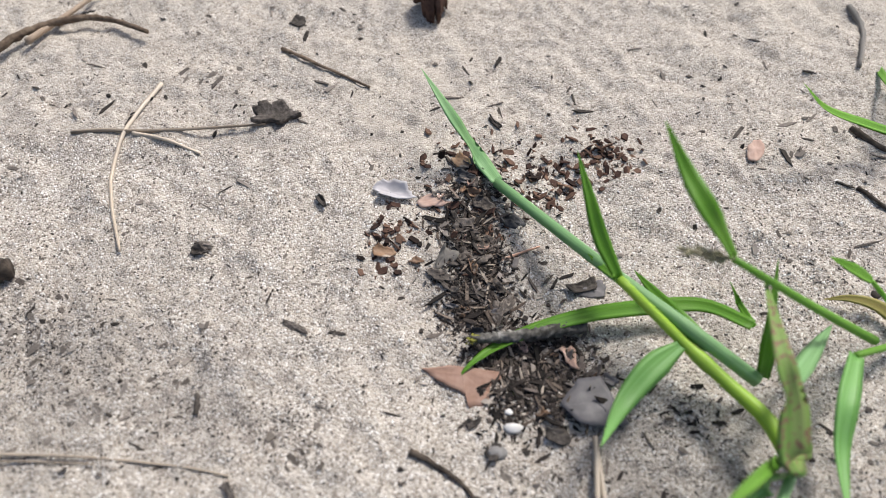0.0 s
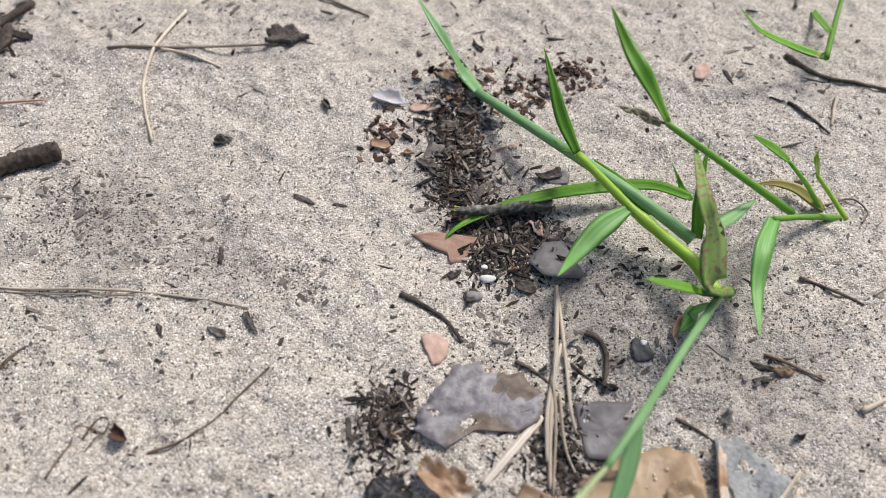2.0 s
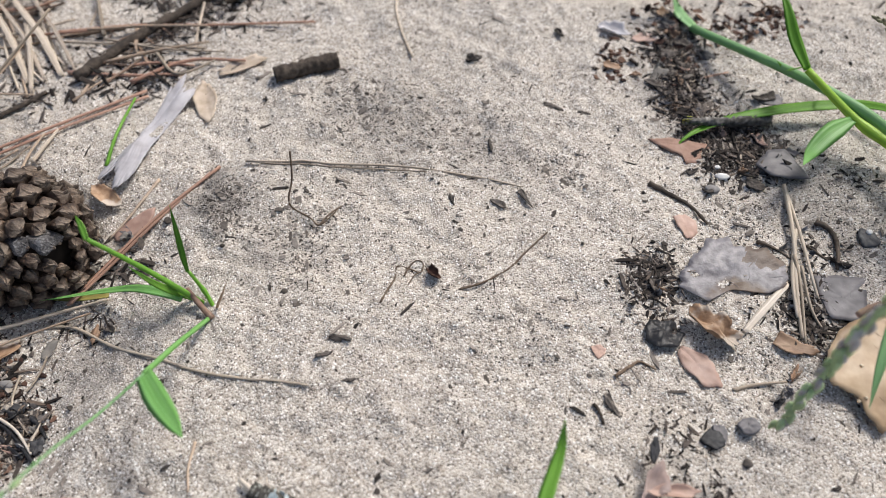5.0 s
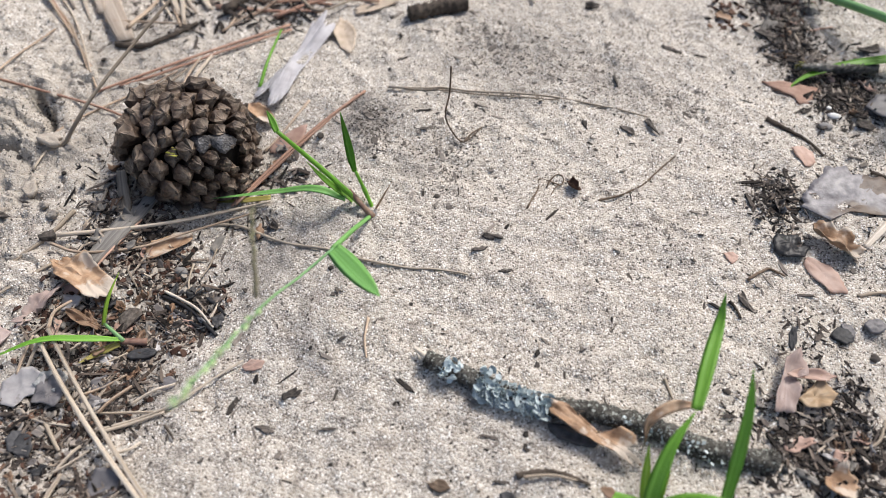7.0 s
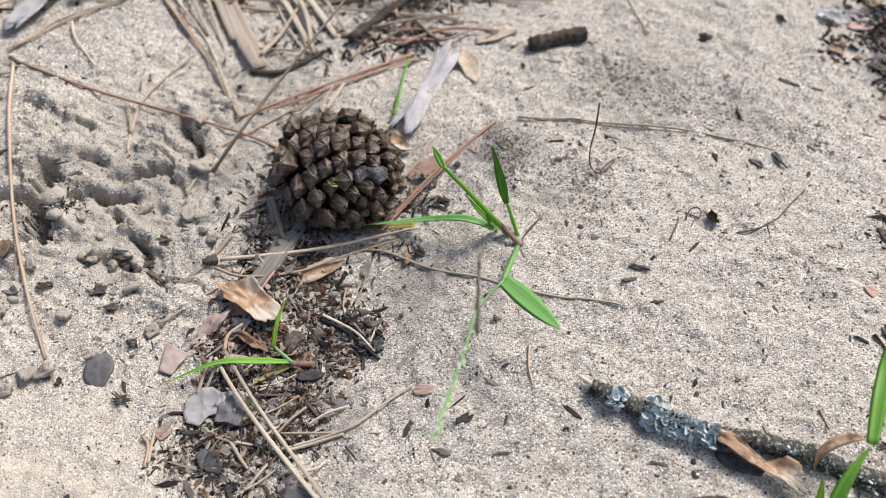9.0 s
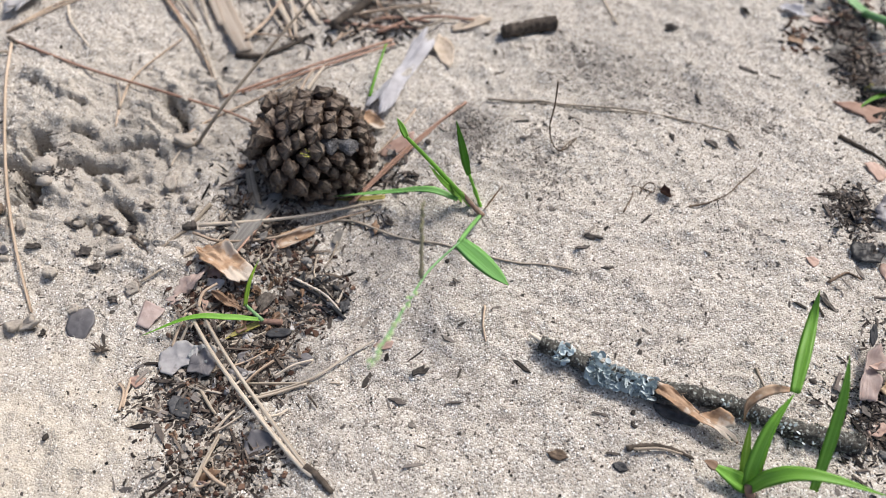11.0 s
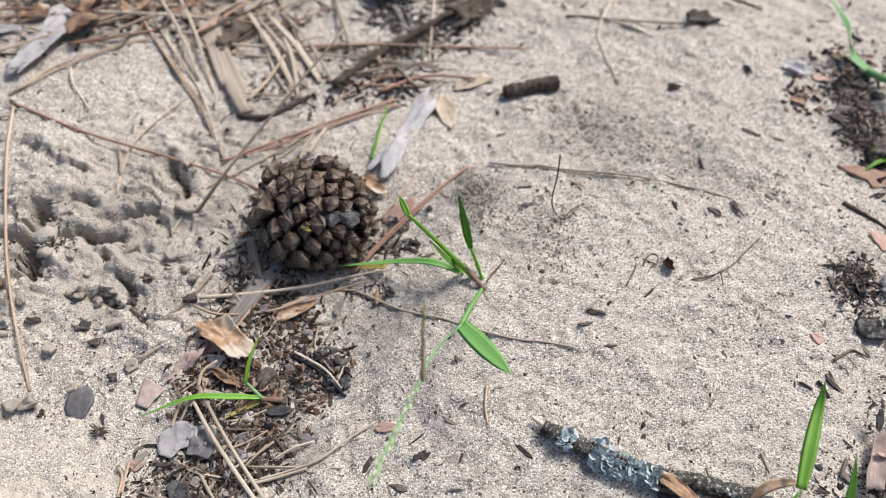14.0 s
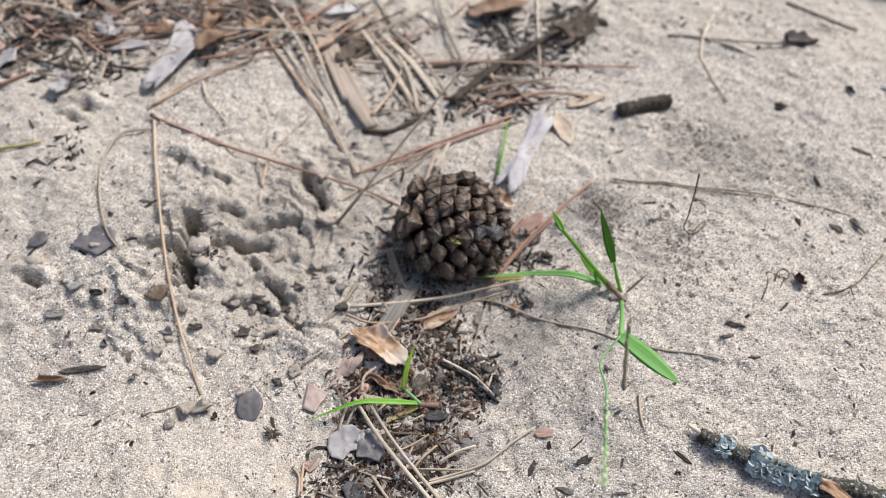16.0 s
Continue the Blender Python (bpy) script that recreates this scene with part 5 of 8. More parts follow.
heap_needle(8, 0.8, NEEDLE_PALE, (-0.2637, 0.1646, 0.0037), (-0.2470, 0.1439, -0.0002), (-0.2255, 0.1138, 0.0004), (-0.2147, 0.1042, -0.0000))
heap_needle(9, 0.6, NEEDLE_GREY, (-0.2576, 0.1597, 0.0027), (-0.2382, 0.1338, -0.0000), (-0.2173, 0.1036, -0.0001))
heap_needle(10, 0.7, NEEDLE_PALE, (-0.2409, 0.1226, -0.0007), (-0.2279, 0.1021, 0.0007), (-0.2184, 0.0943, 0.0006))
heap_needle(11, 0.5, NEEDLE_TAN, (-0.2605, 0.1302, 0.0020), (-0.2745, 0.1055, 0.0075), (-0.2854, 0.1059, 0.0118))
heap_needle(12, 0.6, NEEDLE_GREY, (-0.2711, 0.1365, 0.0058), (-0.2786, 0.1175, 0.0095), (-0.2840, 0.1058, 0.0112))
heap_needle(13, 0.6, NEEDLE_GREY, (-0.2546, 0.1701, 0.0015), (-0.2617, 0.1532, 0.0029), (-0.2717, 0.1339, 0.0059))
heap_needle(14, 0.7, NEEDLE_PALE, (-0.2741, 0.1164, 0.0079), (-0.2665, 0.1055, 0.0041), (-0.2604, 0.0957, 0.0029))
heap_needle(15, 0.7, NEEDLE_RED, (-0.2279, 0.1227, 0.0005), (-0.1973, 0.1309, 0.0009), (-0.1702, 0.1352, 0.0007), (-0.1260, 0.1442, 0.0003))
heap_needle(16, 0.8, NEEDLE_PALE, (-0.1819, 0.1904, -0.0001), (-0.1756, 0.1553, 0.0006), (-0.1687, 0.1212, 0.0003))
heap_needle(17, 0.7, NEEDLE_RED, (-0.1897, 0.1076, -0.0003), (-0.1795, 0.1106, 0.0000), (-0.1650, 0.1112, -0.0003))
heap_needle(18, 0.5, NEEDLE_TAN, (-0.2039, 0.0872, -0.0004), (-0.1970, 0.0976, 0.0005), (-0.1892, 0.1051, -0.0007))
heap_needle(19, 0.8, NEEDLE_PALE, (-0.2039, 0.0562, -0.0004), (-0.2022, 0.0645, 0.0004), (-0.2015, 0.0721, 0.0001))
heap_needle(20, 0.6, NEEDLE_TAN, (-0.2061, 0.0473, -0.0023), (-0.2058, 0.0587, 0.0000), (-0.2050, 0.0687, 0.0002))
heap_needle(21, 0.5, NEEDLE_TAN, (-0.2021, 0.0911, -0.0001), (-0.2008, 0.0968, 0.0004), (-0.1990, 0.1033, 0.0004))
heap_needle(22, 0.7, NEEDLE_RED, (-0.3801, 0.0814, 0.0139), (-0.3563, 0.0973, 0.0143), (-0.3292, 0.1139, 0.0133), (-0.3030, 0.1224, 0.0143))
heap_needle(23, 0.6, NEEDLE_RED, (-0.3762, 0.0798, 0.0138), (-0.3495, 0.0952, 0.0138), (-0.3214, 0.1101, 0.0139), (-0.3035, 0.1163, 0.0142))
heap_needle(24, 0.9, NEEDLE_GREY, (-0.4336, 0.0999, 0.0138), (-0.4051, 0.0876, 0.0138), (-0.3819, 0.0795, 0.0140), (-0.3690, 0.0662, 0.0150))
heap_needle(25, 0.7, NEEDLE_PALE, (-0.4107, 0.1117, 0.0146), (-0.3931, 0.0936, 0.0149), (-0.3816, 0.0896, 0.0148))
heap_needle(26, 0.6, NEEDLE_PALE, (-0.3141, 0.0698, 0.0131), (-0.3065, 0.0596, 0.0134), (-0.2918, 0.0473, 0.0126))
heap_needle(27, 0.55, NEEDLE_TAN, (-0.2658, 0.0150, 0.0047), (-0.2686, 0.0254, 0.0064), (-0.2708, 0.0430, 0.0067), (-0.2649, 0.0706, 0.0045))
heap_needle(28, 0.7, YELLOW, (-0.3768, 0.0109, 0.0134), (-0.3674, 0.0137, 0.0148), (-0.3606, 0.0175, 0.0150))
heap_needle(29, 0.6, NEEDLE_PALE, (-0.3571, 0.0576, 0.0145), (-0.3616, 0.0697, 0.0138), (-0.3608, 0.0736, 0.0142))
heap_needle(30, 0.9, NEEDLE_RED, (-0.4117, 0.0624, 0.0149), (-0.4081, 0.0736, 0.0137), (-0.4027, 0.0815, 0.0137))
heap_needle(31, 0.9, NEEDLE_RED, (-0.4002, 0.0454, 0.0143), (-0.3945, 0.0521, 0.0149), (-0.3915, 0.0578, 0.0141))
heap_needle(32, 0.6, NEEDLE_GREY, (-0.3907, 0.0564, 0.0138), (-0.3772, 0.0577, 0.0137), (-0.3578, 0.0588, 0.0144))
heap_needle(33, 0.4, NEEDLE_PALE, (-0.2404, 0.0054, -0.0013), (-0.2391, 0.0152, -0.0002), (-0.2350, 0.0206, -0.0001))
heap_needle(34, 0.5, NEEDLE_GREY, (-0.2675, 0.0227, 0.0061), (-0.2723, 0.0317, 0.0074), (-0.2749, 0.0353, 0.0082))
heap_needle(35, 0.5, NEEDLE_TAN, (-0.3130, 0.0917, 0.0141), (-0.3043, 0.0915, 0.0142), (-0.2957, 0.0977, 0.0143))
strip("dry_stalk", [(-0.2777, 0.1229, 0.0100), (-0.2570, 0.0965, 0.0045), (-0.2369, 0.0720, 0.0026)], 8.5, 1.6, STALK, "broad pale dry stalk lying in the heap", "stalk", 13, "dry stalks in the heap", 0.10)
strip("dry_stalk", [(-0.2830, 0.1240, 0.0120), (-0.2680, 0.1060, 0.0072), (-0.2530, 0.0850, 0.0040)], 4.5, 1.2, STALK, "pale split dry stalk in the heap", "stalk", 14, "dry stalks in the heap", 0.12)
for k, (ax, ay, bx, by, w) in enumerate(((-0.2640, 0.1370, -0.2235, 0.0925, 2.6), (-0.2575, 0.1350, -0.2180, 0.0950, 1.9), (-0.2540, 0.1390, -0.2130, 0.0985, 3.0), (-0.2490, 0.1430, -0.2085, 0.1010, 1.6), (-0.2420, 0.1270, -0.2200, 0.0880, 2.0), (-0.3050, 0.1290, -0.2640, 0.0840, 1.8), (-0.2960, 0.1330, -0.2560, 0.0800, 1.5))):
    strip("dry_stalk", [(ax, ay, float(soft_h(ax, ay)) + 0.003), ((ax + bx) / 2 + 0.002, (ay + by) / 2, float(soft_h((ax + bx) / 2, (ay + by) / 2)) + 0.004), (bx, by, float(soft_h(bx, by)) + 0.001)], w, 0.9, STALK if k % 2 else NEEDLE_PALE, "thin split dry grass stalk in the heap", "stalk", 70 + k, "dry stalks in the heap", 0.14)
twig([(-0.2407, 0.0701, 0.0010), (-0.2288, 0.0722, 0.0004), (-0.2208, 0.0813, 0.0002), (-0.2151, 0.0899, -0.0000)], TWIG_DARK, "dark bent twig in the litter", 1.2, seed=6)
twig([(-0.2063, 0.0975, 0.0004), (-0.1932, 0.1246, -0.0002), (-0.1753, 0.1494, 0.0007), (-0.1611, 0.1693, 0.0017), (-0.1507, 0.1955, -0.0003)], TWIG_DARK, "dark branch lying across the litter", 2.3, seed=7)
twig([(-0.2205, 0.1213, 0.0006), (-0.1998, 0.1296, 0.0008), (-0.1768, 0.1418, -0.0001)], TWIG_BROWN, "dark thin twig over litter", 0.72, seed=8)
flake("bark_piece", (-0.1652, 0.1480, 0.0008), (-0.1499, 0.1726, 0.0013), 13, TWIG_DARK, "dark curled bark piece in litter", "bark", 15, 1.6, jag=0.4, curl=3.5, crumple=2.2, bites=6, n=80, rings=7)
flake("dead_leaf", (-0.2148, 0.1648, -0.0006), (-0.1868, 0.1838, -0.0008), 15, LEAF_BROWN, "dark curled brown dead leaf", "leaf", 16, 0.5, curl=5, jag=0.15, up=1.5, ribs=4)
flake("bark_piece", (-0.2654, 0.1105, 0.0038), (-0.2562, 0.1399, 0.0010), 14, TWIG_DARK, "dark red-black bark lump", "bark", 17, 3.0, jag=0.4, curl=3, crumple=2.5, up=2, bites=6, n=80, rings=7)
tagged(rod("bark_piece", [(-0.1315, 0.1072, 0.0042), (-0.1207, 0.1131, 0.0045), (-0.1099, 0.1188, 0.0045)], 2.9, 3.1, TWIG_DARK, None, "", 18, 0.20, 5, 14), "short thick dark brown twig segment on sand", "twig")
flake("dead_leaf", (-0.1760, 0.0521, -0.0013), (-0.1633, 0.1008, 0.0000), 16, LEAF_PALE, "bleached bluish-white tattered leaf", "leaf", 18, 0.25, jag=0.26, curl=1.6, crumple=1.5, bites=9, n=130, up=1.4, outline=((-0.95, 0.4), (-0.7, -0.1), (-0.35, 0.15), (0.15, 0.2), (0.8, 0.5), (1.1, 0.2), (1.05, -0.45), (0.7, -0.75), (0.15, -0.7), (-0.3, -0.9), (-0.75, -1.1), (-1.1, -1.05), (-1.1, -0.75), (-0.9, -0.45), (-1.05, 0.0)), ribs=2)
flake("dead_leaf", (-0.1788, 0.0496, -0.0012), (-0.1683, 0.0438, -0.0034), 6, LEAF_ORANGE, "brown withered leaf base", "leaf", 19, 0.4, curl=2, up=1.2)
flake("dead_leaf", (-0.1586, 0.1036, 0.0000), (-0.1500, 0.0834, 0.0003), 9, LEAF_CREAM, "small cream-tan dead leaf piece", "leaf", 20, 0.4, curl=1.5)
flake("dead_leaf", (-0.1553, 0.1081, 0.0002), (-0.1398, 0.1185, 0.0014), 8, LEAF_CREAM, "small cream-tan dead leaf piece", "leaf", 120, 0.4, curl=1.5)
needle([(-0.1772, 0.0576, 0.0012), (-0.1773, 0.0697, 0.0046), (-0.1789, 0.0888, 0.0035)], GREEN, "thin green grass strand beside a pale leaf", 0.7, "grass_strand", "grass", "", 0)
flake("dead_leaf", (-0.3372, 0.0599, 0.0133), (-0.3373, 0.1084, 0.0125), 16, LEAF_ASH, "grey dead leaf lying on the heap", "leaf", 21, 0.4, jag=0.09, curl=1.4, crumple=0.8, up=2.5, n=90, outline=((-0.95, 0.25), (-0.55, 0.35), (-0.2, 0.25), (0.25, 0.4), (0.85, 0.85), (1.05, 0.4), (0.8, -0.75), (0.2, -1.5), (-0.15, -1.4), (-0.6, -1.1), (-1.1, -0.9), (-1.1, -0.2)), ribs=4)
flake("dead_leaf", (-0.3646, 0.0803, 0.0142), (-0.3490, 0.0889, 0.0139), 6, LEAF_ASH, "small grey dead leaf on litter", "leaf", 22, 0.4, jag=0.09, curl=1.5, up=1.5)
flake("dead_leaf", (-0.2822, 0.1356, 0.0096), (-0.2670, 0.1509, 0.0046), 8, LEAF_PALE, "pale white dead leaf scrap", "leaf", 23, 0.4, curl=1.5, up=2, ribs=3)
flake("dead_leaf", (-0.3242, -0.0208, 0.0093), (-0.3083, -0.0190, 0.0101), 13, LEAF_DARKGREY, "dark grey dead leaf half buried in sand", "leaf", 24, 0.4, jag=0.15, ribs=4)
flake("dead_leaf", (-0.3406, -0.0277, 0.0076), (-0.3361, -0.0210, 0.0093), 6, LEAF_DARKGREY, "small dark grey leaf chip", "leaf", 25, 0.5, jag=0.1)
flake("dead_leaf", (-0.2390, -0.0595, -0.0000), (-0.2352, -0.0698, -0.0011), 8.5, LEAF_DARKGREY, "oval slate-grey dead leaf on sand", "leaf", 26, 0.5, jag=0.04, arch=0.7, ribs=3)
flake("dead_leaf", (-0.3119, -0.0750, 0.0013), (-0.2988, -0.0713, 0.0020), 2.4, LEAF_BROWN, "small curled brown leaf on sand", "leaf", 27, 0.5, curl=2, jag=0.1)
flake("bark_flake", (-0.3047, -0.0699, 0.0016), (-0.2897, -0.0647, 0.0026), 2.0, CHIP, "dark thin bark sliver on sand", "bark", 28, 0.8, jag=0.1)
twig([(-0.2698, -0.0769, 0.0009), (-0.2646, -0.0736, 0.0005), (-0.2592, -0.0702, 0.0004)], TWIG_BROWN, "thin brown rootlet on the sand", 0.32, seed=9)
flake("bark_chip", (-0.2834, -0.0390, 0.0045), (-0.2814, -0.0326, 0.0051), 6, TWIG_BROWN, "brown bark chip on crumbly soil", "bark", 29, 1.0)
flake("bark_chip", (-0.3177, -0.0393, 0.0064), (-0.3124, -0.0379, 0.0073), 3.5, STONE, "flat grey chip on sand", "bark", 30, 1.0, jag=0.06, blunt=4)

rng = np.random.default_rng(31)
HEAP = (((-0.2885, 0.1147, 0.0131), 26, 60), ((-0.3145, 0.1076, 0.0136), 22, 20), ((-0.2422, 0.1173, -0.0004), 22, 62), ((-0.3840, 0.0887, 0.0150), 26, 15), ((-0.1932, 0.1115, -0.0001), 24, 20), ((-0.4176, 0.0970, 0.0134), 24, 150), ((-0.2764, 0.1441, 0.0082), 24, 40), ((-0.3648, 0.1132, 0.0143), 26, 10))
heap_mats = ((NEEDLE_RED, "russet dead pine needle in a loose heap"), (NEEDLE_TAN, "dry tan pine needle in a loose heap"), (NEEDLE_TAN, "dry tan pine needle in a loose heap"), (NEEDLE_RED, "russet dead pine needle in a loose heap"), (NEEDLE_GREY, "weathered grey needle in a loose heap"), (NEEDLE_PALE, "bleached pale straw in a loose heap"), (TWIG_DARK, "dark thin rotten needle in a loose heap"))
for k in range(64):
    at, spread, way = HEAP[k % len(HEAP)]
    x, y = at[0] + rng.normal() * spread * 0.0006, at[1] + rng.normal() * spread * 0.0006
    a, half = radians(way + rng.normal() * 35), rng.uniform(0.010, 0.032)
    bow = rng.normal() * 0.003
    ends = []
    for u in (-1, 0, 1):
        px, py = x + math.cos(a) * half * u - math.sin(a) * bow * (1 - u * u), y + math.sin(a) * half * u + math.cos(a) * bow * (1 - u * u)
        ends.append((px, py, float(soft_h(px, py))))
    needle(ends, heap_mats[k % 7][0], heap_mats[k % 7][1], rng.uniform(0.5, 0.95), up=rng.uniform(0.5, 4.0), seed=k)

for k in range(16):
    at, spread, way = HEAP[(k * 2 + 1) % len(HEAP)]
    x, y = at[0] + rng.normal() * spread * 0.0007, at[1] + rng.normal() * spread * 0.0007
    a, half = rng.uniform(0, 6.283), rng.uniform(0.004, 0.010)
    h = float(soft_h(x, y)) + 0.001
    if x > -0.235 and y < 0.105:
        continue
    stuff = ((LEAF_BROWN, "brown curled dead leaf in the heap"), (LEAF_ASH, "grey decayed dead leaf in the heap"), (CHIP, "dark bark scrap in the heap"), (LEAF_ORANGE, "orange-brown dead leaf in the heap"))[k % 4]
    flake("dead_leaf", (x - math.cos(a) * half, y - math.sin(a) * half, h), (x + math.cos(a) * half, y + math.sin(a) * half, h + rng.uniform(-0.001, 0.002)), half * rng.uniform(900, 1500), stuff[0], stuff[1], "leaf", 400 + k, 0.4, jag=0.22, curl=rng.uniform(1, 4), crumple=1.4, up=1.0)

# ---- litter trough ----
flake("dead_leaf", (-0.2131, -0.0296, -0.0002), (-0.1911, -0.0358, -0.0044), 12, LEAF_ORANGE, "curled orange-brown dead leaf with pale patches", "leaf", 31, 0.35, jag=0.16, curl=4.2, crumple=2.0, up=2.0, tilt=-10, bites=3, n=100, rings=9, outline=((-0.96, -0.05), (-0.75, 0.6), (-0.25, 1.0), (0.4, 0.65), (0.85, 0.55), (1.05, 0.0), (0.6, -1.05), (0.2, -0.9), (-0.25, -0.8), (-0.6, -0.6)), ribs=3)
flake("dead_leaf", (-0.1894, -0.0198, -0.0062), (-0.1783, -0.0057, -0.0088), 6, LEAF_ORANGE, "small orange dead leaf under the straws", "leaf", 32, 0.4, jag=0.21, curl=2.5, up=1)
flake("dead_leaf", (-0.2212, -0.0590, -0.0008), (-0.2135, -0.0536, -0.0006), 11, LEAF_MAUVE, "pinkish dead leaf scrap on sand", "leaf", 33, 0.35, jag=0.05, blunt=2, corners=4, up=0.8, ribs=3)
flake("dead_leaf", (-0.2085, -0.0669, -0.0027), (-0.1960, -0.0690, -0.0040), 12, LEAF_ASH, "crumpled pale grey dead leaf in the litter", "leaf", 34, 0.3, jag=0.05, curl=1.0, crumple=0.5, up=1.0, tilt=6, bites=1, n=70, rings=7, outline=((-0.95, -0.2), (-0.55, 0.7), (-0.1, 0.95), (0.7, 0.8), (0.9, 0.0), (0.4, -0.4), (0.3, -1.0), (-0.3, -1.1), (-0.75, -0.7)))
flake("dead_leaf", (-0.1986, -0.0681, -0.0036), (-0.1920, -0.0623, -0.0041), 8, LEAF_DECAY, "dark grey curled leaf piece in the litter", "leaf", 134, 0.4, jag=0.2, curl=1.6, crumple=1.0, up=1.0, ribs=2)
flake("dead_leaf", (-0.2109, -0.0518, -0.0006), (-0.2067, -0.0375, -0.0013), 5.5, LEAF_MAUVE, "thin crumpled pinkish leaf skin in the litter", "leaf", 35, 0.3, jag=0.25, curl=2, crumple=1.8, up=1.2, bites=6, n=70, ribs=3)
flake("dead_leaf", (-0.2018, -0.0433, -0.0021), (-0.1890, -0.0466, -0.0068), 4.5, LEAF_BROWN, "dark red-brown rolled leaf in litter", "leaf", 36, 0.4, jag=0.25, curl=3, crumple=1.6, up=1.0, bites=5, ribs=2)
flake("charred_chip", (-0.1980, -0.0834, -0.0029), (-0.1929, -0.0810, -0.0037), 7, CHAR, "black charred chip in the litter", "chip", 37, 1.0, jag=0.15, blunt=3)
flake("charred_chip", (-0.1963, -0.0840, -0.0031), (-0.1906, -0.0831, -0.0034), 7, CHAR, "black charred chip in the litter", "chip", 38, 1.0, jag=0.15, blunt=3)
flake("charred_chip", (-0.1804, -0.0521, -0.0076), (-0.1728, -0.0492, -0.0079), 3.5, CHAR, "dark grey chip in the litter", "chip", 39, 1.0, jag=0.1)
flake("charred_chip", (-0.1664, -0.0598, -0.0046), (-0.1619, -0.0579, -0.0042), 5, LEAF_DARKGREY, "grey leaf chip in the litter", "chip", 40, 0.6, jag=0.12)
flake("dead_leaf", (-0.1433, -0.0520, -0.0002), (-0.1373, -0.0502, 0.0014), 3.2, LEAF_PINK, "tiny pinkish leaf scrap on sand", "leaf", 41, 0.4)
flake("dead_leaf", (-0.2130, -0.0799, -0.0024), (-0.2088, -0.0773, -0.0025), 4, LEAF_PINK, "tiny pinkish leaf scrap on sand", "leaf", 42, 0.4)
flake("dead_leaf", (-0.1985, -0.0690, -0.0030), (-0.1895, -0.0690, -0.0040), 11, LEAF_DARKGREY, "dark grey dead leaf beside a paler one", "leaf", 142, 0.3, jag=0.08, curl=1.2, crumple=0.9, up=1.4, bites=1, n=50, outline=((-1.0, 0.3), (-0.4, 1.0), (0.6, 0.9), (1.0, 0.1), (0.9, -0.6), (0.0, -0.5), (-0.8, -0.6)), ribs=2)
flake("dead_leaf", (-0.1707, -0.0919, -0.0021), (-0.1624, -0.0879, -0.0008), 9, LEAF_DARKGREY, "dark grey dead leaf in the litter", "leaf", 43, 0.5, jag=0.18, curl=1.5, ribs=3)
pair = thing("needle_pair", (-0.1468, -0.0950, 0.0012), "two long tan pine needles held by a dark sheath", "needle", "pine needles on the sand")
rod("needle", [(-0.1458, -0.0951, 0.0020), (-0.1520, -0.0935, 0.0027), (-0.1731, -0.0792, 0.0021), (-0.1912, -0.0655, 0.0009), (-0.2033, -0.0547, 0.0025)], 0.75, 0.6, NEEDLE_PALE, pair)
rod("needle", [(-0.1462, -0.0949, 0.0021), (-0.1515, -0.0926, 0.0027), (-0.1712, -0.0777, 0.0018), (-0.1868, -0.0652, 0.0003), (-0.2013, -0.0520, 0.0024)], 0.7, 0.55, NEEDLE_PALE, pair)
rod("sheath", [(-0.1412, -0.0981, 0.0015), (-0.1457, -0.0954, 0.0022), (-0.1505, -0.0932, 0.0028)], 0.8, 1.2, TWIG_DARK, pair, "dark basal sheath", 8, 0.15)


def litter_straw(k, r, material, *line):
    needle(line, material, "dry broken straw in the leaf litter" if k % 2 else "dry weathered needle in the leaf litter", r * 0.78, "straw", "straw", "dry straws", 0.4, 0.75, 0.08, k + 60)


litter_straw(0, 0.7, NEEDLE_TAN, (-0.2019, -0.0515, 0.0014), (-0.2026, -0.0463, 0.0017), (-0.2000, -0.0414, 0.0010))
litter_straw(1, 0.6, NEEDLE_TAN, (-0.2058, -0.0651, -0.0023), (-0.2053, -0.0591, 0.0002), (-0.2047, -0.0545, 0.0017))
litter_straw(2, 0.6, NEEDLE_PALE, (-0.2040, -0.0638, -0.0027), (-0.2030, -0.0594, -0.0002), (-0.2023, -0.0549, 0.0014))
litter_straw(3, 0.62, NEEDLE_PALE, (-0.1759, -0.0756, -0.0031), (-0.1667, -0.0708, -0.0026), (-0.1572, -0.0657, 0.0001), (-0.1508, -0.0577, -0.0001), (-0.1436, -0.0499, 0.0002))
litter_straw(4, 0.6, NEEDLE_PALE, (-0.1713, -0.0668, -0.0043), (-0.1661, -0.0625, -0.0025), (-0.1608, -0.0592, -0.0026))
litter_straw(5, 0.55, NEEDLE_GREY, (-0.1780, -0.0709, -0.0040), (-0.1638, -0.0685, -0.0020), (-0.1496, -0.0660, -0.0004))
litter_straw(6, 0.6, NEEDLE_TAN, (-0.1855, -0.0666, -0.0041), (-0.1815, -0.0630, -0.0052), (-0.1770, -0.0580, -0.0056))
litter_straw(7, 0.75, NEEDLE_TAN, (-0.1788, -0.0711, -0.0038), (-0.1767, -0.0669, -0.0034), (-0.1734, -0.0616, -0.0043))
litter_straw(8, 0.6, NEEDLE_PALE, (-0.1808, -0.0883, -0.0017), (-0.1790, -0.0841, -0.0010), (-0.1780, -0.0808, -0.0021))
litter_straw(9, 0.5, NEEDLE_PALE, (-0.1814, -0.0890, -0.0016), (-0.1781, -0.0861, -0.0012), (-0.1749, -0.0815, -0.0018))
litter_straw(10, 1.0, NEEDLE_GREY, (-0.1792, -0.1055, 0.0007), (-0.1794, -0.0969, -0.0009), (-0.1789, -0.0888, -0.0016))
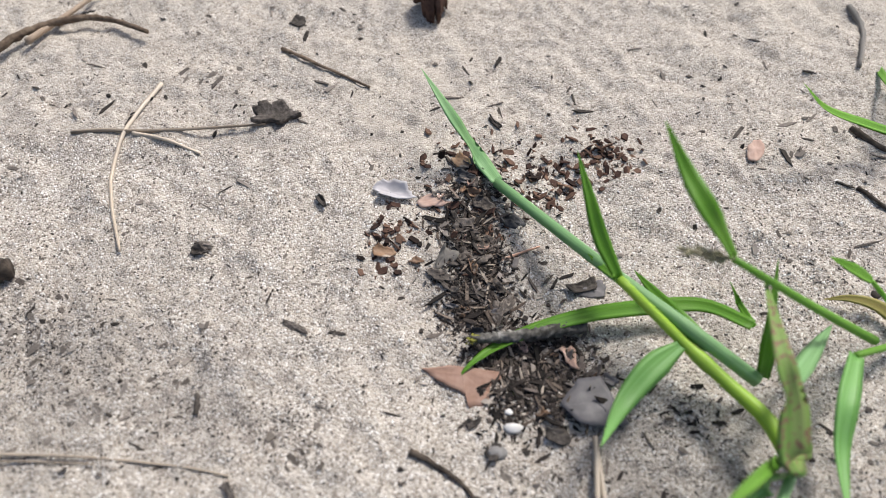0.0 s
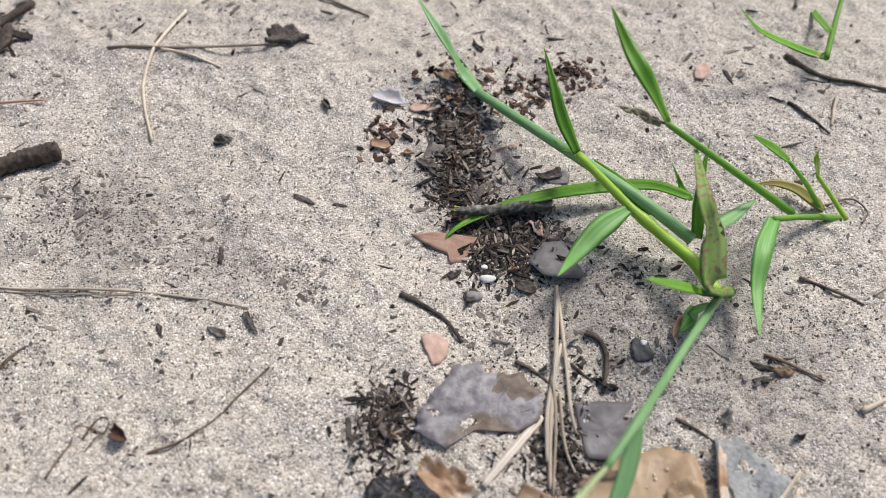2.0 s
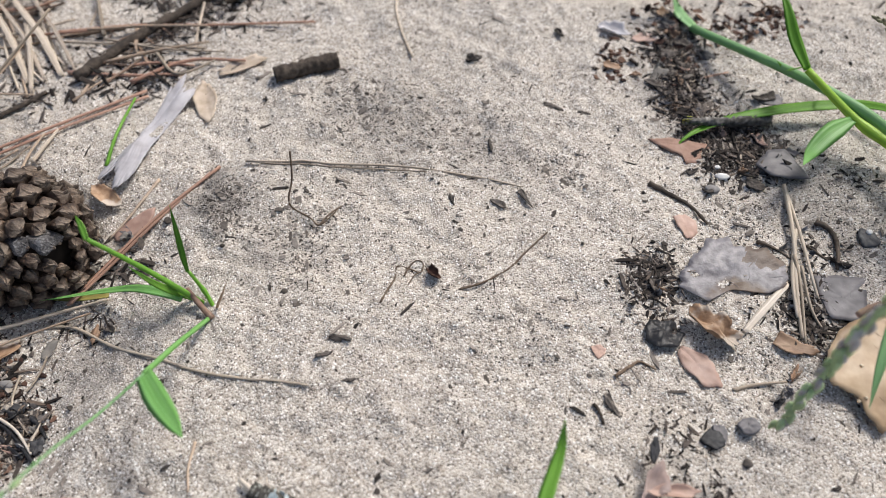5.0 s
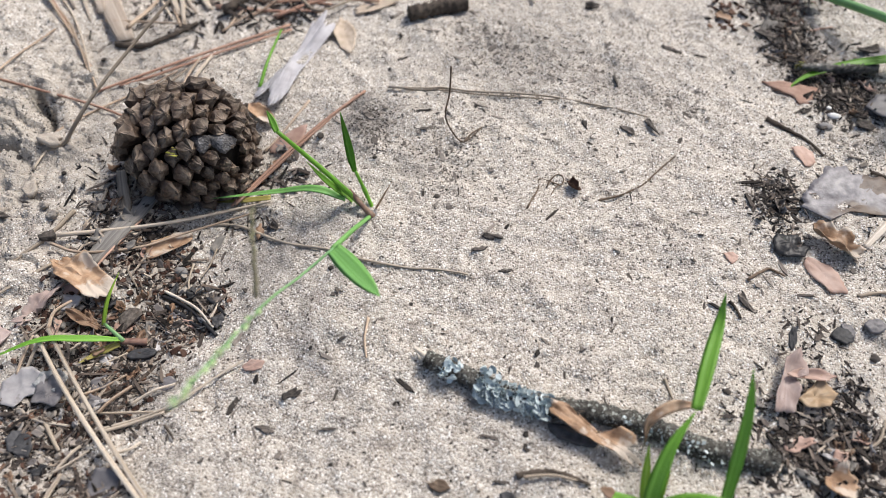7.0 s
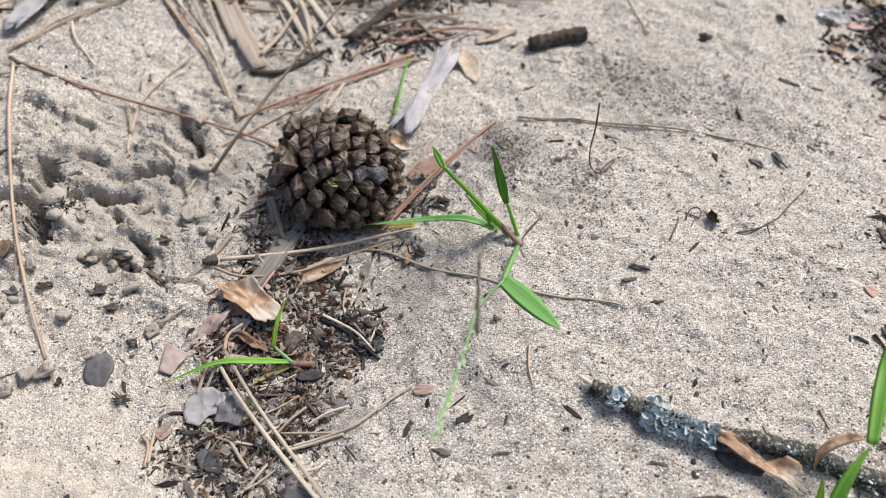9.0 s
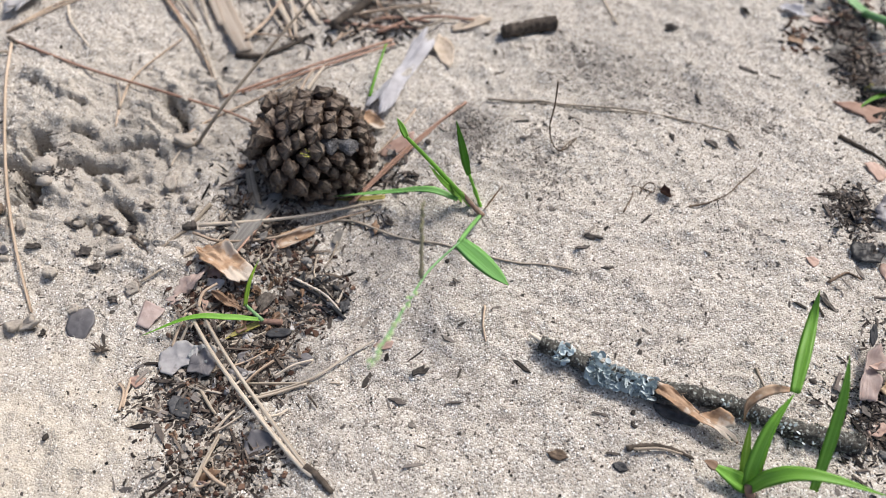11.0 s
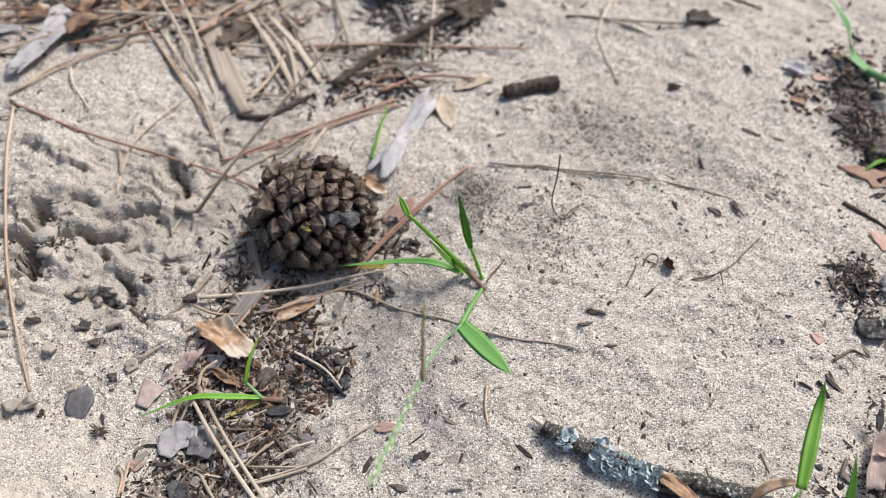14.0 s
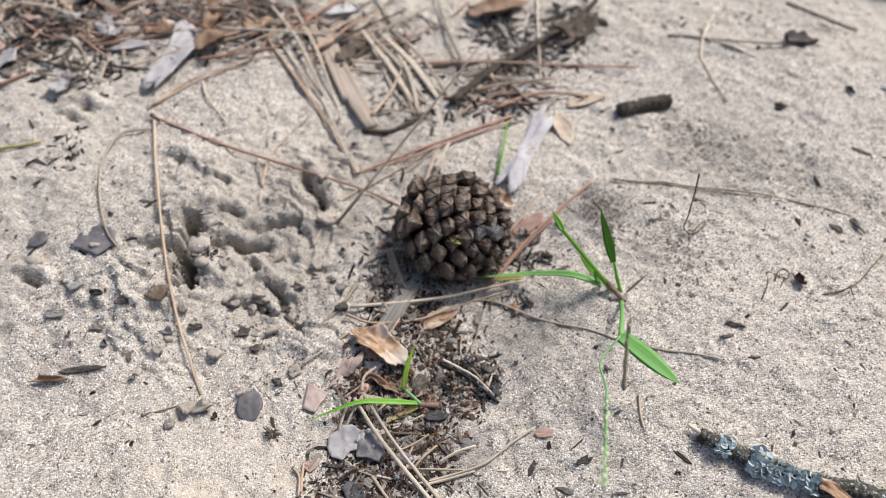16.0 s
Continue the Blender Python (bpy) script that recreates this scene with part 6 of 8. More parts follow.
litter_straw(11, 0.8, NEEDLE_GREY, (-0.1913, -0.0763, -0.0031), (-0.1859, -0.0809, -0.0027), (-0.1828, -0.0832, -0.0020))
litter_straw(12, 0.5, NEEDLE_GREY, (-0.1754, -0.0162, -0.0089), (-0.1744, -0.0228, -0.0092), (-0.1719, -0.0275, -0.0088))
litter_straw(13, 0.5, NEEDLE_GREY, (-0.1699, -0.0096, -0.0084), (-0.1701, -0.0156, -0.0091), (-0.1711, -0.0209, -0.0091))
litter_straw(14, 0.6, NEEDLE_TAN, (-0.2101, -0.0877, -0.0008), (-0.2117, -0.0828, -0.0014), (-0.2129, -0.0784, -0.0018))
litter_straw(15, 0.5, TWIG_DARK, (-0.1579, -0.0717, -0.0005), (-0.1555, -0.0734, -0.0004), (-0.1536, -0.0751, 0.0001))
litter_straw(16, 0.7, NEEDLE_TAN, (-0.1796, -0.1048, 0.0006), (-0.1773, -0.1045, 0.0002), (-0.1742, -0.1019, 0.0003))
litter_straw(17, 0.9, NEEDLE_TAN, (-0.1790, -0.0994, -0.0005), (-0.1740, -0.1020, 0.0008), (-0.1704, -0.1029, 0.0003))
litter_straw(18, 0.6, NEEDLE_PALE, (-0.1669, -0.0810, -0.0007), (-0.1637, -0.0796, -0.0001), (-0.1622, -0.0772, -0.0008))
litter_straw(19, 0.5, NEEDLE_PALE, (-0.1892, -0.0592, -0.0049), (-0.1855, -0.0554, -0.0067), (-0.1807, -0.0510, -0.0069))
litter_straw(20, 0.7, NEEDLE_PALE, (-0.1741, -0.0757, -0.0028), (-0.1676, -0.0724, -0.0024), (-0.1594, -0.0684, -0.0004))
litter_straw(21, 0.7, NEEDLE_TAN, (-0.2153, -0.0808, -0.0015), (-0.2126, -0.0829, -0.0014), (-0.2104, -0.0891, -0.0003))
litter_straw(22, 0.55, NEEDLE_TAN, (-0.1120, -0.0318, 0.0038), (-0.1112, -0.0387, 0.0042), (-0.1092, -0.0445, 0.0040))
litter_straw(23, 0.7, NEEDLE_GREY, (-0.2138, -0.0298, -0.0003), (-0.2192, -0.0377, 0.0005), (-0.2251, -0.0463, 0.0007))
char_twig = thing("charred_twig", (-0.1706, -0.0314, -0.0096), "half charred twig with a bleached white side", "twig")
rod("bleached_side", [(-0.1797, -0.0283, -0.0078), (-0.1740, -0.0299, -0.0078), (-0.1666, -0.0330, -0.0065), (-0.1588, -0.0387, -0.0056)], 0.55, 0.35, WOOD_PALE, char_twig, "bleached white wood", 7, 0.15, 3)
rod("charred_side", [(-0.1802, -0.0296, -0.0085), (-0.1736, -0.0312, -0.0084), (-0.1661, -0.0348, -0.0072), (-0.1568, -0.0412, -0.0052)], 0.55, 0.6, CHAR_BLACK, char_twig, "black charred wood", 9, 0.3, 5)
twig([(-0.1773, -0.0329, -0.0096), (-0.1689, -0.0362, -0.0088), (-0.1615, -0.0397, -0.0079)], CHAR_BLACK, "black charred twig in litter", 1.0, seed=11)
twig([(-0.1654, -0.0281, -0.0084), (-0.1616, -0.0304, -0.0080), (-0.1569, -0.0339, -0.0063)], CHAR_BLACK, "black charred twig in litter", 0.8, seed=12)
burr = thing("burr", (-0.2261, -0.0720, -0.0010), "small dark spiky burr on sand", "burr")
rng = np.random.default_rng(8)
for k in range(14):
    a = k * 2.4
    c0 = np.array((-0.2261, -0.0720, -0.0010))
    d = np.array((math.cos(a), math.sin(a) * 0.7, rng.uniform(0.2, 1.1))) * rng.uniform(0.0022, 0.0040)
    rod("spine", [c0 + d * 0.05 + (0, 0, 0.0006), c0 + d * 0.6 + (0, 0, 0.0004), c0 + d], 0.55, 0.12, TWIG_DARK, burr, "", 5, 0.2, k, 3)
pebble("stone", (-0.1784, -0.0193, -0.0095), (4, 3.5, 2.5), STONE, "small grey stone in the litter", 6)

# ---- round the lichened twig and the litter beyond ----
flake("dead_leaf", (-0.0586, -0.0506, 0.0085), (-0.0342, -0.0593, 0.0032), 8.5, LEAF_ORANGE, "long ragged orange-tan leaf leaning on the twig", "leaf", 44, 0.3, jag=0.3, curl=1.0, crumple=1.5, up=0.6, tilt=-8, bites=5, n=80, rings=6, outline=((-1.04, 0.4), (-0.78, 0.6), (-0.26, 0.33), (0.08, 0.17), (0.36, 1.08), (0.65, 1.0), (1.07, 0.03), (0.9, -0.47), (0.38, -0.57), (-0.23, -0.6), (-0.86, -0.7)), ribs=2)
flake("bark_chip", (-0.0577, -0.0547, 0.0042), (-0.0450, -0.0563, 0.0025), 4, CHAR, "dark charred bark sliver beside the twig", "bark", 45, 1.2, jag=0.1)
twig([(-0.0645, -0.0685, 0.0030), (-0.0582, -0.0664, 0.0037), (-0.0520, -0.0661, 0.0037), (-0.0462, -0.0672, 0.0029)], TWIG_DARK, "dark curved bark strip on sand", 0.8, seed=61, name="bark_strip")
needle([(-0.0627, -0.0689, 0.0034), (-0.0559, -0.0673, 0.0041), (-0.0496, -0.0672, 0.0034)], NEEDLE_GREY, "split grey strip of bark on sand", 0.5, "bark_strip", "bark", "", 1.6)
flake("bark_chip", (-0.0856, -0.0739, 0.0024), (-0.0803, -0.0747, 0.0027), 3.2, TWIG_BROWN, "small brown bark chip on sand", "bark", 47, 0.8)
flake("bark_chip", (-0.0676, -0.0731, 0.0027), (-0.0637, -0.0747, 0.0028), 3, CHAR, "small dark bark chip on sand", "bark", 147, 0.8)
flake("dead_leaf", (0.0013, -0.0400, 0.0026), (0.0053, -0.0194, 0.0059), 8, LEAF_MAUVE, "curled pinkish-brown dead leaf standing on edge", "leaf", 48, 0.4, jag=0.10, curl=1.2, crumple=0.9, tilt=10, up=1, n=80, outline=((-0.96, 0.6), (-0.4, 0.7), (0.12, 0.36), (0.58, 0.36), (1.02, -0.4), (0.67, -0.9), (0.3, -1.2), (0.3, -0.2), (-0.08, -0.9), (-0.75, -0.8)), ribs=2)
flake("dead_leaf", (0.0034, -0.0279, 0.0047), (0.0153, -0.0262, 0.0033), 4, LEAF_PINK, "pale rolled dead leaf on litter", "leaf", 49, 0.4, curl=2, up=1)
flake("dead_leaf", (0.0066, -0.0342, 0.0026), (0.0158, -0.0296, 0.0030), 9, LEAF_TAN, "olive-brown torn dead leaf on litter", "leaf", 50, 0.4, jag=0.10, curl=1.2, crumple=0.8, up=1.2, n=70, outline=((-1.0, 0.1), (0.2, 0.7), (0.9, 1.1), (1.0, -0.3), (0.1, -0.9), (-0.8, -0.6)), ribs=2)
flake("charred_chip", (0.0179, -0.0120, 0.0016), (0.0239, -0.0100, 0.0008), 5, CHAR, "dark grey charred chip on sand", "chip", 51, 1.0, jag=0.15, blunt=4)
flake("charred_chip", (0.0278, -0.0064, 0.0010), (0.0331, -0.0052, 0.0013), 5, LEAF_DARKGREY, "grey flat chip on sand", "chip", 52, 1.0, jag=0.1)
flake("dead_leaf", (0.0110, -0.0534, 0.0003), (0.0210, -0.0549, 0.0002), 9, LEAF_ORANGE, "curled orange dead leaf in litter", "leaf", 53, 0.4, jag=0.3, curl=4, up=1, ribs=3)
needle([(0.0131, -0.0457, 0.0006), (0.0201, -0.0446, 0.0007), (0.0263, -0.0413, 0.0011), (0.0296, -0.0342, 0.0006)], NEEDLE_GREY, "curled dry strand in the litter", 0.6, "dried_strand", "strand")
needle([(-0.0285, -0.0344, 0.0027), (-0.0274, -0.0371, 0.0025), (-0.0261, -0.0397, 0.0021)], NEEDLE_GREY, "short dry straw on sand", 0.55, "straw", "straw", "dry straws")
twig([(-0.0103, -0.0059, 0.0029), (-0.0088, -0.0075, 0.0028), (-0.0075, -0.0113, 0.0032)], TWIG_DARK, "short dark twig bit", 0.56, seed=13)
flake("dead_leaf", (0.0047, -0.0211, 0.0063), (0.0042, -0.0154, 0.0100), 2.6, CHAR, "dark pointed tip of a dead leaf", "leaf", 148, 0.4, tilt=25)

# ---- middle litter: large dead leaves ----
torn_leaf = flake("dead_leaf", (0.0150, 0.0354, 0.0018), (0.0469, 0.0442, 0.0006), 22, LEAF_GREY, "large torn grey dead leaf with a brown corner lying on sand", "leaf", 54, 0.35, jag=0.12, curl=0.5, crumple=0.7, up=1.7, bites=4, n=140, rings=7, outline=((-1.13, 0.05), (-0.85, 0.55), (-0.55, 1.05), (-0.2, 1.45), (0.18, 1.43), (0.19, 1.08), (0.8, 1.0), (0.9, 0.6), (1.03, 0.4), (0.9, -0.3), (0.5, -0.5), (-0.15, -0.25), (-0.65, -0.55), (-0.95, -0.2)), ribs=4)
torn_leaf.data.materials.append(LEAF_UMBER)
for face in torn_leaf.data.polygons:
    at = torn_leaf.location + face.center
    if at.x > 0.0335 + 0.003 * noise.noise(at * 400) and at.y > 0.0462 + 0.0025 * noise.noise(at * 300 + Vector((3, 1, 2))):
        face.material_index = 1
flake("dead_leaf", (0.0549, 0.0392, -0.0005), (0.0713, 0.0413, -0.0012), 16, LEAF_DARKGREY, "slate-grey dead leaf under the straws", "leaf", 56, 0.4, jag=0.06, up=0.8, crumple=0.5, outline=((-0.85, 0.95), (0.0, 0.98), (1.1, 0.9), (0.9, 0.1), (0.5, -1.1), (-0.75, -0.9)), ribs=4)
oak = thing("oak_leaf", (0.0672, 0.0166, -0.0007), "broad tan lobed oak leaf lying on the sand", "leaf")
v, f, top = sheet((0.0668, -0.0001, -0.0007), (0.0747, 0.0362, 0.0007), 27, 0.4, 57, jag=0.05, curl=1.0, arch=1.0, crumple=0.9, up=2.0, n=110, rings=8, outline=((-0.14, 1.25), (0.32, 1.05), (0.73, 0.54), (1.03, -0.24), (1.0, -0.71), (0.61, -0.96), (0.03, -0.52), (-0.43, -0.52), (-0.77, -0.4), (-1.12, 0.07), (-0.98, 0.38), (-0.73, 0.54), (-0.67, 1.16), (-0.31, 1.24)))
veins(top, link("leaf_blade", v, f, LEAF_TAN, oak), LEAF_TAN, 27, 5)
rng = np.random.default_rng(6)
for k in range(16):
    place = Vector(top(rng.uniform(-0.8, 0.75), rng.uniform(-0.6, 0.6)))
    bm = bmesh.new()
    bmesh.ops.create_icosphere(bm, subdivisions=2, radius=rng.uniform(0.0003, 0.0006), matrix=Matrix.Diagonal((1, 1, 0.7, 1)))
    me = bpy.data.meshes.new("droplet")
    bm.to_mesh(me)
    bm.free()
    me.polygons.foreach_set("use_smooth", [True] * len(me.polygons))
    me.materials.append(WATER)
    drop = new("droplet", me)
    drop.parent, drop.location = oak, place - oak.location + Vector((0, 0, 0.0002))
v, f, top = sheet((0.0745, 0.0206, 0.0014), (0.0880, 0.0193, 0.0022), 14, 0.4, 58, jag=0.16, corners=7, curl=1.6, crumple=0.8, up=2.0, n=56)
link("lobe", v, f, LEAF_TAN, oak, "paler raised lobe")
flake("dead_leaf", (0.0985, 0.0409, -0.0000), (0.0969, 0.0118, -0.0002), 16, LEAF_DECAY, "bluish-grey decayed leaf on sand", "leaf", 59, 0.2, jag=0.16, crumple=0.9, up=0.1, n=80, outline=((-0.9, -0.95), (-1.01, 0.0), (-0.68, 0.37), (-0.38, 1.3), (0.35, 1.35), (0.95, 0.37), (0.95, -0.35), (0.0, -0.55), (-0.24, -1.0)), ribs=4)
flake("dead_leaf", (0.0906, 0.0375, 0.0016), (0.0891, 0.0192, 0.0006), 5.5, LEAF_ORANGE, "narrow curled tan leaf on edge", "leaf", 60, 0.4, jag=0.15, curl=3.5, tilt=-35, up=1.5)
flake("dead_leaf", (0.0144, 0.0269, 0.0026), (0.0320, 0.0157, 0.0009), 9, LEAF_ORANGE, "curled orange-brown dead leaf", "leaf", 61, 0.4, jag=0.26, curl=4, crumple=1.8, up=1.6, tilt=-10, bites=5, n=80, rings=7, ribs=3)
flake("dead_leaf", (0.0128, 0.0165, 0.0011), (0.0233, 0.0047, 0.0008), 8, LEAF_PINK, "flat pinkish-brown dead leaf", "leaf", 62, 0.4, jag=0.12, taper=-0.3, ribs=3)
flake("charred_chip", (0.0035, 0.0178, 0.0024), (0.0150, 0.0195, 0.0014), 10, CHAR_BLACK, "black crumpled charred leaf fragment", "chip", 63, 0.6, jag=0.10, crumple=1.3, up=1.2, outline=((-1.0, 0.3), (-0.6, 0.9), (0.6, 0.8), (1.0, 0.0), (0.5, -0.9), (-0.5, -1.0), (-1.0, -0.4)))
flake("dead_leaf", (0.0140, 0.0582, 0.0020), (0.0214, 0.0605, 0.0004), 9, LEAF_PINK, "small orange-pink dead leaf scrap", "leaf", 64, 0.4, jag=0.12, taper=0.3, ribs=3)
flake("dead_leaf", (-0.0118, 0.0111, 0.0043), (-0.0070, 0.0085, 0.0033), 5, LEAF_PINK, "tiny orange-pink leaf scrap on sand", "leaf", 65, 0.4, jag=0.2)
flake("dead_leaf", (0.0386, 0.0211, 0.0006), (0.0516, 0.0195, 0.0000), 7, LEAF_BROWN, "brown decayed leaf scrap", "leaf", 66, 0.5, jag=0.3, curl=1.5)
flake("charred_chip", (0.0205, -0.0083, 0.0014), (0.0255, -0.0082, 0.0007), 6, LEAF_DARKGREY, "slate-grey flat chip on sand", "chip", 67, 0.6, jag=0.25, corners=5)
straws = thing("straw_bundle", (0.0508, 0.0622, -0.0004), "bundle of bleached dry straws on a grey leaf", "straw")
for pts, r in ((((0.0514, 0.0834, -0.0007), (0.0504, 0.0605, 0.0020), (0.0486, 0.0389, 0.0022), (0.0483, 0.0234, 0.0016)), 0.75), (((0.0516, 0.0796, -0.0003), (0.0529, 0.0610, 0.0016), (0.0540, 0.0452, 0.0018), (0.0554, 0.0387, 0.0004)), 0.6),
               (((0.0519, 0.0634, 0.0010), (0.0479, 0.0442, 0.0025), (0.0477, 0.0299, 0.0021)), 0.7), (((0.0510, 0.0482, 0.0027), (0.0524, 0.0343, 0.0013), (0.0561, 0.0256, 0.0004)), 0.5), (((0.0492, 0.0517, 0.0031), (0.0500, 0.0408, 0.0022), (0.0491, 0.0219, 0.0015)), 0.55)):
    rod("straw", pts, r, r * 0.7, NEEDLE_PALE if r > 0.56 else NEEDLE_GREY, straws, "", 7, 0.06, 4)
strip("wood_splinter", [(0.0319, 0.0227, 0.0022), (0.0386, 0.0314, 0.0025), (0.0466, 0.0419, 0.0013)], 2.3, 1.2, WOOD_PALE, "pale split wood splinter on sand", "wood", 68)
needle([(0.0739, -0.0025, -0.0006), (0.0828, 0.0064, 0.0003), (0.0938, 0.0170, -0.0005), (0.1022, 0.0226, -0.0002), (0.1117, 0.0330, -0.0007)], NEEDLE_PALE, "long bleached straw on sand", 0.75, "straw", "straw", "dry straws", 1.2)
needle([(0.0848, -0.0035, 0.0005), (0.0938, 0.0053, 0.0005), (0.1006, 0.0135, 0.0004), (0.1107, 0.0287, -0.0008)], NEEDLE_PALE, "long bleached straw on sand", 0.8, "straw", "straw", "dry straws", 1.2)
needle([(0.0795, 0.0038, 0.0003), (0.0830, 0.0011, 0.0008), (0.0874, -0.0014, 0.0007)], NEEDLE_GREY, "short dry straw on sand", 0.5, "straw", "straw", "dry straws")
twig([(0.0059, 0.0757, 0.0013), (0.0124, 0.0733, -0.0000), (0.0196, 0.0687, 0.0000), (0.0246, 0.0622, -0.0001)], TWIG_DARK, "dark split bark twig on sand", 0.88, seed=14)
twig([(0.0394, 0.0575, 0.0001), (0.0434, 0.0555, 0.0007), (0.0489, 0.0514, 0.0009)], TWIG_DARK, "thin dark twig beside the grey leaf", 0.64, seed=15)
twig([(0.0547, 0.0583, -0.0001), (0.0578, 0.0555, 0.0000), (0.0605, 0.0534, -0.0003)], TWIG_DARK, "thin dark twig on sand", 0.48, seed=16)
twig([(0.0591, 0.0686, -0.0007), (0.0633, 0.0660, -0.0010), (0.0648, 0.0602, -0.0013), (0.0630, 0.0505, -0.0006)], TWIG_DARK, "dark bent twig on sand", 0.96, seed=17)
twig([(0.0819, 0.0448, -0.0004), (0.0862, 0.0424, -0.0002), (0.0920, 0.0386, -0.0004)], TWIG_DARK, "thin dark twig on sand", 0.56, seed=18)
twig([(-0.0507, 0.0233, 0.0050), (-0.0435, 0.0269, 0.0052), (-0.0367, 0.0334, 0.0043), (-0.0315, 0.0415, 0.0038), (-0.0262, 0.0492, 0.0035)], TWIG_BROWN, "thin brown rootlet half buried in sand", 0.4, seed=19)
twig([(-0.0725, 0.0150, 0.0058), (-0.0700, 0.0238, 0.0055), (-0.0699, 0.0288, 0.0051), (-0.0633, 0.0275, 0.0051)], TWIG_BROWN, "thin hooked brown rootlet", 0.32, seed=20)
twig([(-0.0045, 0.0032, 0.0026), (-0.0006, 0.0068, 0.0023), (0.0023, 0.0088, 0.0020), (0.0069, 0.0073, 0.0016)], TWIG_BROWN, "short bent dark twig on sand", 0.56, seed=21)
needle([(0.0276, 0.0043, 0.0012), (0.0336, 0.0070, 0.0006), (0.0428, 0.0097, -0.0003)], NEEDLE_GREY, "short dry straw on sand", 0.6, "straw", "straw", "dry straws")
flake("dead_leaf", (-0.0610, 0.0281, 0.0052), (-0.0562, 0.0260, 0.0050), 3.6, RUST_MOULD, "tiny curled red-brown leaf on sand", "leaf", 69, 0.4, curl=3, jag=0.2)


def sand_chip(k, a, b, w):
    flake("bark_chip", a, b, w, CHIP, "small dark bark chip on sand", "bark", 200 + k, 0.5, "bark chips on the sand", jag=0.34, blunt=1.5, bites=5, n=30, crumple=0.4)


def bank_chip(k, ax, ay, bx, by, w, material, words):
    a, b = (ax, ay, float(soft_h(ax, ay)) + 0.0003), (bx, by, float(soft_h(bx, by)) + 0.0006)
    flake("bark_chip", a, b, w, material, words, "bark", 500 + k, 0.6, "chips on the sandy bank", jag=0.28, blunt=2.4, bites=3, n=34, crumple=0.6, curl=0.6, up=0.3)


CHIP_WORDS = {CHIP: "dark bark chip on the sandy bank", WOOD_GREY: "flat grey wood chip on sand", LEAF_DARKGREY: "slate-grey leaf chip on sand", LEAF_UMBER: "umber leaf piece half buried in sand"}
for k, (ax, ay, bx, by, w, material) in enumerate((
        (-0.3181, -0.0393, -0.3127, -0.0384, 4.2, WOOD_GREY), (-0.3215, -0.0509, -0.3139, -0.0491, 3.6, WOOD_GREY), (-0.3024, -0.0524, -0.2974, -0.0509, 3.4, WOOD_GREY), (-0.2770, -0.0472, -0.2734, -0.0463, 3.8, LEAF_DARKGREY),
        (-0.2962, -0.0421, -0.2915, -0.0409, 3.0, CHIP), (-0.2862, -0.0372, -0.2800, -0.0340, 6.0, LEAF_UMBER), (-0.3072, -0.0412, -0.3015, -0.0401, 2.2, CHIP), (-0.3088, -0.0573, -0.3061, -0.0567, 2.4, CHIP),
        (-0.2958, -0.0569, -0.2926, -0.0562, 2.8, LEAF_DARKGREY), (-0.2533, -0.0254, -0.2470, -0.0232, 3.4, CHIP), (-0.2690, -0.0429, -0.2645, -0.0408, 3.2, CHIP), (-0.2532, -0.0402, -0.2482, -0.0385, 3.6, CHIP))):
    bank_chip(k, ax, ay, bx, by, w, material, CHIP_WORDS[material])
for k, (ax, ay, bx, by, w, material) in enumerate((
        (-0.2464, -0.0446, -0.2420, -0.0430, 4.0, CHIP), (-0.2294, -0.0482, -0.2246, -0.0472, 4.0, LEAF_UMBER), (-0.2616, -0.0302, -0.2558, -0.0277, 4.0, CHIP), (-0.2331, -0.0550, -0.2292, -0.0538, 3.2, CHIP),
        (-0.2529, -0.0711, -0.2497, -0.0700, 3.0, CHIP), (-0.2479, -0.0710, -0.2460, -0.0704, 2.6, CHIP), (-0.2412, -0.0172, -0.2357, -0.0157, 3.0, CHIP), (-0.2427, -0.0263, -0.2369, -0.0254, 3.6, CHIP), (-0.2807, -0.0653, -0.2779, -0.0644, 3.4, LEAF_DARKGREY))):
    bank_chip(k + 20, ax, ay, bx, by, w, material, CHIP_WORDS[material])
sand_chip(0, (-0.0586, 0.0592, 0.0057), (-0.0564, 0.0538, 0.0054), 2.6)
sand_chip(1, (-0.0460, 0.0587, 0.0041), (-0.0401, 0.0572, 0.0032), 3)
sand_chip(2, (-0.0374, 0.0659, 0.0035), (-0.0319, 0.0594, 0.0028), 2.2)
sand_chip(3, (-0.0856, 0.0031, 0.0054), (-0.0782, 0.0017, 0.0057), 2.6)
sand_chip(4, (-0.0878, -0.0050, 0.0057), (-0.0822, -0.0026, 0.0060), 2.4)
sand_chip(5, (-0.0311, 0.1084, 0.0022), (-0.0242, 0.1049, 0.0024), 2.4)
sand_chip(6, (-0.0626, 0.1314, 0.0010), (-0.0567, 0.1313, 0.0011), 2.6)
sand_chip(7, (-0.0489, 0.0871, 0.0029), (-0.0467, 0.0792, 0.0029), 1.6)
sand_chip(8, (0.1045, 0.0629, -0.0005), (0.1115, 0.0603, -0.0000), 2.6)
sand_chip(9, (0.1030, 0.0578, -0.0005), (0.1102, 0.0579, -0.0001), 2)
sand_chip(10, (-0.0072, -0.0020, 0.0027), (-0.0034, -0.0089, 0.0031), 2.4)
sand_chip(11, (-0.0776, -0.0108, 0.0061), (-0.0737, -0.0096, 0.0059), 2)
sand_chip(16, (-0.1337, -0.0678, 0.0004), (-0.1275, -0.0683, 0.0008), 2.4)
sand_chip(17, (-0.1289, -0.0598, 0.0013), (-0.1243, -0.0555, 0.0018), 2.4)

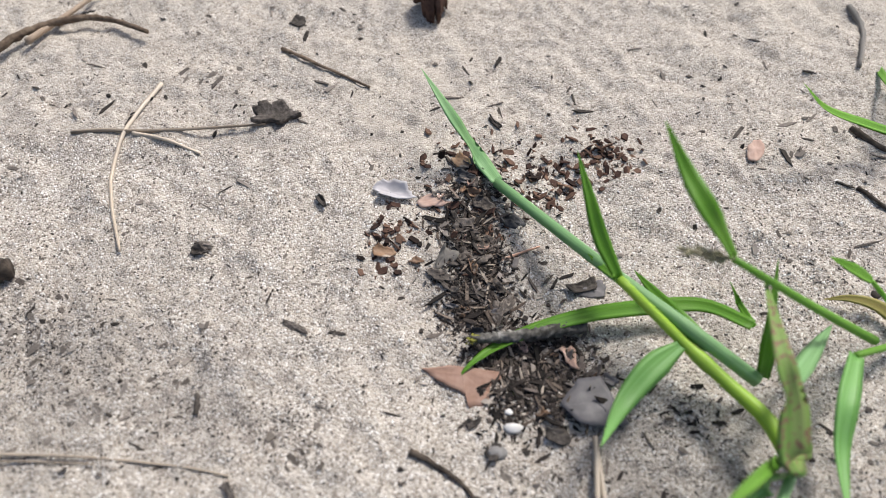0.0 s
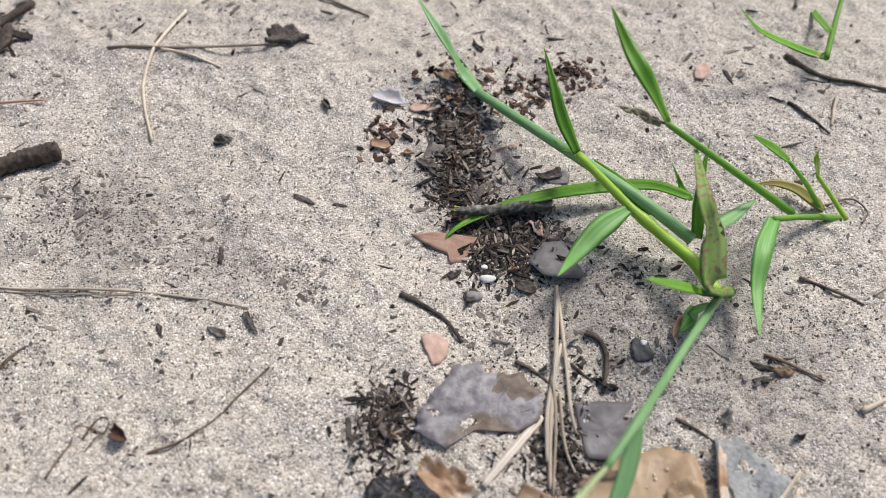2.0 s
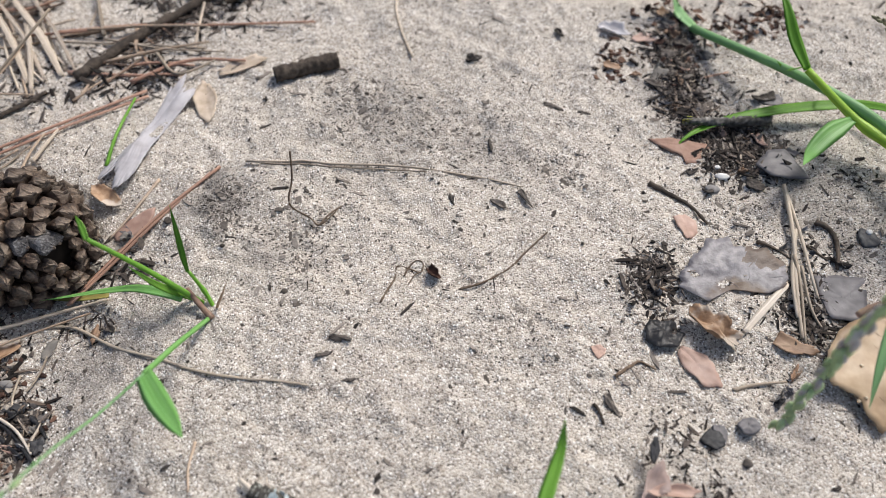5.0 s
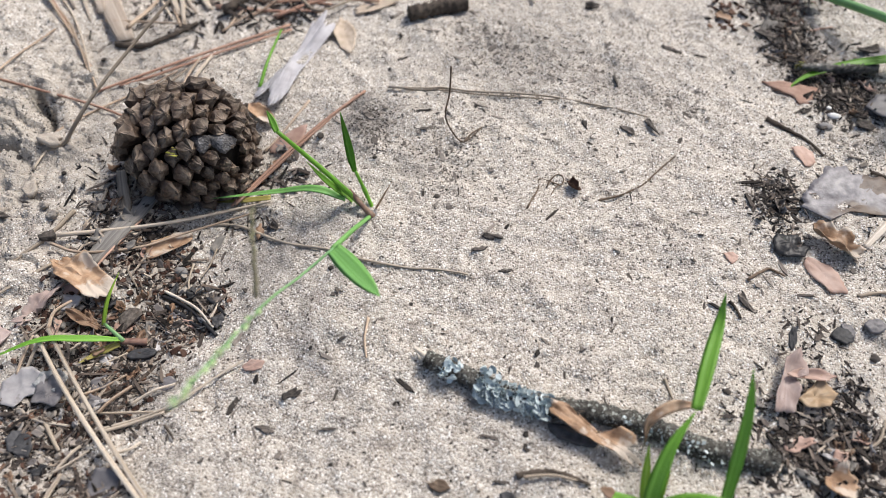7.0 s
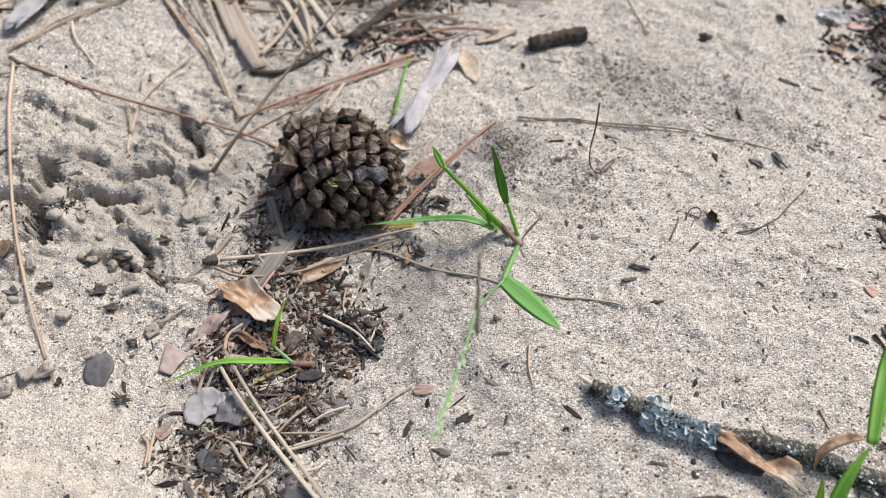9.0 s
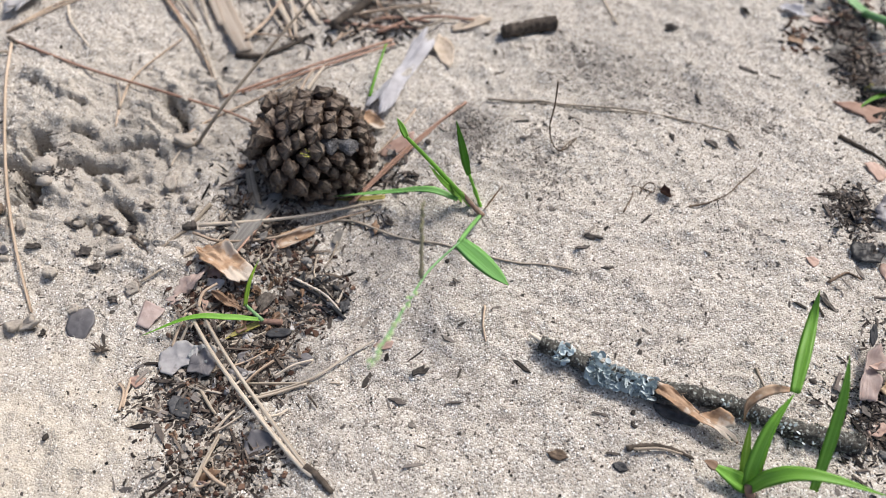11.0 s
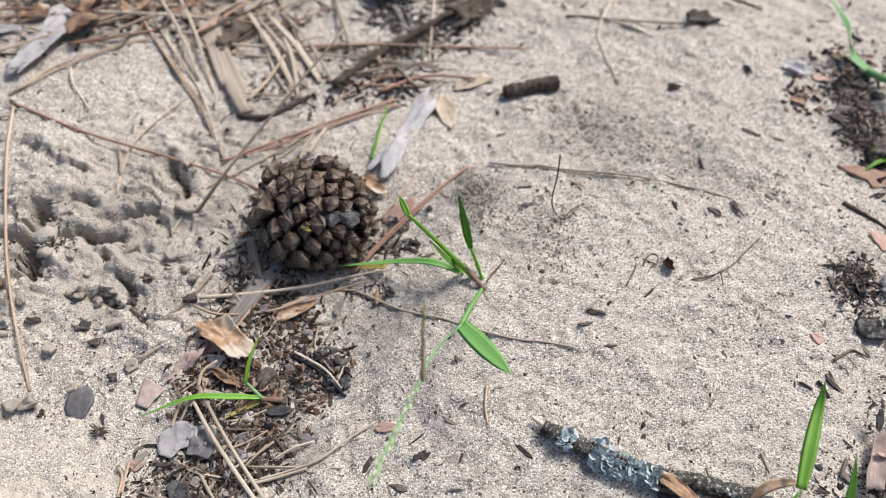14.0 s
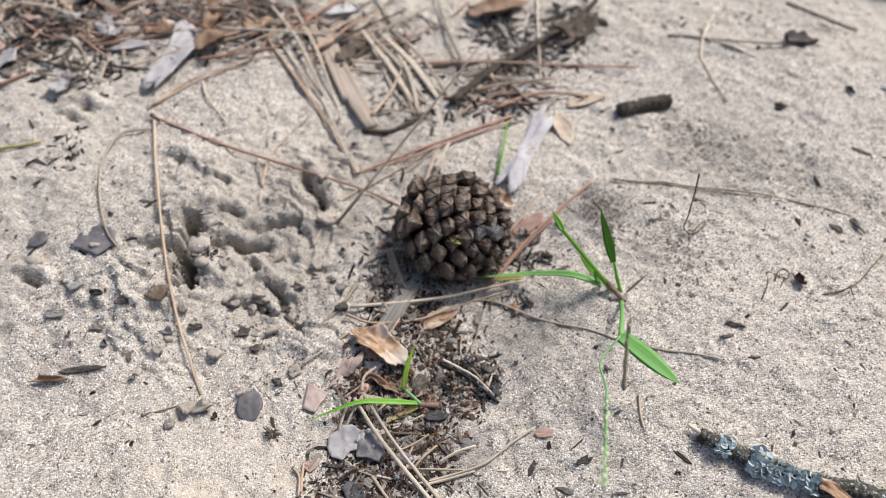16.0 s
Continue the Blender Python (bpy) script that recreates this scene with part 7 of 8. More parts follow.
# ---- upper litter line under the big grass ----
stick = tagged(rod("bark_stick", [(0.0188, 0.1068, 0.0014), (0.0250, 0.1078, 0.0017), (0.0320, 0.1090, 0.0012), (0.0400, 0.1108, 0.0006), (0.0500, 0.1142, -0.0004)], 1.1, 1.9, BARK_STRIPED, None, "", 14, 0.36, 9, 10), "rotten black bark stick with pale specks lying over a grass blade", "twig")
for k in range(9):
    m0 = np.array((0.0190, 0.1066, 0.0022)) + moss_rng.normal(size=3) * 0.0009
    blade("moss", [m0, m0 + (-0.0004, -0.0006, 0.0006), m0 + (0.0008 * moss_rng.normal(), -0.0010, 0.0014)], 0.9, MOSS, stick, "yellow-green moss tuft", 20, 0.8, per=3)
flake("bark_flake", (0.0069, 0.0970, -0.0010), (0.0280, 0.0983, -0.0016), 12, BARK_RED, "ragged flat reddish bark flake on sand", "bark", 70, 0.7, jag=0.14, crumple=0.5, up=0.7, n=80, outline=((-1.0, 0.25), (-0.25, 0.4), (0.4, 0.3), (0.95, 0.15), (1.0, -0.2), (0.7, -0.4), (0.6, -1.4), (0.15, -1.5), (0.07, -0.9), (-0.6, -0.25)))

flake("dead_leaf", (0.0426, 0.0906, -0.0004), (0.0590, 0.0930, 0.0002), 14, LEAF_DARKGREY, "pointed dark grey dead leaf on sand", "leaf", 72, 0.4, jag=0.04, arch=0.5, outline=((-1.0, 0.1), (-0.3, 0.95), (0.4, 1.0), (0.9, -0.5), (1.0, -0.9), (0.2, -0.95), (-0.5, -0.7)), ribs=4)
flake("dead_leaf", (0.0478, 0.1261, -0.0031), (0.0572, 0.1271, -0.0025), 6, LEAF_DARKGREY, "small grey leaf scrap", "leaf", 172, 0.4, jag=0.12)
pebble("pebble", (0.0312, 0.0840, -0.0006), (4.8, 2.5, 2.2), PEBBLE, "small smooth white pebble on sand", 1, turn=5)
pebble("stone", (0.0273, 0.0776, -0.0002), (5, 3.6, 2), STONE, "flat grey stone on sand", 2)
pebble("stone", (0.0297, 0.0882, -0.0006), (2.0, 1.8, 1.4), PEBBLE, "tiny pale stone in the litter", 4)
flake("charred_chip", (0.0714, 0.0636, -0.0011), (0.0775, 0.0646, -0.0002), 7.5, CHAR, "dark charred chip on sand", "chip", 73, 0.9, jag=0.1)
pebble("pebble", (0.0752, 0.0661, 0.0002), (1.9, 1.9, 1.6), PEBBLE, "tiny round white pebble on a dark chip", 7)
twig([(0.1088, 0.0655, -0.0003), (0.1162, 0.0621, 0.0002), (0.1235, 0.0584, 0.0004)], TWIG_BROWN, "thin brown twig on sand", 0.56, seed=23)
twig([(0.1232, 0.0912, 0.0006), (0.1325, 0.0879, 0.0001), (0.1404, 0.0835, 0.0003)], TWIG_DARK, "thin dark twig on sand", 0.64, seed=24)
twig([(0.1439, 0.0868, 0.0007), (0.1490, 0.0904, 0.0011), (0.1542, 0.0946, 0.0003)], NEEDLE_GREY, "thin grey twig on sand", 0.4, seed=25)
twig([(0.1354, 0.1674, -0.0005), (0.1409, 0.1609, -0.0002), (0.1459, 0.1515, 0.0008)], TWIG_DARK, "dark twig on sand", 0.72, seed=26)
twig([(0.1386, 0.1916, 0.0005), (0.1501, 0.1830, -0.0010), (0.1652, 0.1773, 0.0005), (0.1793, 0.1749, 0.0001)], TWIG_DARK, "long dark twig on sand", 0.96, seed=27)
needle([(0.1534, 0.1711, -0.0002), (0.1508, 0.1643, -0.0005), (0.1480, 0.1563, 0.0001)], NEEDLE_PALE, "short pale straw on sand", 0.7, "straw", "straw", "dry straws")
needle([(0.1310, 0.0503, 0.0008), (0.1389, 0.0542, 0.0008), (0.1468, 0.0577, 0.0001)], NEEDLE_PALE, "bleached straw on sand", 0.8, "straw", "straw", "dry straws")
needle([(0.0270, 0.1348, -0.0026), (0.0323, 0.1376, -0.0026), (0.0381, 0.1405, -0.0028)], NEEDLE_RED, "short russet needle on sand", 0.5)
needle([(-0.0904, 0.1957, 0.0012), (-0.0949, 0.1780, 0.0016), (-0.0958, 0.1610, 0.0003), (-0.0911, 0.1451, 0.0010), (-0.0831, 0.1282, 0.0008)], NEEDLE_PALE, "curved bleached strand lying on sand", 0.75, "dried_strand", "strand")
needle([(-0.1127, 0.1714, 0.0017), (-0.0815, 0.1744, 0.0019), (-0.0514, 0.1798, 0.0010)], NEEDLE_GREY, "long thin weathered twig on sand", 0.7, "straw", "straw", "dry straws")
needle([(-0.0929, 0.1722, 0.0019), (-0.0825, 0.1708, 0.0015), (-0.0699, 0.1669, -0.0002)], NEEDLE_PALE, "short bleached straw on sand", 0.75, "straw", "straw", "dry straws")
flake("bark_lump", (-0.0548, 0.1823, 0.0008), (-0.0411, 0.1843, 0.0007), 9, CHIP, "dark ragged bark lump on sand", "bark", 10, 2.0, jag=0.35, curl=2, bites=5)
twig([(-0.0530, 0.2164, 0.0007), (-0.0395, 0.2089, 0.0013), (-0.0195, 0.1991, 0.0008)], TWIG_BROWN, "thin brown twig on sand", 0.72, seed=28)
twig([(-0.1573, 0.1976, -0.0009), (-0.1465, 0.2127, 0.0005), (-0.1361, 0.2223, -0.0005), (-0.1210, 0.2267, -0.0015), (-0.1018, 0.2193, -0.0005)], TWIG_BROWN, "thick bent brown twig on sand", 1.6, 4, seed=29)
needle([(-0.1423, 0.2107, 0.0012), (-0.1363, 0.2256, -0.0007), (-0.1274, 0.2429, -0.0010)], NEEDLE_TAN, "broad tan straw lying over a twig", 1.3, "straw", "straw", "dry straws", 3)
flake("bark_lump", (-0.0105, 0.2405, 0.0040), (0.0075, 0.2430, 0.0040), 17, RUST_MOULD, "dark reddish-brown bark lump on sand", "bark", 11, 6.0, jag=0.3, arch=4.0, crumple=3.0, up=2.0, bites=6, n=80, rings=8)
twig([(0.1530, 0.2537, 0.0002), (0.1548, 0.2399, -0.0001), (0.1482, 0.2202, 0.0007)], WOOD_GREY, "grey stick piece on sand", 1.28, seed=30)
flake("dead_leaf", (-0.0131, 0.1559, 0.0010), (-0.0008, 0.1533, -0.0002), 6, LEAF_PALE, "pale bleached leaf scrap in the litter", "leaf", 74, 0.4, jag=0.3, curl=2, up=1)
flake("dead_leaf", (-0.0007, 0.1526, -0.0001), (0.0112, 0.1544, 0.0003), 4.5, LEAF_PINK, "tan leaf scrap in the litter", "leaf", 75, 0.4, jag=0.2)
flake("dead_leaf", (-0.0118, 0.1326, 0.0019), (-0.0021, 0.1325, 0.0000), 6, LEAF_ORANGE, "rusty orange crumbled leaf in mould", "leaf", 76, 0.5, jag=0.3, curl=2)
flake("dead_leaf", (0.0104, 0.1677, 0.0010), (0.0175, 0.1680, -0.0002), 6, LEAF_ORANGE, "rusty orange crumbled leaf in mould", "leaf", 77, 0.5, jag=0.3, curl=2)
flake("dead_leaf", (0.1037, 0.1734, 0.0017), (0.1073, 0.1834, 0.0014), 5, LEAF_PINK, "small pale leaf scrap on sand", "leaf", 80, 0.4)


def mould_chip(k, a, b, w):
    flake("bark_chip", a, b, w, CHIP, "dark bark chip among leaf mould", "bark", 240 + k, 0.6, "bark chips in the mould", jag=0.32, blunt=1.7, curl=0.8, bites=5, n=30, crumple=0.5)


mould_chip(0, (-0.0630, 0.1285, 0.0006), (-0.0573, 0.1295, 0.0010), 3.4)
mould_chip(1, (-0.0299, 0.1521, 0.0015), (-0.0257, 0.1475, 0.0010), 2.6)
mould_chip(2, (0.0110, 0.1317, -0.0004), (0.0232, 0.1348, -0.0023), 5.5)
mould_chip(3, (0.0119, 0.1435, -0.0015), (0.0203, 0.1465, -0.0020), 5)
mould_chip(4, (0.0164, 0.1550, -0.0009), (0.0252, 0.1524, -0.0016), 5)
mould_chip(5, (0.0452, 0.1261, -0.0028), (0.0565, 0.1282, -0.0027), 5)
mould_chip(6, (0.0203, 0.1901, -0.0002), (0.0261, 0.1830, -0.0003), 2)
mould_chip(7, (-0.0527, 0.2310, 0.0008), (-0.0458, 0.2327, 0.0004), 8)
mould_chip(8, (0.0163, 0.1243, -0.0016), (0.0228, 0.1234, -0.0024), 4)
mould_chip(9, (0.0048, 0.1284, -0.0003), (0.0131, 0.1256, -0.0010), 4.5)
mould_chip(10, (0.0180, 0.0829, -0.0004), (0.0230, 0.0858, -0.0003), 3)
mould_chip(11, (0.0244, 0.0776, -0.0002), (0.0292, 0.0773, -0.0003), 6)


SCRAPS = ((CHIP, "dark bark scrap", "bark"), (LEAF_BROWN, "brown curled leaf scrap", "leaf"), (LEAF_DARKGREY, "slate-grey leaf scrap", "leaf"), (CHAR, "charred scrap", "chip"), (WOOD_GREY, "grey wood scrap", "wood"), (LEAF_ASH, "ash-grey leaf scrap", "leaf"), (LEAF_PINK, "pinkish leaf scrap", "leaf"), (CHAR_BLACK, "black charred scrap", "chip"))


def scraps(count, spots, lo, hi, where, seed, kinds):
    """Single torn scraps laid about the middles of a litter patch: (x, y, spread)."""
    rng = np.random.default_rng(seed)
    for k in range(count):
        x, y, spread = spots[k % len(spots)]
        x, y = x + rng.normal() * spread * 0.6, y + rng.normal() * spread * 0.6
        half, a = (lo + (hi - lo) * rng.uniform() ** 1.8) * 0.0005, rng.uniform(0, 6.283)
        material, words, category = SCRAPS[kinds[k % len(kinds)]]
        h = float(soft_h(x, y)) + 0.0004
        rise = rng.normal() * 0.25 * half
        flake("litter_scrap", (x - math.cos(a) * half, y - math.sin(a) * half, h - rise), (x + math.cos(a) * half, y + math.sin(a) * half, h + rise), half * rng.uniform(700, 1500), material, words + " " + where, category, seed * 100 + k, rng.uniform(0.25, 0.6), "litter scraps", jag=0.3, curl=rng.uniform(0.3, 2.0), crumple=rng.uniform(0.5, 1.3), up=0.3, tilt=rng.normal() * 16, bites=3, n=26, rings=3)


scraps(52, ((0.017, 0.158, 0.010), (0.018, 0.144, 0.010), (0.020, 0.131, 0.010), (0.021, 0.118, 0.010), (0.029, 0.107, 0.011), (0.038, 0.098, 0.013), (0.047, 0.094, 0.010)), 2.0, 9.0, "in the mould line", 5, (0, 1, 0, 2, 0, 3, 1, 6, 4))
scraps(22, ((-0.197, -0.041, 0.006), (-0.190, -0.042, 0.006), (-0.186, -0.047, 0.006), (-0.178, -0.036, 0.007)), 2.5, 8.5, "under the curled leaf", 14, (1, 1, 3, 1, 6, 0))
scraps(46, ((-0.200, -0.048, 0.009), (-0.190, -0.056, 0.010), (-0.183, -0.066, 0.011), (-0.192, -0.078, 0.012), (-0.174, -0.041, 0.008), (-0.168, -0.030, 0.009), (-0.200, -0.018, 0.010), (-0.178, -0.098, 0.011)), 2.5, 9.0, "in the litter trough", 6, (2, 4, 0, 5, 3, 6, 4, 1, 5))
scraps(24, ((0.007, 0.034, 0.007), (0.052, 0.030, 0.009), (0.058, 0.056, 0.010), (0.090, 0.022, 0.012), (0.045, 0.012, 0.010), (0.105, 0.055, 0.018)), 2.0, 7.0, "beside the fallen leaves", 7, (0, 3, 4, 2, 1, 0, 5))
scraps(24, ((0.010, -0.043, 0.009), (0.020, -0.040, 0.009), (0.022, -0.050, 0.010), (0.006, -0.055, 0.009)), 2.0, 8.0, "beyond the lichened twig", 8, (0, 5, 1, 4, 6, 3))
scraps(34, ((-0.430, 0.098, 0.022), (-0.394, 0.105, 0.020), (-0.355, 0.118, 0.018), (-0.408, 0.080, 0.016), (-0.310, 0.130, 0.018)), 6.0, 20.0, "in the far heap", 10, (0, 1, 1, 5, 0, 4, 6))
scraps(7, ((-0.170, -0.031, 0.006), (-0.164, -0.036, 0.006), (-0.173, -0.036, 0.005)), 3.0, 8.0, "round the charred twig", 11, (3, 3, 7, 3, 2))
scraps(30, ((-0.205, -0.006, 0.010), (-0.214, 0.002, 0.009), (-0.195, -0.012, 0.009), (-0.158, 0.006, 0.008), (-0.160, 0.028, 0.008)), 2.0, 8.0, "beside the cone", 9, (4, 3, 0, 2, 4, 1))

# ---- leaf mould, specks, clods and loose grains ----
def scatter(name, material, label, centres, count, lo, hi, seed, flat=0.35, category="leaf mould", steep=0.35, buried=0.2, slim=0.5):
    """Many small shards as one thing. centres: (point, radius in mm, share) laid with a normal spread."""
    rng = np.random.default_rng(seed)
    pts = np.array([c[0][:2] for c in centres])
    rad = np.array([c[1] for c in centres]) * 0.001
    share = np.array([c[2] for c in centres], float)
    which = rng.choice(len(centres), count, p=share / share.sum())
    xy = pts[which] + rng.normal(size=(count, 2)) * rad[which][:, None] * 0.6
    return shards(name, material, label, xy, lo, hi, rng, flat, category, steep, buried, slim)


def shards(name, material, label, xy, lo, hi, rng, flat, category, steep, buried, slim):
    n = len(xy)
    base = np.array([(-1, -0.7, 0), (0.3, -1, 0), (1, -0.1, 0), (0.5, 0.9, 0), (-0.8, 0.75, 0)])
    long = (lo + (hi - lo) * rng.uniform(size=n) ** 2.2) * 0.0005
    wide = long * rng.uniform(slim * 0.5, slim * 1.5, n)
    thick = np.maximum(wide * flat, 0.00012)
    outline = base[None] * (1 + rng.uniform(-0.3, 0.3, (n, 5, 1)))
    p = np.concatenate([outline, outline], 1)
    p[:, 5:, :2] *= 0.86
    p = p * np.stack([long, wide, np.ones(n)], -1)[:, None, :]
    p[:, 5:, 2] += thick[:, None]
    yaw, tip, roll = rng.uniform(0, 6.283, n), rng.normal(size=n) * steep, rng.normal(size=n) * steep
    c, s = np.cos(tip), np.sin(tip)
    x, z = p[..., 0] * c[:, None] + p[..., 2] * s[:, None], p[..., 2] * c[:, None] - p[..., 0] * s[:, None]
    c, s = np.cos(roll), np.sin(roll)
    y, z = p[..., 1] * c[:, None] - z * s[:, None], z * c[:, None] + p[..., 1] * s[:, None]
    c, s = np.cos(yaw), np.sin(yaw)
    px, py = x * c[:, None] - y * s[:, None], x * s[:, None] + y * c[:, None]
    h = relief(xy[:, 0], xy[:, 1]) + long * np.abs(np.sin(tip)) * 0.6 - thick * buried
    v = np.stack([px + xy[:, :1], py + xy[:, 1:], z + h[:, None]], -1).reshape(-1, 3)
    tri = [(4, 3, 2), (4, 2, 1), (4, 1, 0), (5, 6, 7), (5, 7, 8), (5, 8, 9)]
    for i in range(5):
        j = (i + 1) % 5
        tri += [(i, j, j + 5), (i, j + 5, i + 5)]
    f = (np.array(tri)[None] + (np.arange(n) * 10)[:, None, None]).reshape(-1, 3)
    me = bpy.data.meshes.new(name)
    me.from_pydata(v.tolist(), [], f.tolist())
    me.materials.append(material)
    me.update()
    return tagged(new(name, me), label, category, kind="stuff")


scatter("leaf_mould", MOULD, "dark crumbled leaf mould in a line across the sand", (((0.0166, 0.1582, 0.0002), 10, 2), ((0.0180, 0.1443, -0.0019), 8, 4), ((0.0204, 0.1308, -0.0020), 8.5, 5), ((0.0200, 0.1182, -0.0024), 8, 4), ((0.0277, 0.1092, -0.0032), 8, 3), ((0.0373, 0.1021, -0.0031), 11, 4), ((0.0333, 0.0916, -0.0015), 10, 2), ((0.0471, 0.1004, -0.0022), 10, 2), ((0.0355, 0.0967, -0.0016), 10, 4), ((0.0448, 0.1061, -0.0032), 8, 3), ((0.0765, 0.0912, 0.0001), 9, 1)), 3600, 0.5, 4.2, 1, 0.15, slim=0.24)
scatter("rusty_mould", RUST_MOULD, "rust-brown crumbled bark in the mould line", (((0.0153, 0.1700, -0.0000), 14, 3), ((0.0348, 0.1644, -0.0008), 13, 2), ((-0.0048, 0.1413, 0.0009), 7, 2), ((-0.0051, 0.1324, 0.0006), 8, 1), ((0.0183, 0.1418, -0.0018), 10, 2), ((0.0592, 0.1763, -0.0002), 9, 4), ((0.0404, 0.1664, -0.0010), 9, 3)), 620, 0.7, 4.5, 2, 0.4)
scatter("leaf_mould", MOULD, "dark crumbled leaf mould beside the grey leaf", (((0.0058, 0.0395, 0.0027), 7, 4), ((0.0024, 0.0298, 0.0030), 6, 3), ((0.0089, 0.0437, 0.0026), 5, 2), ((0.0091, 0.0242, 0.0016), 5, 2), ((0.0527, 0.0458, 0.0005), 8, 2), ((0.0514, 0.0278, 0.0001), 8, 3), ((0.0610, 0.0595, -0.0010), 8, 2), ((0.0371, 0.0273, 0.0015), 7, 1), ((0.0853, 0.0107, -0.0004), 10, 3), ((0.1013, 0.0135, 0.0006), 9, 3), ((0.0500, 0.0714, -0.0016), 8, 1)), 850, 0.5, 4.0, 3, 0.15, slim=0.28)
scatter("leaf_mould", MOULD, "dark crumbled leaf mould filling the trough", (((-0.2067, -0.0502, -0.0018), 8, 3), ((-0.1920, -0.0533, -0.0056), 9, 4), ((-0.1832, -0.0634, -0.0059), 11, 5), ((-0.1927, -0.0761, -0.0042), 12, 6), ((-0.1752, -0.0409, -0.0093), 9, 3), ((-0.1700, -0.0280, -0.0095), 8, 3), ((-0.1857, -0.0239, -0.0068), 8, 3), ((-0.2001, -0.0179, -0.0023), 9, 3), ((-0.1663, -0.0698, -0.0037), 9, 3), ((-0.2074, -0.0821, -0.0028), 8, 2), ((-0.1642, -0.0051, -0.0085), 8, 1), ((-0.2152, -0.0115, -0.0020), 10, 2), ((-0.1950, -0.0050, -0.0043), 10, 3), ((-0.1793, -0.1026, -0.0009), 13, 2.5), ((-0.1684, -0.0967, -0.0011), 10, 4), ((-0.1911, -0.0967, -0.0017), 8, 2)), 720, 0.6, 4.5, 4, 0.15, slim=0.2)
scatter("rusty_mould", RUST_MOULD, "rust-brown crumbled leaf in the trough", (((-0.2019, -0.0465, -0.0024), 7, 3), ((-0.1943, -0.0454, -0.0053), 6, 3), ((-0.1820, -0.0608, -0.0065), 8, 3), ((-0.1845, -0.0206, -0.0077), 7, 2), ((-0.1655, -0.0483, -0.0070), 7, 1), ((-0.2099, -0.0404, -0.0007), 6, 2), ((-0.1839, -0.0739, -0.0041), 12, 3), ((-0.1760, -0.0293, -0.0098), 10, 2)), 480, 0.6, 4.5, 5, 0.3)
scatter("leaf_mould", MOULD, "dark litter crumbs round the needle heap", (((-0.4100, 0.0852, 0.0131), 20, 4), ((-0.3680, 0.0668, 0.0148), 16, 3), ((-0.3234, 0.1144, 0.0138), 24, 4), ((-0.2786, 0.1175, 0.0095), 20, 3), ((-0.2258, 0.0899, 0.0011), 18, 3), ((-0.1949, 0.1063, 0.0004), 18, 3), ((-0.1741, 0.1596, 0.0011), 22, 3), ((-0.3489, 0.0166, 0.0137), 12, 1), ((-0.2148, 0.0167, -0.0022), 9, 1), ((-0.1561, 0.0218, -0.0052), 10, 0.8), ((-0.4545, 0.1231, 0.0139), 60, 4), ((-0.3115, 0.1581, 0.0136), 60, 4)), 2600, 0.9, 7, 6, 0.25, slim=0.24)
scatter("leaf_mould", MOULD, "dark crumbled leaf mould beyond the lichened twig", (((0.0090, -0.0437, 0.0007), 8, 4), ((0.0193, -0.0402, 0.0007), 9, 4), ((0.0238, -0.0484, 0.0007), 11, 4), ((0.0035, -0.0541, 0.0016), 8, 3), ((-0.0067, -0.0376, 0.0015), 7, 1), ((0.0208, -0.0271, 0.0012), 8, 2), ((-0.0079, -0.0580, 0.0021), 8, 2), ((0.0123, -0.0138, 0.0026), 10, 3)), 1100, 0.6, 4.5, 7, 0.25, slim=0.24)
scatter("pale_litter", surface("pale_litter", [(0.16, 0.13, 0.11), (0.30, 0.26, 0.22), (0.42, 0.37, 0.32), (0.50, 0.45, 0.40)], 700, 0.8, 0.3, vary=0, island=0.8), "pale and grey leaf crumbs among the mould", (((0.0090, -0.0437, 0.0007), 9, 4), ((0.0193, -0.0402, 0.0007), 10, 4), ((0.0238, -0.0484, 0.0007), 11, 4), ((-0.1879, -0.0605, -0.0059), 12, 5), ((-0.1927, -0.0761, -0.0042), 12, 5), ((0.0256, 0.1050, -0.0031), 14, 5), ((0.0537, 0.0353, -0.0003), 10, 2), ((-0.3466, 0.1006, 0.0131), 30, 4), ((-0.2097, 0.1116, 0.0001), 26, 3)), 900, 0.8, 4.5, 8, 0.15, slim=0.3)
scatter("dark_litter", SPECK, "dark brown rotten needles and bark at the far heap", (((-0.4302, 0.0976, 0.0142), 26, 4), ((-0.3937, 0.1049, 0.0152), 22, 4), ((-0.3542, 0.1200, 0.0142), 22, 3), ((-0.4072, 0.0760, 0.0133), 20, 3), ((-0.3100, 0.1320, 0.0134), 20, 2), ((-0.4105, 0.0606, 0.0149), 16, 2), ((-0.1600, 0.1750, 0.0009), 14, 2)), 1150, 1.5, 13.0, 61, 0.3, "leaf mould", 0.2, 0.0, 0.25)
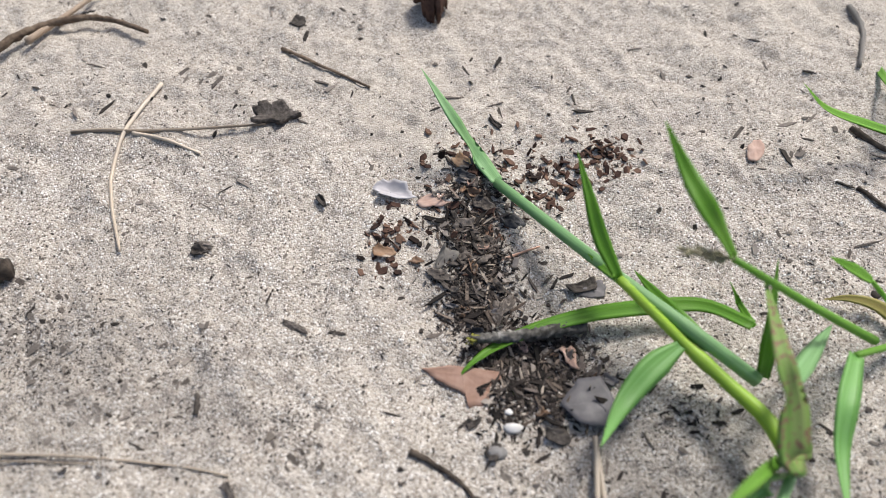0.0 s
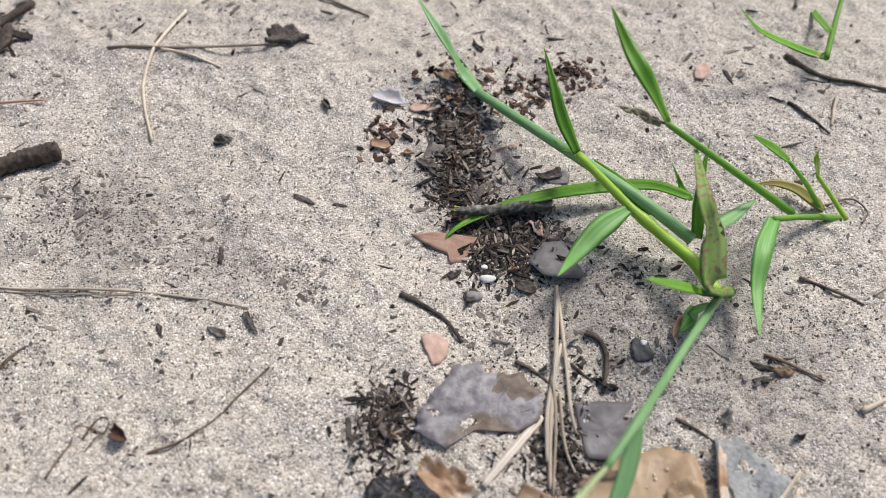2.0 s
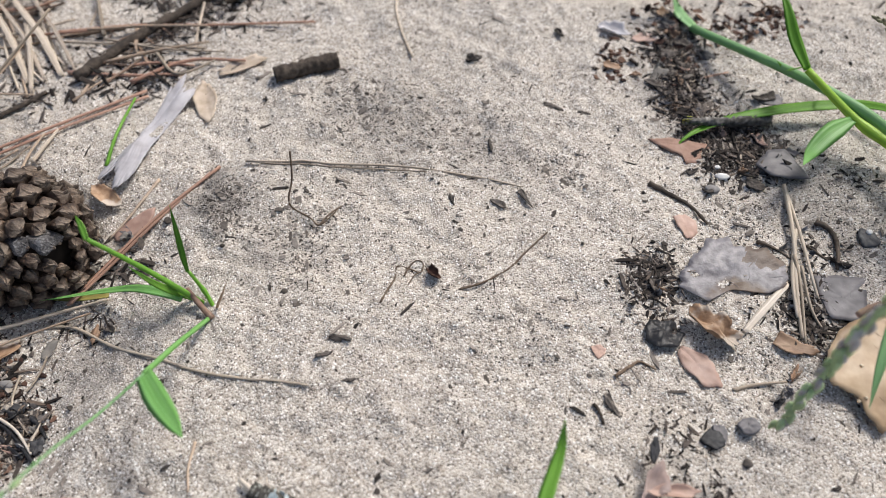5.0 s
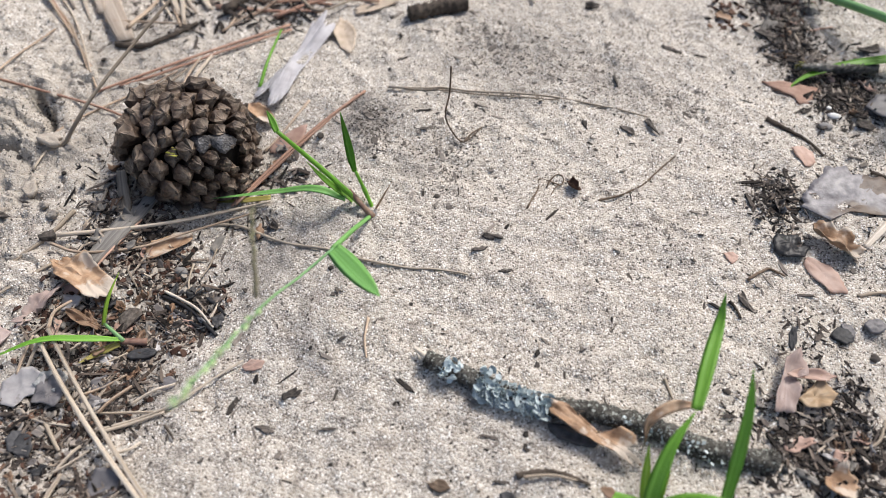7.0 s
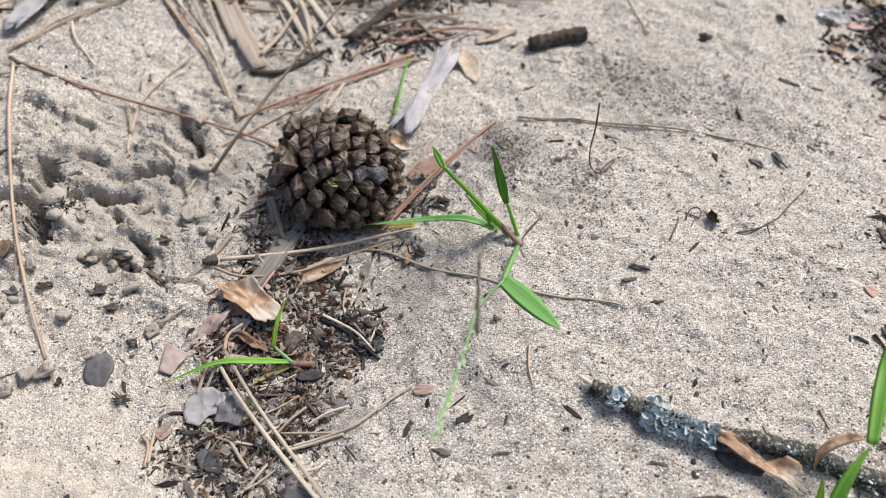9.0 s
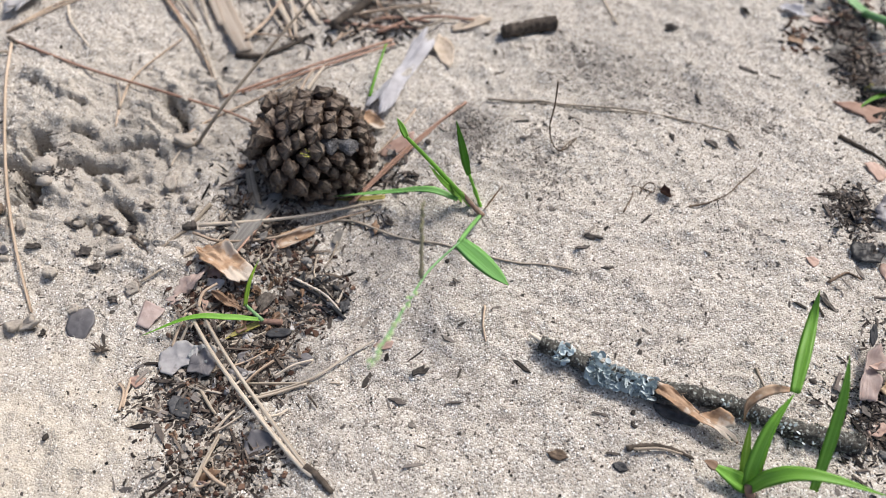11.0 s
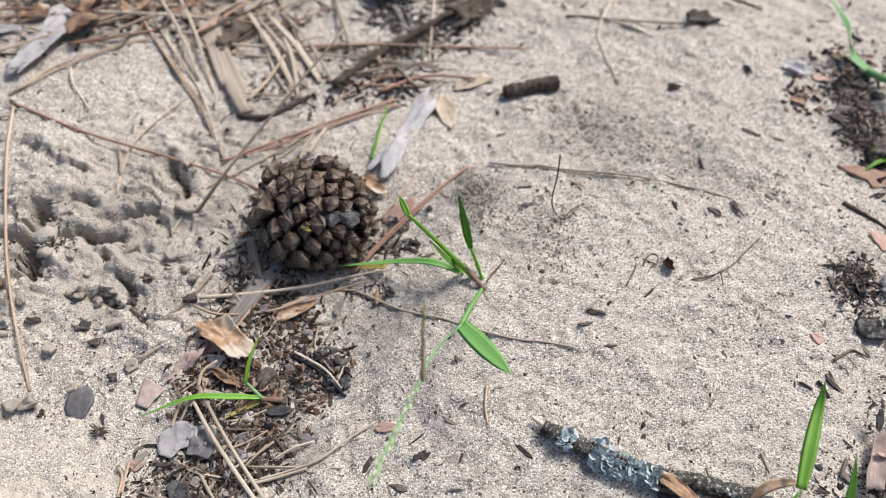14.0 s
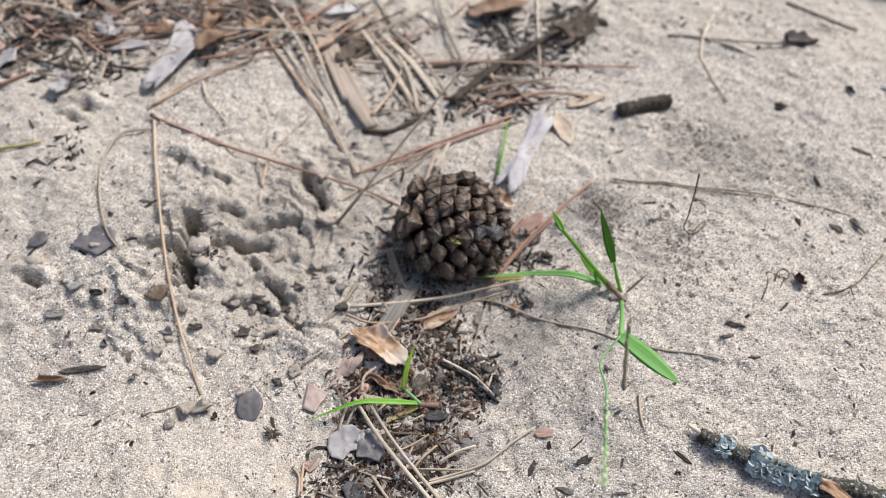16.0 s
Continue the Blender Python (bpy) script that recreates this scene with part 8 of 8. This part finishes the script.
MOULD_SPOTS = (((0.0166, 0.1582, 0.0002), 10, 2), ((0.0180, 0.1443, -0.0019), 8, 4), ((0.0204, 0.1308, -0.0020), 8, 5), ((0.0200, 0.1182, -0.0024), 8, 4), ((0.0287, 0.1073, -0.0033), 9, 3), ((0.0375, 0.0998, -0.0024), 11, 4), ((0.0355, 0.0967, -0.0016), 10, 4), ((0.0060, 0.0377, 0.0026), 7, 3), ((0.0518, 0.0315, -0.0001), 8, 3), ((-0.1920, -0.0533, -0.0056), 10, 6), ((-0.1832, -0.0634, -0.0059), 12, 7), ((-0.1927, -0.0761, -0.0042), 13, 7), ((-0.1752, -0.0409, -0.0093), 9, 4), ((-0.1680, -0.0330, -0.0090), 8, 3), ((-0.1925, -0.0144, -0.0048), 12, 4), ((-0.1793, -0.1026, -0.0009), 13, 2.5), ((0.0090, -0.0437, 0.0007), 9, 4), ((0.0189, -0.0434, 0.0007), 11, 5))
scatter("mould_dust", MOULD, "fine black humus crumbs in the litter", MOULD_SPOTS, 8000, 0.4, 1.7, 9, 0.6, "leaf mould", 0.4, 0.2, 0.9)
scatter("mould_fibres", MOULD, "thin dark fibres and splinters in the litter", MOULD_SPOTS, 1700, 2.0, 10.0, 10, 0.5, "leaf mould", 0.15, 0.0, 0.13)
scatter("straw_bits", surface("straw_bit", [(0.05, 0.036, 0.027), (0.12, 0.09, 0.07), (0.24, 0.19, 0.15), (0.48, 0.41, 0.33)], 900, 0.7, 0.4, vary=0, island=0.8), "pale broken straw bits in the litter", MOULD_SPOTS, 1200, 1.5, 8.0, 13, 0.5, "leaf mould", 0.18, 0.0, 0.12)
scatter("leaf_scraps", surface("leaf_scrap", [(0.05, 0.042, 0.038), (0.13, 0.115, 0.105), (0.22, 0.195, 0.18), (0.33, 0.285, 0.25)], 800, 0.7, 0.4, vary=0, island=0.8), "thin grey-brown leaf scraps in the litter", MOULD_SPOTS, 480, 1.2, 5.0, 12, 0.05, "leaf mould", 0.4, 0.0, 0.4)
scatter("heap_straws", surface("heap_straw", [(0.06, 0.042, 0.032), (0.16, 0.10, 0.07), (0.30, 0.21, 0.15), (0.47, 0.38, 0.29)], 900, 0.7, 0.4, vary=0, island=0.9), "thin brown needles and straws under the heap", (((-0.4248, 0.0989, 0.0142), 26, 5), ((-0.3835, 0.1032, 0.0148), 24, 5), ((-0.3486, 0.1231, 0.0137), 26, 4), ((-0.2935, 0.1276, 0.0131), 24, 4), ((-0.2470, 0.1439, -0.0002), 20, 3), ((-0.1941, 0.1156, -0.0001), 16, 2), ((-0.4325, 0.1403, 0.0134), 50, 4), ((-0.3155, 0.1681, 0.0137), 50, 4)), 620, 4.0, 24.0, 29, 0.7, "needles", 0.12, -1.5, 0.05)
scatter("dark_litter", MOULD, "dark rotten needles and bark strips beyond the heap and by the cone", (((-0.2050, -0.0087, -0.0024), 9, 1.2), ((-0.2140, 0.0025, -0.0022), 8, 0.6), ((-0.1944, -0.0154, -0.0040), 9, 2), ((-0.1604, 0.0032, -0.0077), 8, 0.5), ((-0.1588, 0.0244, -0.0056), 7, 0.4), ((-0.1988, 0.1595, -0.0003), 14, 4), ((-0.1718, 0.1471, 0.0005), 13, 4), ((-0.1832, 0.1313, 0.0001), 10, 3), ((-0.1580, 0.1592, 0.0005), 10, 2), ((-0.1770, 0.1050, 0.0009), 9, 2)), 1500, 1.0, 10.0, 37, 0.3, "leaf mould", 0.15, 0.0, 0.12)
TROUGH = (((-0.2013, -0.0484, -0.0028), 8, 3), ((-0.1897, -0.0544, -0.0066), 9, 4), ((-0.1826, -0.0653, -0.0056), 10, 5), ((-0.1921, -0.0778, -0.0040), 11, 4), ((-0.1733, -0.0405, -0.0091), 7, 2), ((-0.1839, -0.0228, -0.0078), 8, 3), ((-0.1995, -0.0201, -0.0026), 8, 3), ((-0.1808, -0.1030, -0.0007), 11, 2), ((-0.1690, -0.0952, -0.0012), 8, 3), ((-0.1993, 0.0025, -0.0049), 10, 4), ((-0.1660, -0.0368, -0.0086), 5, 2))
scatter("litter_straws", surface("litter_straw", [(0.045, 0.034, 0.028), (0.11, 0.085, 0.068), (0.24, 0.195, 0.155), (0.50, 0.43, 0.35)], 900, 0.7, 0.4, vary=0, island=0.9), "thin broken straws and splinters in the litter trough", TROUGH, 760, 3.0, 13.0, 23, 0.6, "leaf mould", 0.12, -1.0, 0.07)
scatter("sandy_crumbs", SOIL, "sandy grey-brown crumbs lying over the litter", TROUGH, 1500, 0.5, 2.6, 47, 0.7, "soil", 0.5, 0.0, 0.8)
scatter("black_earth", MOULD, "dark crumbly earth in the litter trough", TROUGH, 3600, 0.4, 1.7, 19, 0.6, "leaf mould", 0.4, 0.2, 0.9)
scatter("rusty_earth", RUST_MOULD, "rust-brown crumbly earth in the litter trough", TROUGH, 2200, 0.4, 2.2, 20, 0.6, "leaf mould", 0.4, 0.2, 0.8)
# Spots with x under -0.23 use dust to paint shade on the bank
DUST_NEAR_BANK_SHADE = (((0.0995, 0.0593, -0.0000), 18, 4), ((0.0671, 0.0822, -0.0006), 12, 3), ((0.0767, 0.0650, -0.0005), 14, 4), ((0.0319, 0.0620, -0.0002), 12, 3), ((0.1215, 0.0783, 0.0007), 16, 4), ((0.1198, 0.1331, 0.0014), 18, 4), ((0.0368, 0.0098, 0.0001), 12, 2), ((0.0378, 0.0667, -0.0001), 12, 3), ((-0.2449, 0.0285, 0.0007), 11, 4), ((-0.2554, 0.0119, 0.0024), 10, 3), ((-0.2722, 0.0023, 0.0053), 10, 3), ((-0.2461, -0.0399, -0.0009), 11, 3), ((-0.2317, -0.0267, -0.0006), 10, 2), ((-0.2613, 0.0277, 0.0042), 10, 2), ((-0.0890, 0.0931, 0.0023), 20, 9))
DUST_FAR = (((-0.1330, 0.0500, 0.0033), 9, 10), ((-0.1290, 0.0410, 0.0020), 9, 5), ((-0.0560, 0.0900, 0.0040), 22, 7), ((-0.1000, 0.1000, 0.0015), 16, 6), ((-0.1054, 0.0414, 0.0033), 14, 6), ((-0.0999, 0.0233, 0.0042), 12, 4), ((-0.0670, 0.0861, 0.0046), 20, 3), ((-0.0901, 0.0910, 0.0024), 20, 4), ((-0.0253, 0.0762, 0.0021), 10, 2), ((-0.0751, 0.2061, 0.0003), 22, 3), ((-0.0266, 0.0811, 0.0019), 8, 2), ((-0.0940, 0.0540, 0.0038), 20, 3), ((-0.0427, 0.0097, 0.0058), 20, 2), ((-0.0320, 0.0194, 0.0052), 18, 2), ((0.1086, 0.1809, 0.0015), 30, 3), ((0.1280, 0.0730, 0.0003), 25, 3), ((-0.0916, 0.0275, 0.0044), 20, 2), ((-0.3244, -0.0524, 0.0039), 20, 3), ((-0.2437, -0.0599, -0.0006), 14, 2))
FLAKE = surface("humus_flake", [(0.09, 0.077, 0.066), (0.18, 0.157, 0.137), (0.28, 0.25, 0.22)], 900, 0.9, 0.4, vary=0.0, island=0.8)
scatter("humus_flakes", FLAKE, "soft dark humus flakes pressed into the sand", DUST_FAR, 420, 1.0, 4.2, 15, 0.12, "specks", 0.12, 0.5, 0.45)
scatter("humus_flakes", FLAKE, "soft brown humus flakes pressed into the sand", DUST_NEAR_BANK_SHADE, 240, 1.0, 4.0, 16, 0.15, "specks", 0.15, 0.5, 0.45)
scatter("humus_dust", DUST, "fine dark humus dust in patches on sand, also standing in for bank shade", DUST_NEAR_BANK_SHADE + DUST_FAR, 9000, 0.25, 1.0, 14, 0.3, "specks", 0.3, 0.2, 0.6)
rng = np.random.default_rng(77)
area = np.stack([rng.uniform(-0.42, 0.20, 6600), rng.uniform(-0.17, 0.32, 6600)], -1)
keep = rng.uniform(size=6600) < 0.35 + 0.75 * np.clip(fractal(area[:, 0], area[:, 1], 26, 5) + 0.25, 0, 1)
shards("dark_specks", SPECK, "small dark specks of charred bark strewn over sand", area[keep], 0.5, 3.0, rng, 0.3, "specks", 0.3, 0.3, 0.5)
area = np.stack([rng.uniform(-0.36, 0.17, 20000), rng.uniform(-0.15, 0.20, 20000)], -1)
area = area[rng.uniform(size=20000) < 0.30 + 0.9 * np.clip(fractal(area[:, 0], area[:, 1], 32, 15) + 0.15, 0, 1)]
shards("fine_specks", SPECK, "fine dark grains strewn over sand", area, 0.35, 1.3, rng, 0.35, "specks", 0.3, 0.3, 0.6)
area = np.stack([rng.uniform(-0.38, 0.18, 1000), rng.uniform(-0.16, 0.24, 1000)], -1)
shards("bark_fibres", SPECK, "thin dark bark fibres strewn over sand", area, 1.5, 8.0, rng, 0.5, "specks", 0.06, 0.1, 0.16)


def grains(name, material, label, count, box, lo, hi, seed):
    """Loose grains as one thing: half-sunk rounded pyramids on the sand."""
    rng = np.random.default_rng(seed)
    x, y = rng.uniform(box[0], box[1], count), rng.uniform(box[2], box[3], count)
    r = (lo + (hi - lo) * rng.uniform(size=count) ** 1.5) * 0.0005
    a = rng.uniform(0, 6.283, count)[:, None] + np.arange(4) * math.pi / 2 + rng.uniform(-0.35, 0.35, (count, 4))
    k = r[:, None] * rng.uniform(0.75, 1.3, (count, 4))
    h = relief(x, y)
    v = np.empty((count, 5, 3), np.float32)
    v[:, :4, 0], v[:, :4, 1] = x[:, None] + k * np.cos(a), y[:, None] + k * np.sin(a)
    v[:, :4, 2] = (h - 0.25 * r)[:, None] + r[:, None] * rng.uniform(-0.2, 0.3, (count, 4))
    v[:, 4, 0], v[:, 4, 1], v[:, 4, 2] = x + r * rng.uniform(-0.4, 0.4, count), y + r * rng.uniform(-0.4, 0.4, count), h + r * rng.uniform(0.5, 1.2, count)
    f = (np.array([(0, 1, 4), (1, 2, 4), (2, 3, 4), (3, 0, 4)])[None] + (np.arange(count) * 5)[:, None, None]).astype(np.int32)
    me = bpy.data.meshes.new(name)
    me.vertices.add(count * 5)
    me.vertices.foreach_set("co", v.ravel())
    me.loops.add(f.size)
    me.loops.foreach_set("vertex_index", f.ravel())
    me.polygons.add(count * 4)
    me.polygons.foreach_set("loop_start", np.arange(0, f.size, 3, dtype=np.int32))
    me.update()
    me.materials.append(material)
    return tagged(new(name, me), label, "sand", kind="stuff")


grains("sand_grains", GRAIN, "loose pale sand grains on the surface", 248000, (-0.33, 0.16, -0.15, 0.17), 0.42, 0.88, 5)


def crumbs(name, material, label, xy, lo, hi, seed, category):
    """Rounded crumbs of soil as one thing, partly sunk."""
    rng = np.random.default_rng(seed)
    bm = bmesh.new()
    bmesh.ops.create_icosphere(bm, subdivisions=2, radius=1)
    ball = np.array([v.co for v in bm.verts])
    tri = np.array([[v.index for v in p.verts] for p in bm.faces])
    bm.free()
    v, f = [], []
    for i, (x, y) in enumerate(xy):
        r = (lo + (hi - lo) * rng.uniform() ** 2.4) * 0.0005
        o = rng.uniform(0, 90, 2)
        p = ball * (1 + 0.6 * fractal(ball[:, 0] + o[0] + ball[:, 2], ball[:, 1] + o[1] - ball[:, 2], 1.3, 3, 2))[:, None]
        p = p * r * rng.uniform(0.7, 1.25, 3)
        p[:, 2] *= 0.8
        p += (x, y, float(relief(x, y)) + r * 0.2)
        f += (tri + len(ball) * i).tolist()
        v.append(p)
    me = bpy.data.meshes.new(name)
    me.from_pydata(np.concatenate(v).tolist(), [], f)
    me.polygons.foreach_set("use_smooth", [True] * len(me.polygons))
    me.materials.append(material)
    me.update()
    return tagged(new(name, me), label, category, kind="stuff")


rng = np.random.default_rng(99)
cl = np.stack([rng.normal(HOLE[0] + 0.030, 0.026, 50), rng.normal(HOLE[1] - 0.006, 0.020, 50)], -1)
crumbs("soil_crumbs", SOIL, "crumbs of broken sandy soil on the bank", cl, 0.6, 3.0, 3, "soil")
for k, (x, y, size) in enumerate(((-0.2788, -0.0112, 7.5), (-0.2738, -0.0188, 5.0), (-0.2750, -0.0222, 3.6), (-0.2480, -0.0235, 2.8), (-0.2440, -0.0265, 2.4), (-0.2525, -0.0255, 2.0), (-0.3345, -0.0330, 6.0))):
    lump = crumbs("soil_lump", SOIL, "lump of pale sandy soil in the broken bank", np.array([(x, y)]), size, size, 70 + k, "soil clod")
    lump["kind"], lump["group"] = "", "soil clods on the bank"
lone = np.stack([rng.uniform(-0.36, 0.16, 70), rng.uniform(-0.14, 0.2, 70)], -1)
crumbs("earth_crumbs", DUST, "dark grey earth crumbs lying about on sand", lone, 0.6, 3.0, 5, "soil")

# Dark earth crumbs in the bank's cracks, which also stand in for their shade
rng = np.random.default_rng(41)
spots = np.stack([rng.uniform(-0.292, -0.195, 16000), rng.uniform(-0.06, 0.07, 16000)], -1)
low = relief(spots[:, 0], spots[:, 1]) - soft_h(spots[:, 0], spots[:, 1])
shards("bank_crumbs", DUST, "dark earth crumbs in the cracks of the bank, also standing in for shade", spots[low < -0.0028], 0.4, 1.9, rng, 0.5, "specks", 0.4, 0.2, 0.7)
# Black shards give the cleft its deep shade by colour
scatter("cleft_litter", MOULD, "black shards standing in for the shade inside the cleft", (((HOLE[0], HOLE[1], 0), 6, 2), ((HOLE[0] + 0.008, HOLE[1] + 0.008, 0), 5, 1)), 420, 0.6, 2.6, 43, 0.3, slim=0.5)


# ---- broken crust round the cleft ----
rng = np.random.default_rng(17)
for k in range(24):
    x, y = HOLE[0] + 0.030 + rng.normal() * 0.026, HOLE[1] - 0.002 + rng.normal() * 0.022
    if math.hypot(x + 0.188, y - 0.022) < 0.030 or x > -0.2 or math.hypot(x - HOLE[0], y - HOLE[1]) < 0.011:
        continue
    a, half = rng.uniform(0, 6.283), rng.uniform(0.0014, 0.0040)
    h = float(relief(x, y)) + 0.0003
    tip = rng.normal() * 0.25
    p, q = (x - math.cos(a) * half, y - math.sin(a) * half, h - half * tip), (x + math.cos(a) * half, y + math.sin(a) * half, h + half * tip)
    flake("soil_clod", p, q, half * rng.uniform(1000, 1700), SOIL, "crumbly clod of pale sandy soil", "soil clod", 300 + k, rng.uniform(1.2, 2.2), "soil clods on the bank", jag=0.3, crumple=0.5, up=0.5, tilt=rng.normal() * 14, n=26, rings=3)
